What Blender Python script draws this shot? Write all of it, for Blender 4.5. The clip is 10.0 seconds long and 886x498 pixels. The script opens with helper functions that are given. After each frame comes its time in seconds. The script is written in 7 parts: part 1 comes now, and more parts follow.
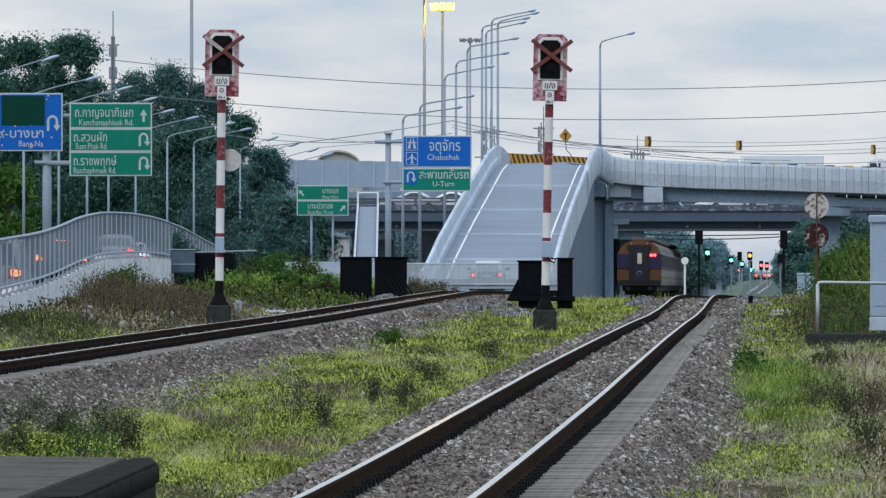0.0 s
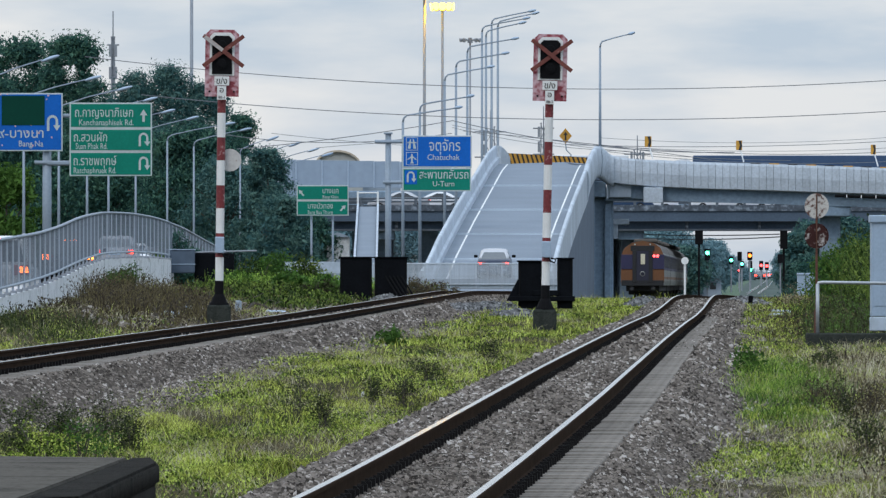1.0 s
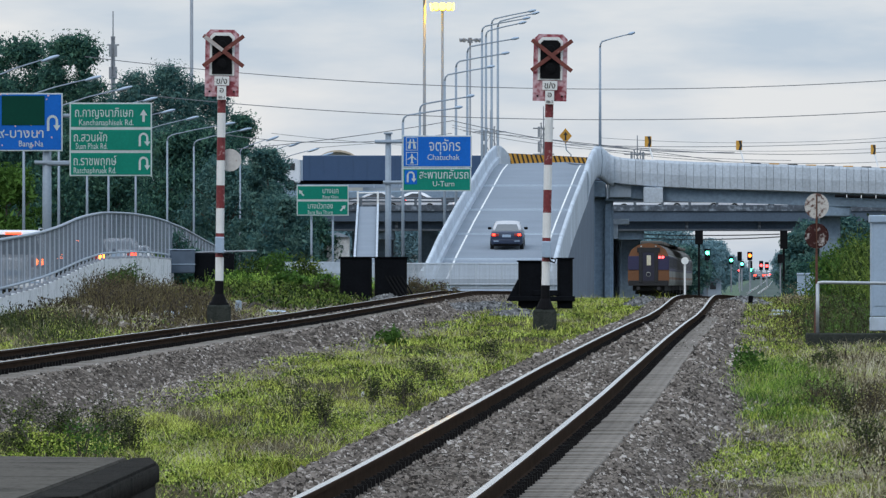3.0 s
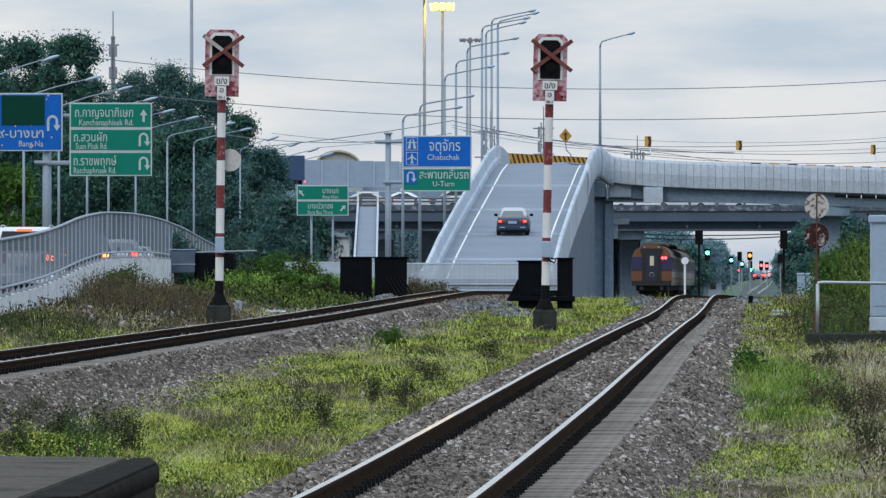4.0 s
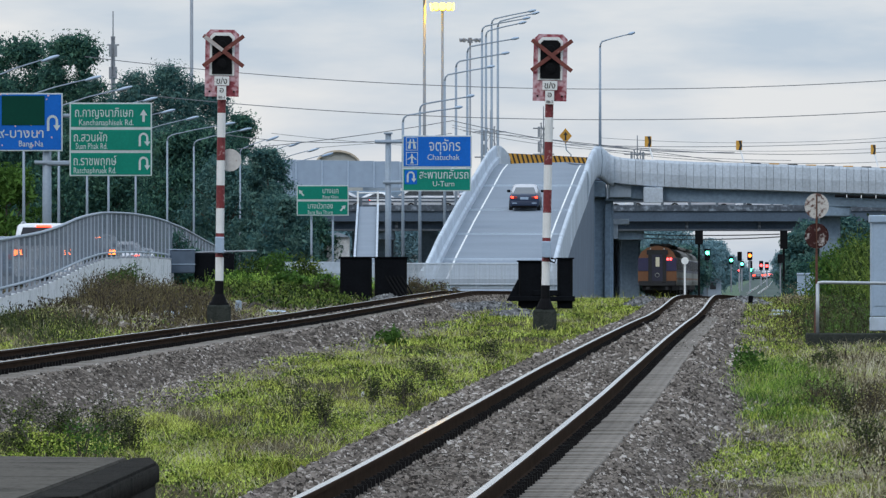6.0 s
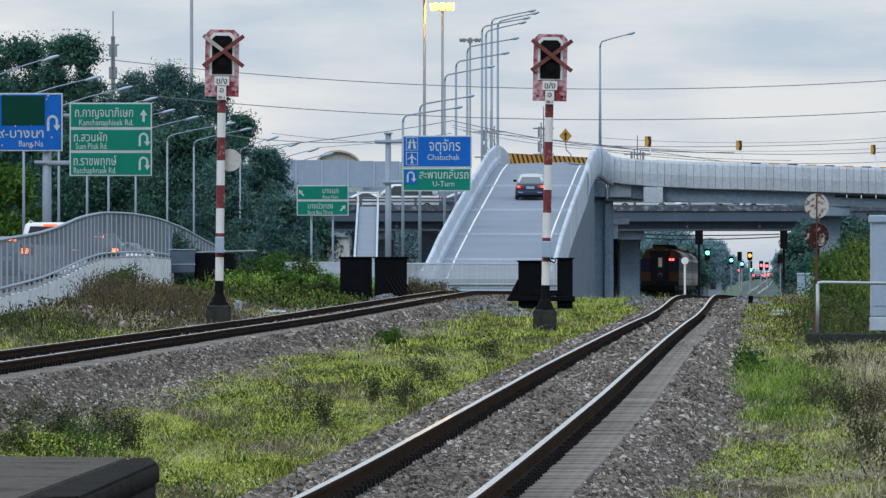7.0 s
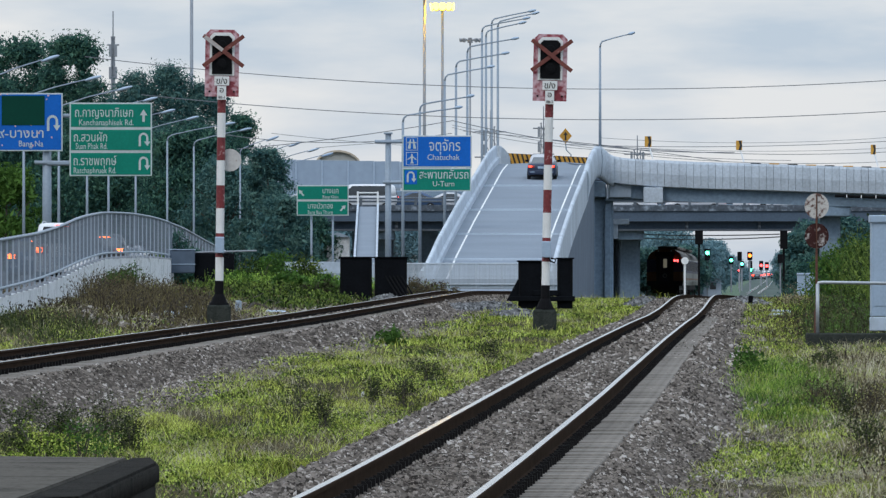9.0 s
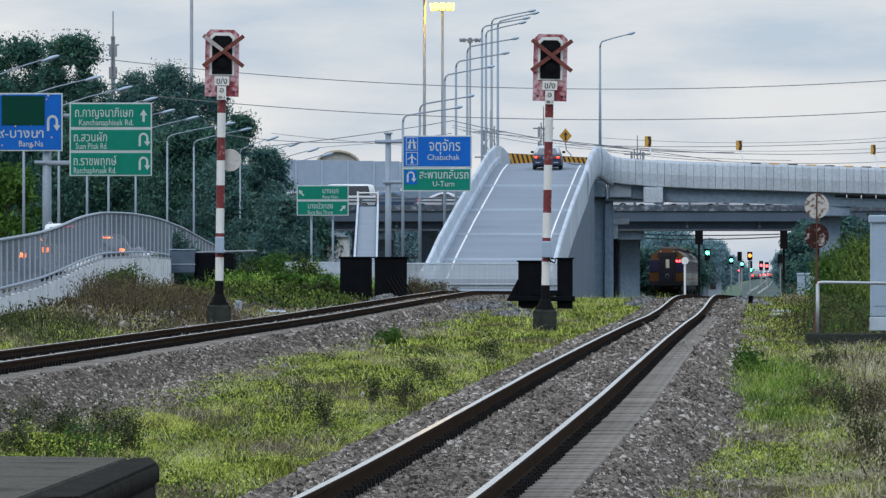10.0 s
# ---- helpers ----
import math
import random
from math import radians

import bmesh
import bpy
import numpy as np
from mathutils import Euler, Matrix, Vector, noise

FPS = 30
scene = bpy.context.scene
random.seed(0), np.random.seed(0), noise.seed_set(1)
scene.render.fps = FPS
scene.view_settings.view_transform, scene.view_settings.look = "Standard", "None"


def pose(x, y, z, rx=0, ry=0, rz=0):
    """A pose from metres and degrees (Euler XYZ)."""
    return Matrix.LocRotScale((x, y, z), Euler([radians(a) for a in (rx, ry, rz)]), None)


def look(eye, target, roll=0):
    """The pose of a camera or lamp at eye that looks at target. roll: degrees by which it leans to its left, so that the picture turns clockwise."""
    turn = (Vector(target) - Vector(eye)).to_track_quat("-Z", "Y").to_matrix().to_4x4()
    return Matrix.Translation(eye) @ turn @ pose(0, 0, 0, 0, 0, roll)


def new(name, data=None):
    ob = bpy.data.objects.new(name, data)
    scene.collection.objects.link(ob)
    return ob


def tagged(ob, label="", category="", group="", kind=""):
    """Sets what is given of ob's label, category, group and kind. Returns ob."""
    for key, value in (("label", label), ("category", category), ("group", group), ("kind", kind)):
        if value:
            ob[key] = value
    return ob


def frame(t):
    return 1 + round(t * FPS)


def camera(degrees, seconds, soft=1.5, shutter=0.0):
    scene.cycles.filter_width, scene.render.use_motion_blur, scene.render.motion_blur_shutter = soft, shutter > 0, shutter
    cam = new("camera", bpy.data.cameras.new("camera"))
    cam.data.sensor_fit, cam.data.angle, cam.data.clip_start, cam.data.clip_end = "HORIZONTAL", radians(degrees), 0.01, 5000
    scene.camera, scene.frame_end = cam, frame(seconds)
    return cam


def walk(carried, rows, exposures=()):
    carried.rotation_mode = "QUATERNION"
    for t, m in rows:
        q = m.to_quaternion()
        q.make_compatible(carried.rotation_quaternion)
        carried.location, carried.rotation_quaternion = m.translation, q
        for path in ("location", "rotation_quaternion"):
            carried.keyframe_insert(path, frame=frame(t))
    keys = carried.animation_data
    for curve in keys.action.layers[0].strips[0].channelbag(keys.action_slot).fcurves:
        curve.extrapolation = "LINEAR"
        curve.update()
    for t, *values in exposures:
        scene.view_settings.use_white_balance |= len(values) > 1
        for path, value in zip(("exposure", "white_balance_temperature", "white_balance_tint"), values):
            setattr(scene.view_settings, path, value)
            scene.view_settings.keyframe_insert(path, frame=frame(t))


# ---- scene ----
cam = camera(4.988, 10.0, soft=1.35)
STILL = pose(0, 0, 1.3, 90.1878, 0, 0)
walk(cam, [(0.0, STILL), (10.0, STILL)])


# ---- world and light: an overcast evening sky, with one weak, wide sun behind the clouds ----
def overcast_world():
    w = bpy.data.worlds.new("overcast_sky")
    w.use_nodes = True
    scene.world = w
    nt = w.node_tree
    nt.nodes.clear()
    n, l = nt.nodes.new, nt.links.new
    out, bg = n("ShaderNodeOutputWorld"), n("ShaderNodeBackground")
    sky = n("ShaderNodeTexSky")
    sky.sky_type, sky.sun_disc = "NISHITA", False
    sky.sun_elevation, sky.sun_rotation = radians(24), radians(-28)
    dim = n("ShaderNodeVectorMath")
    dim.operation = "SCALE"
    dim.inputs["Scale"].default_value = 0.12
    l(sky.outputs["Color"], dim.inputs[0])
    co, mp = n("ShaderNodeTexCoord"), n("ShaderNodeMapping")
    mp.inputs["Scale"].default_value = (22, 22, 95)
    noi = n("ShaderNodeTexNoise")
    noi.inputs["Scale"].default_value, noi.inputs["Detail"].default_value = 1.3, 5
    noi.inputs["Roughness"].default_value = 0.55
    l(co.outputs["Generated"], mp.inputs["Vector"])
    l(mp.outputs["Vector"], noi.inputs["Vector"])
    ramp = n("ShaderNodeValToRGB")
    e = ramp.color_ramp.elements
    e[0].position, e[0].color = 0.36, (0.395, 0.535, 0.705, 1)
    e[1].position, e[1].color = 0.64, (0.672, 0.735, 0.813, 1)
    l(noi.outputs["Fac"], ramp.inputs["Fac"])
    mix = n("ShaderNodeMix")
    mix.data_type = "RGBA"
    mix.inputs[0].default_value = 0.9
    l(dim.outputs[0], mix.inputs[6])
    l(ramp.outputs["Color"], mix.inputs[7])
    # an overcast sky is brighter overhead than at the horizon
    sep, up, gain = n("ShaderNodeSeparateXYZ"), n("ShaderNodeMapRange"), n("ShaderNodeVectorMath")
    l(co.outputs["Generated"], sep.inputs[0])
    l(sep.outputs["Z"], up.inputs[0])
    up.inputs[1].default_value, up.inputs[2].default_value = 0.05, 1.0
    up.inputs[3].default_value, up.inputs[4].default_value = 1.0, 2.3
    gain.operation = "SCALE"
    l(mix.outputs[2], gain.inputs[0])
    l(up.outputs[0], gain.inputs["Scale"])
    l(gain.outputs[0], bg.inputs["Color"])
    bg.inputs["Strength"].default_value = 1.0
    l(bg.outputs[0], out.inputs[0])


overcast_world()
sun = new("sun", bpy.data.lights.new("sun", "SUN"))
sun.data.energy, sun.data.angle, sun.data.color = 0.8, radians(25), (1.0, 0.95, 0.88)
sun.matrix_world = look((0, 0, 50), (16, 28, 26))
scene.view_settings.exposure = 0.0


# ---- materials ----
MATS = {}


def mat(name, col, rough=0.6, metal=0.0, var=0.25, scale=3.0, bump=0.1, fine=40.0, tint=None, tint_at=0.6, island=False, emit=0.0, spec=0.5, obj=0.0):
    """A surface with stains at one scale and grain at another; tint: the colour of dirt or rust patches."""
    if name in MATS:
        return MATS[name]
    m = bpy.data.materials.new(name)
    m.use_nodes = True
    nt = m.node_tree
    b = nt.nodes["Principled BSDF"]
    n, l = nt.nodes.new, nt.links.new
    co = n("ShaderNodeTexCoord")
    big, small = n("ShaderNodeTexNoise"), n("ShaderNodeTexNoise")
    big.inputs["Scale"].default_value, big.inputs["Detail"].default_value = scale, 4
    small.inputs["Scale"].default_value, small.inputs["Detail"].default_value = fine, 3
    for t in (big, small):
        l(co.outputs["Object"], t.inputs["Vector"])
    add = n("ShaderNodeMath")
    add.operation = "ADD"
    l(big.outputs["Fac"], add.inputs[0])
    l(small.outputs["Fac"], add.inputs[1])
    fac = add.outputs[0]
    if island or obj:
        r = n("ShaderNodeNewGeometry").outputs["Random Per Island"] if island else n("ShaderNodeObjectInfo").outputs["Random"]
        a2 = n("ShaderNodeMath")
        a2.operation = "MULTIPLY_ADD"
        l(r, a2.inputs[0])
        a2.inputs[1].default_value = 1.2 if island else obj
        l(fac, a2.inputs[2])
        a3 = n("ShaderNodeMath")
        a3.operation = "SUBTRACT"
        l(a2.outputs[0], a3.inputs[0])
        a3.inputs[1].default_value = 0.6 if island else obj / 2
        fac = a3.outputs[0]
    mr = n("ShaderNodeMapRange")
    mr.inputs[1].default_value, mr.inputs[2].default_value = 0.6, 1.4
    mr.inputs[3].default_value, mr.inputs[4].default_value = 1 - var, 1 + var
    l(fac, mr.inputs[0])
    sc = n("ShaderNodeVectorMath")
    sc.operation = "SCALE"
    sc.inputs[0].default_value = col
    l(mr.outputs[0], sc.inputs["Scale"])
    cout = sc.outputs[0]
    if tint:
        mix = n("ShaderNodeMix")
        mix.data_type = "RGBA"
        st = n("ShaderNodeMapRange")
        st.inputs[1].default_value, st.inputs[2].default_value = tint_at * 2 - 0.12, tint_at * 2 + 0.12
        l(fac, st.inputs[0])
        l(st.outputs[0], mix.inputs[0])
        l(cout, mix.inputs[6])
        mix.inputs[7].default_value = (*tint, 1)
        cout = mix.outputs[2]
    l(cout, b.inputs["Base Color"])
    b.inputs["Roughness"].default_value, b.inputs["Metallic"].default_value = rough, metal
    b.inputs["Specular IOR Level"].default_value = spec
    if bump:
        bp = n("ShaderNodeBump")
        bp.inputs["Strength"].default_value, bp.inputs["Distance"].default_value = bump, 0.02
        l(add.outputs[0], bp.inputs["Height"])
        l(bp.outputs[0], b.inputs["Normal"])
    if emit:
        b.inputs["Emission Color"].default_value, b.inputs["Emission Strength"].default_value = (*col, 1), emit
    MATS[name] = m
    return m


def leafy(name, a, b_, c, rough=0.6, along=1.0):
    """Leaves and blades: each one its own shade between three greens, a little light passes through."""
    m = bpy.data.materials.new(name)
    m.use_nodes = True
    nt = m.node_tree
    b = nt.nodes["Principled BSDF"]
    n, l = nt.nodes.new, nt.links.new
    geo, co, noi = n("ShaderNodeNewGeometry"), n("ShaderNodeTexCoord"), n("ShaderNodeTexNoise")
    noi.inputs["Scale"].default_value, noi.inputs["Detail"].default_value = 0.8, 6
    mp = n("ShaderNodeMapping")
    mp.inputs["Scale"].default_value = (1.0 if along == 1.0 else 2.4, along, 1.0)
    l(co.outputs["Object"], mp.inputs["Vector"])
    l(mp.outputs["Vector"], noi.inputs["Vector"])
    mix = n("ShaderNodeMath")
    mix.operation = "MULTIPLY_ADD"
    l(geo.outputs["Random Per Island"], mix.inputs[0])
    mix.inputs[1].default_value = 1.0
    sub = n("ShaderNodeMath")
    sub.operation = "MULTIPLY_ADD"
    l(noi.outputs["Fac"], sub.inputs[0])
    swing = 2.1 if along == 1.0 else 1.3
    sub.inputs[1].default_value, sub.inputs[2].default_value = swing, -0.51 * swing
    l(sub.outputs[0], mix.inputs[2])
    ramp = n("ShaderNodeValToRGB")
    e = ramp.color_ramp.elements
    e[0].position, e[0].color = 0.1, (*a, 1)
    e[1].position, e[1].color = 0.9, (*c, 1)
    x = e.new(0.5)
    x.color = (*b_, 1)
    l(mix.outputs[0], ramp.inputs[0])
    l(ramp.outputs[0], b.inputs["Base Color"])
    b.inputs["Roughness"].default_value = rough
    b.inputs["Specular IOR Level"].default_value = 0.05
    tr, sh = n("ShaderNodeBsdfTranslucent"), n("ShaderNodeMixShader")
    l(ramp.outputs[0], tr.inputs[0])
    sh.inputs[0].default_value = 0.3
    out = nt.nodes["Material Output"]
    l(b.outputs[0], sh.inputs[1])
    l(tr.outputs[0], sh.inputs[2])
    l(sh.outputs[0], out.inputs[0])
    return m


def pebbles(name, dark, mid, pale):
    """Loose crushed stones: each its own shade, some brown, some pale, with a dusty grain."""
    m = bpy.data.materials.new(name)
    m.use_nodes = True
    nt = m.node_tree
    b = nt.nodes["Principled BSDF"]
    n, l = nt.nodes.new, nt.links.new
    geo, co, big, fine = n("ShaderNodeNewGeometry"), n("ShaderNodeTexCoord"), n("ShaderNodeTexNoise"), n("ShaderNodeTexNoise")
    big.inputs["Scale"].default_value, fine.inputs["Scale"].default_value = 0.5, 60
    mp = n("ShaderNodeMapping")
    mp.inputs["Scale"].default_value = (3.0, 0.15, 1.0)
    l(co.outputs["Object"], mp.inputs["Vector"])
    l(mp.outputs["Vector"], big.inputs["Vector"])
    l(co.outputs["Object"], fine.inputs["Vector"])
    ramp = n("ShaderNodeValToRGB")
    e = ramp.color_ramp.elements
    e[0].position, e[0].color = 0.0, (*dark, 1)
    e[1].position, e[1].color = 1.0, (*pale, 1)
    for at, c in ((0.3, tuple(0.5 * (p + q) for p, q in zip(dark, mid))), (0.62, mid), (0.88, tuple(1.45 * p for p in mid))):
        e.new(at).color = (*c, 1)
    add = n("ShaderNodeMath")
    add.operation = "MULTIPLY_ADD"
    l(big.outputs["Fac"], add.inputs[0])
    add.inputs[1].default_value = 0.5
    l(geo.outputs["Random Per Island"], add.inputs[2])
    off = n("ShaderNodeMath")
    off.operation = "SUBTRACT"
    l(add.outputs[0], off.inputs[0])
    off.inputs[1].default_value = 0.25
    l(off.outputs[0], ramp.inputs[0])
    warm = n("ShaderNodeMix")
    warm.data_type = "RGBA"
    warm.blend_type = "MULTIPLY"
    warm.inputs[7].default_value = (1.0, 0.94, 0.88, 1)
    l(fine.outputs["Fac"], warm.inputs[0])
    l(ramp.outputs[0], warm.inputs[6])
    l(warm.outputs[2], b.inputs["Base Color"])
    b.inputs["Roughness"].default_value = 0.95
    b.inputs["Specular IOR Level"].default_value = 0.06
    return m


def glow(name, col, strength):
    m = bpy.data.materials.new(name)
    m.use_nodes = True
    b = m.node_tree.nodes["Principled BSDF"]
    b.inputs["Base Color"].default_value = (*col, 1)
    b.inputs["Emission Color"].default_value = (*col, 1)
    b.inputs["Emission Strength"].default_value = strength
    return m


CONCRETE = mat("pale_concrete", (0.42, 0.485, 0.56), 0.85, var=0.16, scale=0.35, fine=6, bump=0.15)
PARAPET = mat("parapet_concrete", (0.465, 0.515, 0.575), 0.85, var=0.24, scale=0.5, fine=7, bump=0.1, obj=0.25)
# concrete darkened by hand: the shade on the ramp's right wall
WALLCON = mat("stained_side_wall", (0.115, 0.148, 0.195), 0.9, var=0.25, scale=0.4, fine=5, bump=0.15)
# under-bridge shade and blue haze are put into this concrete's colour
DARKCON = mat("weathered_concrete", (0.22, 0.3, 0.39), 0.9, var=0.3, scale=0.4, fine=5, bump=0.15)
# the blue in this dark girder tone is haze put into the colour
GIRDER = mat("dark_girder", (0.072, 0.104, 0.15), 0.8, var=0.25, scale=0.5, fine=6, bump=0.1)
DECK = mat("ramp_road", (0.19, 0.225, 0.27), 0.85, var=0.15, scale=0.25, fine=9, bump=0.1)
ASPHALT = mat("asphalt", (0.06, 0.06, 0.065), 0.85, var=0.25, scale=0.4, fine=12, bump=0.2)
WHITEWALL = mat("whitewashed_concrete", (0.7, 0.71, 0.73), 0.9, var=0.35, scale=0.9, fine=5, bump=0.15, tint=(0.2, 0.2, 0.2), tint_at=0.61, obj=0.2)
WHITE = mat("white_paint", (0.78, 0.78, 0.77), 0.5, var=0.12, scale=2, fine=25, bump=0.03)
WHITE_WORN = mat("worn_white_paint", (0.72, 0.71, 0.69), 0.55, var=0.08, scale=3, fine=25, bump=0.05, tint=(0.25, 0.09, 0.06), tint_at=0.7)
RED_WORN = mat("worn_red_paint", (0.25, 0.03, 0.045), 0.6, var=0.35, scale=1.5, fine=9, bump=0.05, tint=(0.56, 0.37, 0.4), tint_at=0.52)
RED = mat("dark_red_paint", (0.17, 0.02, 0.022), 0.5, var=0.4, scale=3.2, fine=17, bump=0.06, tint=(0.42, 0.36, 0.35), tint_at=0.63)
RUST = mat("rust", (0.11, 0.045, 0.028), 0.85, var=0.4, scale=4, fine=30, bump=0.2)
RUSTY_WHITE = mat("rusting_white_disc", (0.55, 0.52, 0.48), 0.6, var=0.25, scale=4.5, fine=18, bump=0.08, tint=(0.1, 0.042, 0.03), tint_at=0.545)
RUSTY_RED = mat("rusting_red_disc", (0.045, 0.015, 0.013), 0.8, var=0.35, scale=5.0, fine=18, bump=0.08, tint=(0.5, 0.46, 0.43), tint_at=0.6, spec=0.2)
BLACK = mat("black_paint", (0.008, 0.008, 0.009), 0.75, spec=0.06, var=0.4, scale=3, fine=20, bump=0.04)
BLACKSTEEL = mat("black_steel_sheet", (0.006, 0.007, 0.009), 0.85, spec=0.05, var=0.4, scale=2, fine=15, bump=0.05)
GALV = mat("galvanised_steel", (0.42, 0.44, 0.46), 0.5, 0.5, var=0.15, scale=2, fine=20, bump=0.03)
GREYPOLE = mat("grey_painted_pole", (0.27, 0.325, 0.39), 0.55, 0.2, var=0.12, scale=1, fine=10, bump=0.02)
DARKPOLE = mat("distant_grey_pole", (0.26, 0.28, 0.31), 0.6, 0.1, var=0.12, scale=1, fine=10, bump=0.02)
FENCEBAR = mat("fence_bars", (0.14, 0.17, 0.21), 0.6, 0.1, var=0.15, scale=1, fine=8, bump=0.02)
PALEBAR = mat("pale_fence_bars", (0.31, 0.36, 0.42), 0.6, 0.1, var=0.12, scale=1, fine=8, bump=0.02)
CABINET = mat("pale_blue_cabinet", (0.34, 0.43, 0.54), 0.45, 0.1, var=0.1, scale=2, fine=20, bump=0.03)
# sign green made paler: distance haze is put into the colour
SIGNGREEN = mat("sign_green", (0.006, 0.2, 0.14), 0.7, spec=0.15, var=0.12, scale=1, fine=8, bump=0.0)
SIGNBLUE = mat("sign_blue", (0.008, 0.12, 0.48), 0.7, spec=0.15, var=0.12, scale=1, fine=8, bump=0.0)
# letter white greyed down, the haze before the signs put into it
SIGNWHITE = mat("faded_sign_white", (0.48, 0.545, 0.545), 0.6, var=0.12, scale=1, fine=8, bump=0.0)
DARKGREEN = mat("dark_green_patch", (0.0, 0.045, 0.03), 0.7, spec=0.15, var=0.12, scale=1, fine=8, bump=0.0)
SIGNBACK = mat("worn_sign_speck", (0.62, 0.42, 0.42), 0.6, var=0.2, scale=1, fine=8, bump=0.0)
AMBER = mat("sign_amber", (0.52, 0.26, 0.03), 0.5, var=0.15, scale=1, fine=8, bump=0.0)
SIGNBLACK = mat("sign_black", (0.015, 0.015, 0.015), 0.5, var=0.1, scale=1, fine=8, bump=0.0)
RAILSIDE = mat("rusty_rail_side", (0.036, 0.022, 0.014), 1.0, 0.0, spec=0.02, var=0.4, scale=2, fine=25, bump=0.15)
RAILTOP = mat("polished_rail_head", (0.5, 0.465, 0.435), 0.2, 0.9, var=0.2, scale=1.5, fine=20, bump=0.03)
SLEEPER = mat("concrete_sleeper", (0.2, 0.18, 0.16), 0.95, spec=0.05, var=0.3, scale=3, fine=20, bump=0.2, obj=0.5)
CLIP = mat("black_rail_clip", (0.012, 0.011, 0.011), 0.8, 0.0, spec=0.08, var=0.3, scale=8, fine=30, bump=0.0)
STONE = pebbles("ballast_stone", (0.03, 0.026, 0.023), (0.178, 0.158, 0.142), (0.5, 0.47, 0.445))
GRAVEL = pebbles("grey_gravel", (0.032, 0.034, 0.037), (0.15, 0.155, 0.162), (0.36, 0.375, 0.39))
SOIL = mat("ballast_bed", (0.075, 0.062, 0.052), 1.0, spec=0.02, var=0.45, scale=2.5, fine=14, bump=0.5)
GROUND = mat("grassy_earth", (0.055, 0.05, 0.022), 1.0, spec=0.02, var=0.5, scale=0.9, fine=9, bump=0.5, tint=(0.075, 0.062, 0.04), tint_at=0.55)
GRASS = leafy("grass_blades", (0.05, 0.064, 0.012), (0.34, 0.39, 0.05), (0.8, 0.86, 0.22), along=0.12)
DRYGRASS = leafy("dry_grass", (0.16, 0.125, 0.07), (0.36, 0.3, 0.18), (0.62, 0.57, 0.4), along=0.12)
WEED = leafy("dark_weeds", (0.05, 0.045, 0.03), (0.06, 0.08, 0.03), (0.09, 0.16, 0.035), along=0.12)
HERB = leafy("broad_green_herbs", (0.02, 0.035, 0.008), (0.15, 0.23, 0.035), (0.56, 0.66, 0.13), along=0.12)
BRUSH = leafy("dry_brush", (0.045, 0.036, 0.028), (0.09, 0.07, 0.046), (0.18, 0.155, 0.07))
# distance haze is put into these three leaf tones, most in the last
LEAVES = leafy("tree_leaves", (0.026, 0.07, 0.062), (0.052, 0.13, 0.105), (0.105, 0.215, 0.145))
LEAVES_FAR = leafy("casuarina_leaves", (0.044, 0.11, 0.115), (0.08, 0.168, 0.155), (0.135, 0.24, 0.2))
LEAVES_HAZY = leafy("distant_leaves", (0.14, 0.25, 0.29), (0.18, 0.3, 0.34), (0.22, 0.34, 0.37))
SHRUB = leafy("shrub_leaves", (0.035, 0.075, 0.018), (0.065, 0.14, 0.028), (0.11, 0.21, 0.045))
BARK = mat("bark", (0.07, 0.06, 0.05), 0.95, var=0.35, scale=2, fine=15, bump=0.4)
MOSSCON = mat("mossy_concrete", (0.038, 0.042, 0.037), 0.98, spec=0.03, var=0.5, scale=4, fine=25, bump=0.3)
OLDWOOD = mat("weathered_grey_board", (0.1, 0.09, 0.077), 1.0, spec=0.02, var=0.75, scale=2.6, fine=26, bump=0.4, tint=(0.045, 0.04, 0.035), tint_at=0.6)
GLASS_DARK = mat("dark_glass", (0.015, 0.017, 0.02), 0.08, var=0.1, scale=1, fine=5, bump=0.0, spec=0.8)
TRAINGLASS = mat("dusty_dark_glass", (0.02, 0.022, 0.03), 0.45, var=0.2, scale=1, fine=5, bump=0.0, spec=0.2)
# lighter than dark_glass: part of the sky's reflection is put into the base colour
GLASS_SKY = mat("sky_lit_glass", (0.09, 0.1, 0.11), 0.12, var=0.1, scale=1, fine=5, bump=0.0, spec=1.0)
RUBBER = mat("tyre_rubber", (0.014, 0.014, 0.015), 0.85, var=0.2, scale=3, fine=20, bump=0.05)
CARSILVER = mat("silver_car_paint", (0.5, 0.5, 0.52), 0.25, 0.4, var=0.05, scale=1, fine=8, bump=0.0)
CARWHITE = mat("white_car_paint", (0.72, 0.73, 0.75), 0.25, var=0.05, scale=1, fine=8, bump=0.0)
CARBLUE = mat("blue_car_paint", (0.05, 0.09, 0.17), 0.25, 0.2, var=0.05, scale=1, fine=8, bump=0.0)
CARDARK = mat("dark_car_paint", (0.05, 0.055, 0.06), 0.25, 0.2, var=0.05, scale=1, fine=8, bump=0.0)
ORANGE = mat("train_orange", (0.16, 0.063, 0.022), 0.5, var=0.2, scale=1.2, fine=8, bump=0.03)
PURPLE = mat("train_purple", (0.024, 0.022, 0.068), 0.5, var=0.2, scale=1.2, fine=8, bump=0.03)
DOORBLUE = mat("train_door", (0.017, 0.017, 0.036), 0.6, var=0.25, scale=1.2, fine=8, bump=0.03)
CREAM = mat("train_silver_cream", (0.2, 0.205, 0.19), 0.5, 0.1, var=0.2, scale=1.2, fine=8, bump=0.03)
TRAINROOF = mat("train_roof", (0.1, 0.09, 0.08), 0.8, var=0.3, scale=1.2, fine=8, bump=0.05)
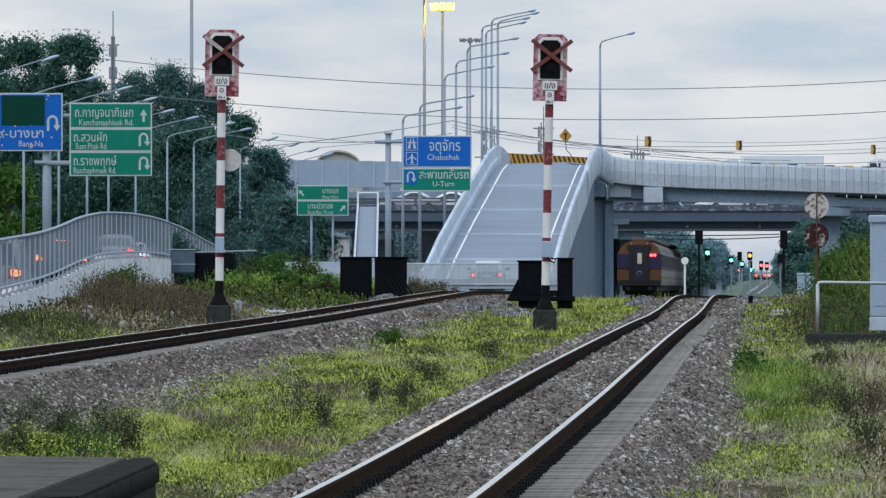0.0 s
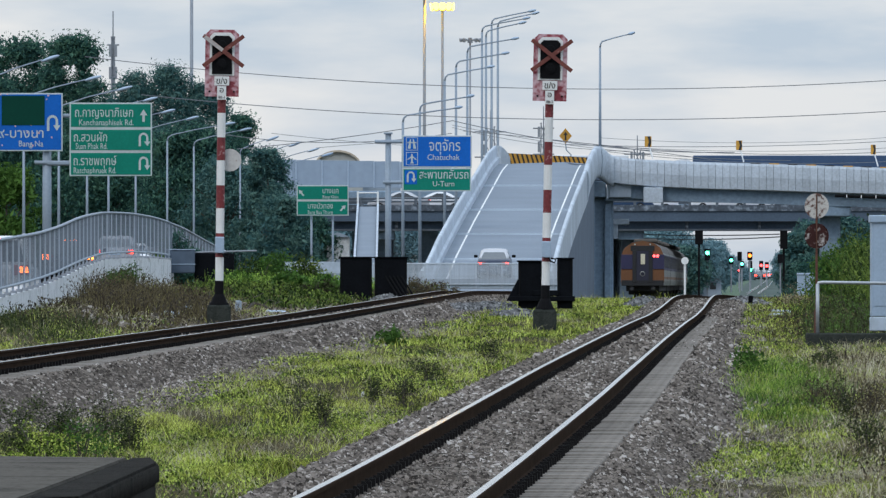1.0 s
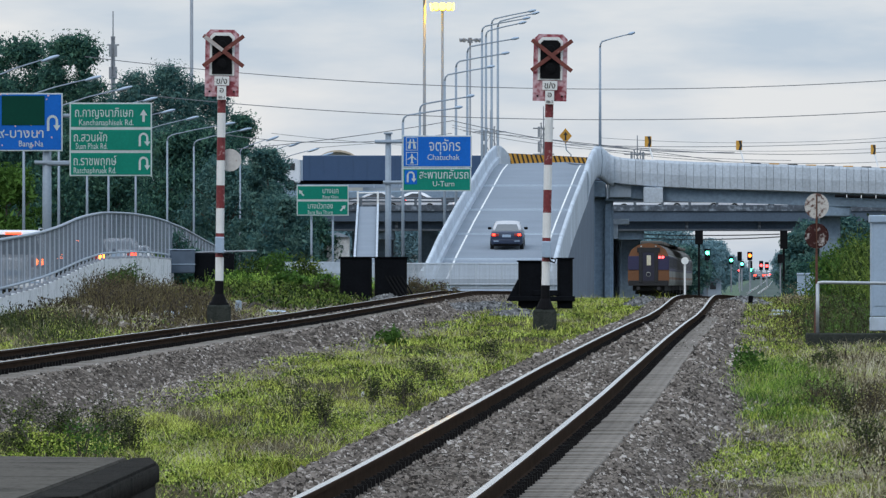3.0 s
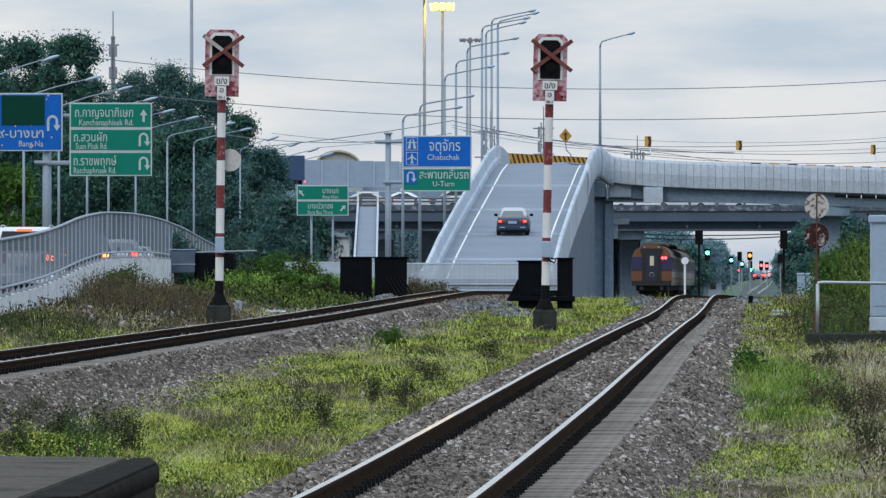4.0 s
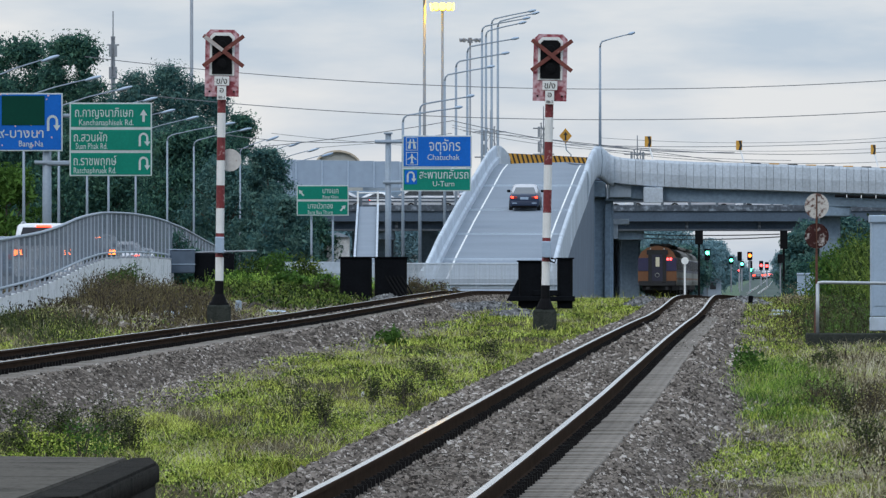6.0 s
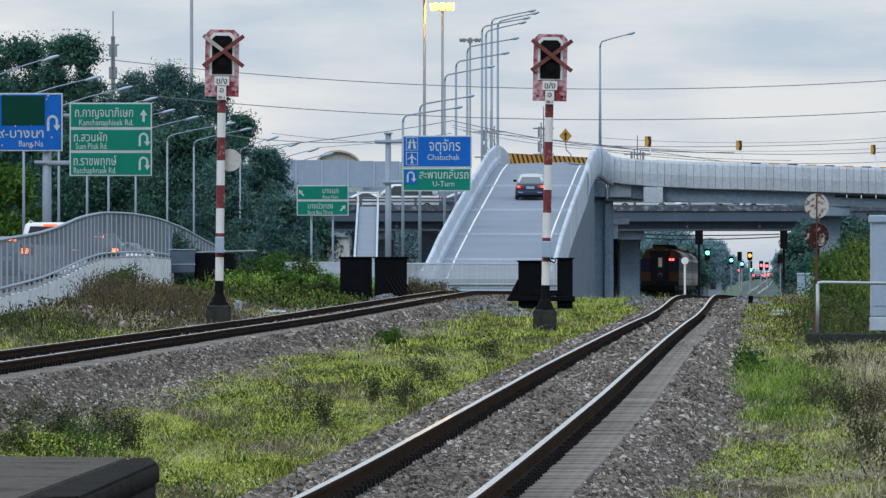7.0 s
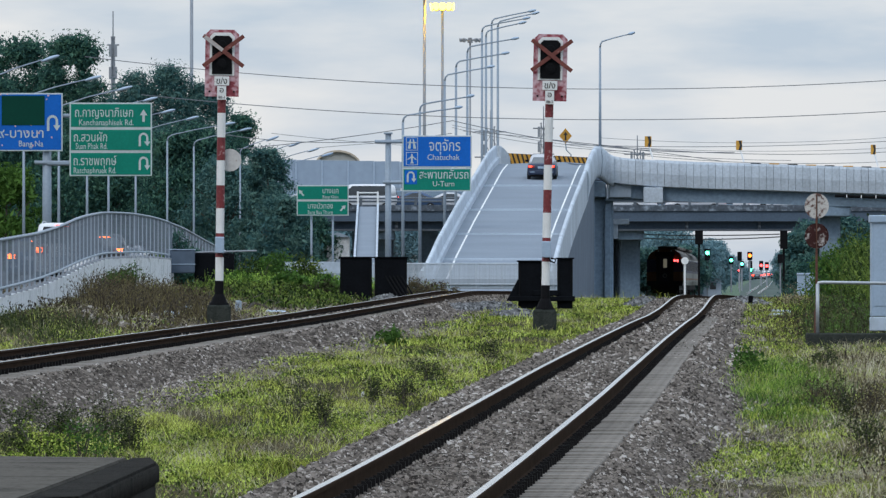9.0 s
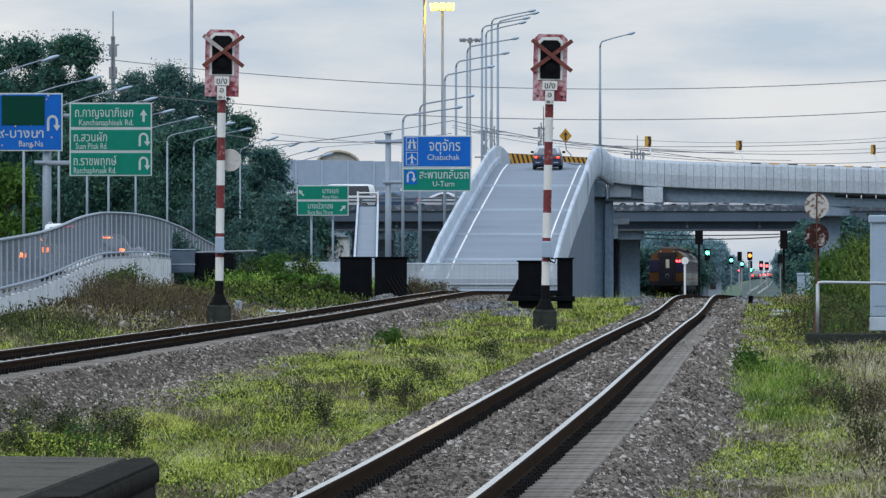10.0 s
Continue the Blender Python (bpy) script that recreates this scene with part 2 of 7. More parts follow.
TRAINDARK = mat("train_underframe", (0.018, 0.018, 0.02), 0.8, var=0.3, scale=1.2, fine=8, bump=0.05)
BUILDGREY = mat("grey_wall_cladding", (0.29, 0.345, 0.41), 0.8, var=0.1, scale=0.1, fine=2, bump=0.02)
BUILDTAN = mat("tan_arched_roof", (0.5, 0.43, 0.34), 0.8, var=0.15, scale=0.1, fine=2, bump=0.02)
TAIL = glow("tail_light_red", (1.0, 0.035, 0.015), 8.0)
INDICATOR = glow("indicator_amber", (1.0, 0.16, 0.02), 12.0)
REDSIG = glow("signal_red", (1.0, 0.06, 0.06), 7.0)
GREENSIG = glow("signal_green", (0.1, 1.0, 0.55), 7.0)
AMBERSIG = glow("signal_amber", (1.0, 0.2, 0.03), 4.0)
FLOOD = glow("sodium_flood_light", (1.0, 0.5, 0.0035), 170.0)
# dark cable lifted to grey: haze is put into its colour
WIRE = mat("black_cable", (0.17, 0.185, 0.205), 0.7, var=0.1, bump=0.0)


# ---- building helpers ----
def obj(name, bm, material, parent=None, label="", smooth=False):
    me = bpy.data.meshes.new(name)
    bm.normal_update()
    bm.to_mesh(me)
    bm.free()
    for m in material if isinstance(material, (list, tuple)) else [material]:
        me.materials.append(m)
    if smooth:
        me.polygons.foreach_set("use_smooth", [len(q.vertices) <= 4 for q in me.polygons])
    ob = new(name, me)
    ob.parent = parent
    if label:
        ob["label"] = label
    return ob


def part(name, bm, material, parent, label="", smooth=False):
    return obj(name, bm, material, parent, label, smooth)


def thing(name, at, label, category, group="", kind="", turn=0.0):
    e = new(name)
    e.matrix_basis = pose(*at, 0, 0, turn)
    e.empty_display_size = 0.3
    return tagged(e, label, category, group, kind)


def shared(name, me, parent, m):
    ob = new(name, me)
    ob.parent = parent
    ob.matrix_basis = m
    return ob


def box(bm, c, s, bevel=0.0, rot=None, mi=0):
    """A box round c of size s, its edges rounded by bevel."""
    r = bmesh.ops.create_cube(bm, size=1.0)
    m = Matrix.Translation(c) @ (rot.to_4x4() if rot else Matrix()) @ Matrix.Diagonal((*s, 1))
    bmesh.ops.transform(bm, matrix=m, verts=r["verts"])
    faces = {f for v in r["verts"] for f in v.link_faces}
    for f in faces:
        f.material_index = mi
    if bevel:
        edges = list({e for v in r["verts"] for e in v.link_edges})
        bmesh.ops.bevel(bm, geom=edges, offset=bevel, segments=2, affect="EDGES", profile=0.5)
    return bm


def tube(bm, p0, p1, r0, r1=None, n=10, mi=0):
    """A tapered round bar from p0 to p1."""
    p0, p1 = Vector(p0), Vector(p1)
    d = p1 - p0
    res = bmesh.ops.create_cone(bm, cap_ends=True, segments=n, radius1=r0, radius2=r0 if r1 is None else r1, depth=d.length)
    m = Matrix.Translation((p0 + p1) / 2) @ d.to_track_quat("Z", "Y").to_matrix().to_4x4()
    bmesh.ops.transform(bm, matrix=m, verts=res["verts"])
    for f in {f for v in res["verts"] for f in v.link_faces}:
        f.material_index = mi
    return bm


def pipe(bm, pts, r0, r1=None, n=8):
    """A round bar bent along points."""
    pts = [Vector(p) for p in pts]
    r1 = r0 if r1 is None else r1
    rings = []
    for i, p in enumerate(pts):
        t = (pts[min(i + 1, len(pts) - 1)] - pts[max(i - 1, 0)]).normalized()
        q = t.to_track_quat("Z", "Y")
        r = r0 + (r1 - r0) * i / (len(pts) - 1)
        rings.append([bm.verts.new(p + q @ Vector((r * math.cos(a), r * math.sin(a), 0))) for a in [2 * math.pi * k / n for k in range(n)]])
    for a, b in zip(rings, rings[1:]):
        for k in range(n):
            bm.faces.new((a[k], a[(k + 1) % n], b[(k + 1) % n], b[k]))
    bm.faces.new(rings[0][::-1])
    bm.faces.new(rings[-1])
    return bm


def prism(bm, outline, depth, m=None, mi=0):
    """A plate: an outline in x and z, from y = 0 to y = depth."""
    a = [bm.verts.new((x, 0, z)) for x, z in outline]
    b = [bm.verts.new((x, depth, z)) for x, z in outline]
    fs = [bm.faces.new(a), bm.faces.new(b[::-1])]
    n = len(a)
    for k in range(n):
        fs.append(bm.faces.new((a[k], b[k], b[(k + 1) % n], a[(k + 1) % n])))
    for f in fs:
        f.material_index = mi
    if m:
        bmesh.ops.transform(bm, matrix=m, verts=a + b)
    bmesh.ops.recalc_face_normals(bm, faces=fs)
    return bm


def sweep(bm, pts, prof, mi=0):
    """A closed profile (offset to the right, height) carried along points in plan; each point is (x, y, z)."""
    pts = [Vector(p) for p in pts]
    rings = []
    for i, p in enumerate(pts):
        t = pts[min(i + 1, len(pts) - 1)] - pts[max(i - 1, 0)]
        t.z = 0
        t.normalize()
        right = Vector((t.y, -t.x, 0))
        rings.append([bm.verts.new(p + right * o + Vector((0, 0, h))) for o, h in prof])
    n = len(prof)
    fs = []
    for a, b in zip(rings, rings[1:]):
        for k in range(n):
            fs.append(bm.faces.new((a[k], b[k], b[(k + 1) % n], a[(k + 1) % n])))
    fs += [bm.faces.new(rings[0]), bm.faces.new(rings[-1][::-1])]
    for f in fs:
        f.material_index = mi
    bmesh.ops.recalc_face_normals(bm, faces=fs)
    return bm


def raw(name, verts, faces, material, label="", category="", kind="stuff", parent=None):
    """One mesh from arrays: verts (n, 3), faces (m, k)."""
    me = bpy.data.meshes.new(name)
    verts, faces = np.asarray(verts, np.float32), np.asarray(faces, np.int32)
    me.vertices.add(len(verts))
    me.vertices.foreach_set("co", verts.ravel())
    k = faces.shape[1]
    me.loops.add(faces.size)
    me.loops.foreach_set("vertex_index", faces.ravel())
    me.polygons.add(len(faces))
    me.polygons.foreach_set("loop_start", np.arange(0, faces.size, k, dtype=np.int32))
    me.materials.append(material)
    me.update(calc_edges=True)
    ob = new(name, me)
    ob.parent = parent
    return tagged(ob, label, category, "", kind)


def lettering(name, text, size, at, material, parent, width=0.0, label=""):
    """Words in the built-in font, flat on a face that looks towards -y, centred on at, as wide as width."""
    cu = bpy.data.curves.new(name, "FONT")
    cu.body, cu.size, cu.align_x, cu.align_y, cu.extrude = text, size, "CENTER", "CENTER", 0.004
    cu.resolution_u, cu.offset = 2, size * 0.002
    tmp = new(name, cu)
    me = bpy.data.meshes.new_from_object(tmp.evaluated_get(bpy.context.evaluated_depsgraph_get()))
    bpy.data.objects.remove(tmp)
    me.materials.clear()
    me.materials.append(material)
    ob = new(name, me)
    ob.parent = parent
    xs = [v.co.x for v in me.vertices]
    wide, mid = max(xs) - min(xs), (max(xs) + min(xs)) / 2
    f = width / wide if width else 1.0
    ob.matrix_basis = pose(at[0] - mid * f, at[1], at[2], 90, 0, 0) @ Matrix.Diagonal((f, 1, 1, 1))
    if label:
        ob["label"] = label
    return ob


def smooth_line(knots, step=2.0, soft=9):
    """A function of distance through the knots (distance, value), eased at the bends."""
    k = np.array(knots, float)
    g = np.arange(k[0, 0], k[-1, 0] + step, step)
    v = np.interp(g, k[:, 0], k[:, 1])
    w = np.hanning(soft + 2)[1:-1]
    w /= w.sum()
    p = np.pad(v, soft // 2, mode="reflect", reflect_type="odd")
    s = np.convolve(p, w, "valid")
    return lambda d: np.interp(d, g, s)


# ---- the two tracks in plan: centre line and rail height by distance ----
right_x = smooth_line([(-80, -5.4), (20, -1.85), (62, -0.365), (67, -0.2), (97, 0.95), (118, 1.65), (162, 3.02), (234, 5.34), (304, 7.6), (350, 9.9), (420, 13.2), (600, 19.5), (1000, 33), (1700, 56)])
right_z = smooth_line([(-80, -0.06), (20, -0.06), (62, -0.02), (70, 0.01), (97, 0.21), (118, 0.31), (162, 0.42), (200, 0.52), (226, 0.565), (250, 0.66), (285, 0.885), (300, 0.92), (312, 0.93), (350, 0.8), (420, 0.4), (600, 0.1), (1000, 0), (1700, 0)])
left_x = smooth_line([(-80, -12), (20, -9), (80, -7.3), (130, -5.8), (158, -5.1), (217, -3.15), (330, 0.4), (370, 2.2), (450, 5.4), (650, 12.57), (690, 13.85), (730, 15.2), (800, 17.6), (1000, 24.9), (1700, 51)])
left_z = smooth_line([(-80, 0.0), (20, 0.0), (80, 0.2), (130, 0.34), (158, 0.4), (217, 0.58), (330, 1.03), (370, 0.98), (450, 0.6), (600, 0.12), (800, 0.05), (1700, 0)])
base_z = smooth_line([(-80, -0.35), (0, -0.35), (70, -0.3), (110, -0.22), (160, 0.02), (225, 0.22), (300, 0.6), (345, 0.72), (420, 0.3), (600, 0.0), (1000, -0.15), (1700, -0.2)])


def ground_height(x, d):
    """Height of the earth (arrays): low between the tracks, banked up to each of them."""
    rx, lx = right_x(d), left_x(d)
    b = base_z(d)
    far = np.clip((d - 330) / 120, 0, 1)
    west = np.clip((lx - 1.5 - x) / 2.5, 0, 1) * 0.16 * (1 - far) + np.clip((lx - 3 - x) / 3, 0, 1) * 0.22 * np.clip((d - 150) / 40, 0, 1) * (1 - far)
    east = np.clip((x - rx - 2.2) / 2.0, 0, 1) * 0.10 * (1 - far)
    bank_r = right_z(d) - 0.33 - np.maximum(np.abs(x - rx) - 1.2, 0) * 0.42
    bank_l = left_z(d) - 0.42 - np.maximum(np.abs(x - lx) - 1.5, 0) * 0.5
    return np.maximum(np.maximum(b + west + east, bank_r), bank_l)


def on_ballast(x, d):
    o = x - right_x(d)
    ragged = 0.16 * np.sin(d * 0.9) + 0.14 * np.sin(d * 2.3 + 1) + 0.12 * np.sin(d * 5.1 + 2)
    return ((o > -1.0 + ragged * 0.3) & (o < 1.45 + ragged * 1.2 - 0.34 * np.exp(-((d - 104) / 24) ** 2) + 0.1 * np.sin(d * 0.37 + 0.5))) | ((x > left_x(d) - 1.5) & (x < left_x(d) + 2.4 + ragged * 1.3))


def make_ground():
    ds = np.concatenate([[-400, -200], np.arange(-80, 60, 4.0), np.arange(60, 130, 1.0), np.arange(130, 360, 2.5), np.arange(360, 800, 15), [900, 1100, 1400, 1800, 2500, 3500, 4900]])
    us = np.concatenate([np.linspace(-6, -1.2, 12), np.linspace(-1.1, 1.1, 150), np.linspace(1.2, 6, 12)])
    d = np.repeat(ds[:, None], len(us), 1)
    x = us[None, :] * (6 + np.abs(d) * 0.056)
    z = ground_height(x, d)
    z += (np.sin(x * 2.1 + d * 0.37) * np.sin(d * 0.23 + x * 0.7) * 0.012 + np.sin(x * 5.3 + d * 0.9) * 0.008) * (d < 350)
    i = np.arange(d.size).reshape(d.shape)
    f = np.stack([i[:-1, :-1], i[:-1, 1:], i[1:, 1:], i[1:, :-1]], -1).reshape(-1, 4)
    raw("ground", np.stack([x, d, z], -1).reshape(-1, 3), f, GROUND, "uneven grassy earth beside the railway tracks", "ground", "structure")


make_ground()


def ballast_bed(name, fx, fz, d0, d1, lo, hi, label):
    """The stone bed: flat under the track, sloping off on both sides."""
    ds = np.arange(d0, d1, 1.5)
    offs = np.array([-1.15 - lo, -1.15, -0.5, 0, 0.44, 0.6, 1.04, 1.25, 1.25 + hi])
    hs = np.array([-0.2 - lo * 0.45, -0.185, -0.15, -0.135, -0.15, -0.21, -0.21, -0.185, -0.2 - hi * 0.45])
    d = np.repeat(ds[:, None], len(offs), 1)
    x, z = fx(d) + offs[None], fz(d) + hs[None]
    i = np.arange(d.size).reshape(d.shape)
    f = np.stack([i[:-1, :-1], i[:-1, 1:], i[1:, 1:], i[1:, :-1]], -1).reshape(-1, 4)
    return raw(name, np.stack([x, d, z], -1).reshape(-1, 3), f, SOIL, label, "ballast", "structure")


bed_right = ballast_bed("ballast_bed", right_x, right_z, -70, 420, 0.2, 0.5, "grey-brown crushed stone bed under the single track")
bed_left = ballast_bed("ballast_bed", left_x, left_z, -70, 460, 0.5, 1.7, "raised crushed stone bed under the curving track")

ROCK_V = np.array([(-0.5, -0.42, -0.2), (0.5, -0.45, -0.2), (0.36, -0.2, 0.62), (-0.38, -0.14, 0.7), (-0.46, 0.46, 0.2), (0.42, 0.5, 0.1)])
ROCK_Q = np.array([(0, 1, 2, 3), (3, 2, 5, 4)])
ROCK_T = np.array([(1, 5, 2), (4, 0, 3)])


def stones(rng, x, y, z, size):
    n = len(x)
    a = rng.uniform(-1.0, 1.0, n)
    v = ROCK_V[None] * (1 + rng.uniform(-0.45, 0.45, (n, 6, 3))) * np.array([1.25, 1.0, 1.0])
    v = v * (size * rng.uniform(0.45, 1.6, n))[:, None, None] * rng.uniform(0.75, 1.25, (n, 1, 3))
    c, s = np.cos(a)[:, None], np.sin(a)[:, None]
    tilt = rng.uniform(-0.5, 0.5, n)[:, None]
    vx, vy = v[..., 0] * c - v[..., 1] * s, v[..., 0] * s + v[..., 1] * c
    vz = v[..., 2] + vx * tilt
    out = np.stack([vx + x[:, None], vy + y[:, None], vz + z[:, None] - size[:, None] * rng.uniform(0.0, 0.7, n)[:, None]], -1)
    o = (np.arange(n) * 6)[:, None, None]
    q = (ROCK_Q[None] + o).reshape(-1, 4)
    q3 = np.concatenate([q[:, [0, 1, 2]], q[:, [0, 2, 3]], (ROCK_T[None] + o).reshape(-1, 3)], 0)
    return out.reshape(-1, 3), q3


def scatter_stones(seed, fx, fz, spans, lo, hi, label, parent, first):
    rng = np.random.default_rng(seed)
    vs, fs, k = [], [], 0
    for d0, d1, per, size in spans:
        n = int((d1 - d0) * (2.4 + lo + hi) * per)
        d = rng.uniform(d0, d1, n)
        o = rng.uniform(-1.15 - lo, 1.25 + hi, n)
        keep = (np.abs(np.abs(o) - 0.53) > 0.085) & ~((np.abs((d - first + 0.31) % 0.62 - 0.31) < 0.13) & (np.abs(o) < 1.02) & (rng.random(n) < np.where(o > 0.6, np.interp(d, (80, 120, 180), (0.97, 0.88, 0.4)), 0.35))) & ~((o > 0.6) & (o < 1.0) & (rng.random(n) < np.interp(d, (80, 120, 180), (0.45, 0.2, 0.0))))
        if lo < 0.2:
            keep &= rng.random(n) < np.interp(o + 0.25 * np.sin(d * 0.5) + 0.2 * np.sin(d * 1.7), (1.25, 1.9, 2.3), (1, 0.25, 0.06))
        keep &= np.abs(fx(d) + o) < 0.046 * d + 0.3
        d, o = d[keep], o[keep]
        h = np.where(o < -1.15, -0.2 + (o + 1.15) * 0.45, np.where(o > 1.25, -0.2 - (o - 1.25) * 0.45, -0.175))
        h = h + np.where(np.abs(o) < 0.47, 0.025, 0) + np.where((o < -0.6) & (o > -1.15), 0.04, 0) + np.where((o > 0.6) & (o < 1.0), -0.012, 0)
        xx = fx(d) + o
        v, f = stones(rng, xx, d, np.maximum(fz(d) + h, ground_height(xx, d)), np.full(len(d), size))
        vs.append(v)
        fs.append(f + k)
        k += len(v)
    raw("ballast_stone_layer", np.concatenate(vs), np.concatenate(fs), STONE, label, "", "stuff", parent)


scatter_stones(1, right_x, right_z, [(64, 90, 1200, 0.023), (90, 140, 480, 0.029), (140, 330, 90, 0.044)], 0.1, 1.05, "loose grey-brown crushed stones", bed_right, 58)
scatter_stones(2, left_x, left_z, [(104, 180, 300, 0.03), (180, 345, 90, 0.044)], 0.4, 1.75, "loose crushed stones spilling down the bank", bed_left, 100)


# ---- rails, sleepers and clips ----
RAIL = [(-0.026, 0), (0.026, 0), (0.032, -0.006), (0.032, -0.03), (0.01, -0.042), (0.01, -0.115), (0.06, -0.13), (0.06, -0.14), (-0.06, -0.14), (-0.06, -0.13), (-0.01, -0.115), (-0.01, -0.042), (-0.032, -0.03), (-0.032, -0.006)]


def make_track(fx, fz, d0, d1, s0, s1, label):
    tr = thing("railway_track", (0, 0, 0), label, "railway track", kind="structure")
    ds = np.arange(d0, d1, 1.5)
    for side in (-0.535, 0.535):
        bm = bmesh.new()
        sweep(bm, [(float(fx(d)) + side, d, float(fz(d))) for d in ds], RAIL)
        for f in bm.faces:
            f.material_index = 1 if f.normal.z > 0.8 and f.calc_center_median().z > float(fz(f.calc_center_median().y)) - 0.012 else 0
        part("rail", bm, [RAILSIDE, RAILTOP], tr, "rusty steel rail with a polished head")
    bm = bmesh.new()
    box(bm, (0, 0, -0.09), (2.0, 0.24, 0.2), 0.02)
    sl = obj("sleeper", bm, SLEEPER, tr)
    bm = bmesh.new()
    for o in (-0.535, 0.535):
        for s in (-1, 1):
            box(bm, (o + s * 0.1, 0, 0.035), (0.07, 0.06, 0.07))
            tube(bm, (o + s * 0.085, -0.07, 0.05), (o + s * 0.085, 0.07, 0.05), 0.018, n=5)
    cl = obj("rail_clip", bm, CLIP, tr)
    first = True
    n = int((s1 - s0) / 0.62)
    rng = random.Random(5)
    for i in range(n):
        d = s0 + i * 0.62
        m = pose(float(fx(d)), d, float(fz(d)) - 0.15 + rng.uniform(-0.006, 0.006), 0, 0, -math.degrees(math.atan2(float(fx(d + 1) - fx(d - 1)), 2)) + rng.uniform(-0.6, 0.6))
        if first:
            sl.matrix_basis = cl.matrix_basis = m
            first = False
        else:
            shared("sleeper", sl.data, tr, m)
            shared("rail_clip", cl.data, tr, m)
    return tr


def place_tracks():
    make_track(right_x, right_z, -70, 460, 58, 240, "metre-gauge track with polished rails on concrete sleepers")
    make_track(left_x, left_z, -70, 1690, 100, 280, "curving metre-gauge track on a raised stone bed")


place_tracks()


# ---- the u-turn ramp and bridge ----
ramp_x = smooth_line([(480, 1.5), (534, 2.98), (568, 4.0), (624, 5.95), (700, 8.6)], 1.0, 9)
ramp_z = smooth_line([(480, 0.6), (498, 0.68), (505, 0.86), (511, 1.16), (516, 1.45), (524, 1.97), (534, 2.63), (568, 4.64), (606, 7.05), (624, 8.2), (640, 8.88), (660, 9.05), (700, 9.05)], 1.0, 11)


def make_ramp():
    rp = thing("uturn_ramp", (0, 0, 0), "pale concrete u-turn ramp curving onto a bridge", "ramp")
    ds = [503 + 4 * i for i in range(35)]
    bm = bmesh.new()
    line = [(float(ramp_x(d)), d, float(ramp_z(d))) for d in ds] + [(8.6, 636, 8.7), (10.2, 638.5, 8.35)]
    sweep(bm, line, [(-3.0, 0), (3.0, 0), (3.0, -0.9), (-3.0, -0.9)])
    part("roadway", bm, DECK, rp, "smooth grey concrete roadway")
    for side in (-2.3, 2.3):
        bm = bmesh.new()
        sweep(bm, [(x, y, z) for x, y, z in line[:34]], [(side - 0.05, 0.006), (side + 0.05, 0.006), (side + 0.05, 0.002), (side - 0.05, 0.002)])
        part("edge_line", bm, WHITE, rp, "white painted edge line")
    for d in (532, 556, 580.5, 606):
        for o in (-0.55, 0.55):
            bm = bmesh.new()
            dd = d + o
            box(bm, (float(ramp_x(dd)), dd, float(ramp_z(dd)) + 0.008), (5.9, 0.28, 0.03), 0.0, Euler((math.atan(0.062), 0, 0)).to_matrix())
            part("expansion_joint", bm, CONCRETE, rp, "pale expansion joint strip")
    # parapets: sloping inner face, rounded top
    prof_l = [(-3.32, -0.9), (-3.32, 0.98), (-3.26, 1.06), (-3.12, 1.06), (-3.08, 0.98), (-3.04, 0.4), (-2.92, 0.3), (-2.9, -0.02)]
    prof_r = [(-o, h) for o, h in prof_l]
    n = len(ds)
    for i in range(0, n - 1, 1):
        seg = [(float(ramp_x(ds[i] + s)), ds[i] + s, float(ramp_z(ds[i] + s))) for s in (0.02, 2, 3.98)]
        bm = bmesh.new()
        part("parapet_panel", sweep(bm, seg, prof_l), PARAPET, rp)
        if ds[i] < 604:
            bm = bmesh.new()
            part("parapet_panel", sweep(bm, seg, prof_r), PARAPET, rp)
    # rounded end of the parapet at the head of the ramp
    bm = bmesh.new()
    ends = [(641.0, 1.06, 0.0), (642.5, 1.02, 0.08), (643.6, 0.9, 0.2), (644.4, 0.7, 0.36), (644.8, 0.4, 0.5)]
    rings = [[bm.verts.new((float(ramp_x(d)) + o + sh, d, float(ramp_z(d)) + h)) for o, h in ((-3.3, -0.5), (-3.3, t - 0.08), (-3.22, t), (-3.02, t), (-2.92, t - 0.1), (-2.88, -0.5))] for d, t, sh in ends]
    for p, q in zip(rings, rings[1:]):
        for k in range(5):
            bm.faces.new((p[k], p[k + 1], q[k + 1], q[k]))
    bm.faces.new(rings[0])
    bm.faces.new(rings[-1][::-1])
    bmesh.ops.recalc_face_normals(bm, faces=bm.faces[:])
    part("parapet_end", bm, PARAPET, rp, "rounded end of the parapet")
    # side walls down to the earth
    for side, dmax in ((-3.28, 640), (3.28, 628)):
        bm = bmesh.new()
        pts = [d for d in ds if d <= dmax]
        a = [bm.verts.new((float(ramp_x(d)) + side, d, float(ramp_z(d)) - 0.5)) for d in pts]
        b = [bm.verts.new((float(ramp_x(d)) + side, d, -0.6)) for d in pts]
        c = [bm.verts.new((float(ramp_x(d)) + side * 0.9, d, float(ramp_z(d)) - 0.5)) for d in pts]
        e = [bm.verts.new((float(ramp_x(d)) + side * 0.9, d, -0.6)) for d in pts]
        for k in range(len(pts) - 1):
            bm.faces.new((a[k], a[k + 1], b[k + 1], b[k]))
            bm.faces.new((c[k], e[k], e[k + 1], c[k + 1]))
        # the right wall gets the darker tone, its shade put into the colour
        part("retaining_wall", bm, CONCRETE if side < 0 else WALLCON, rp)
    return rp


make_ramp()


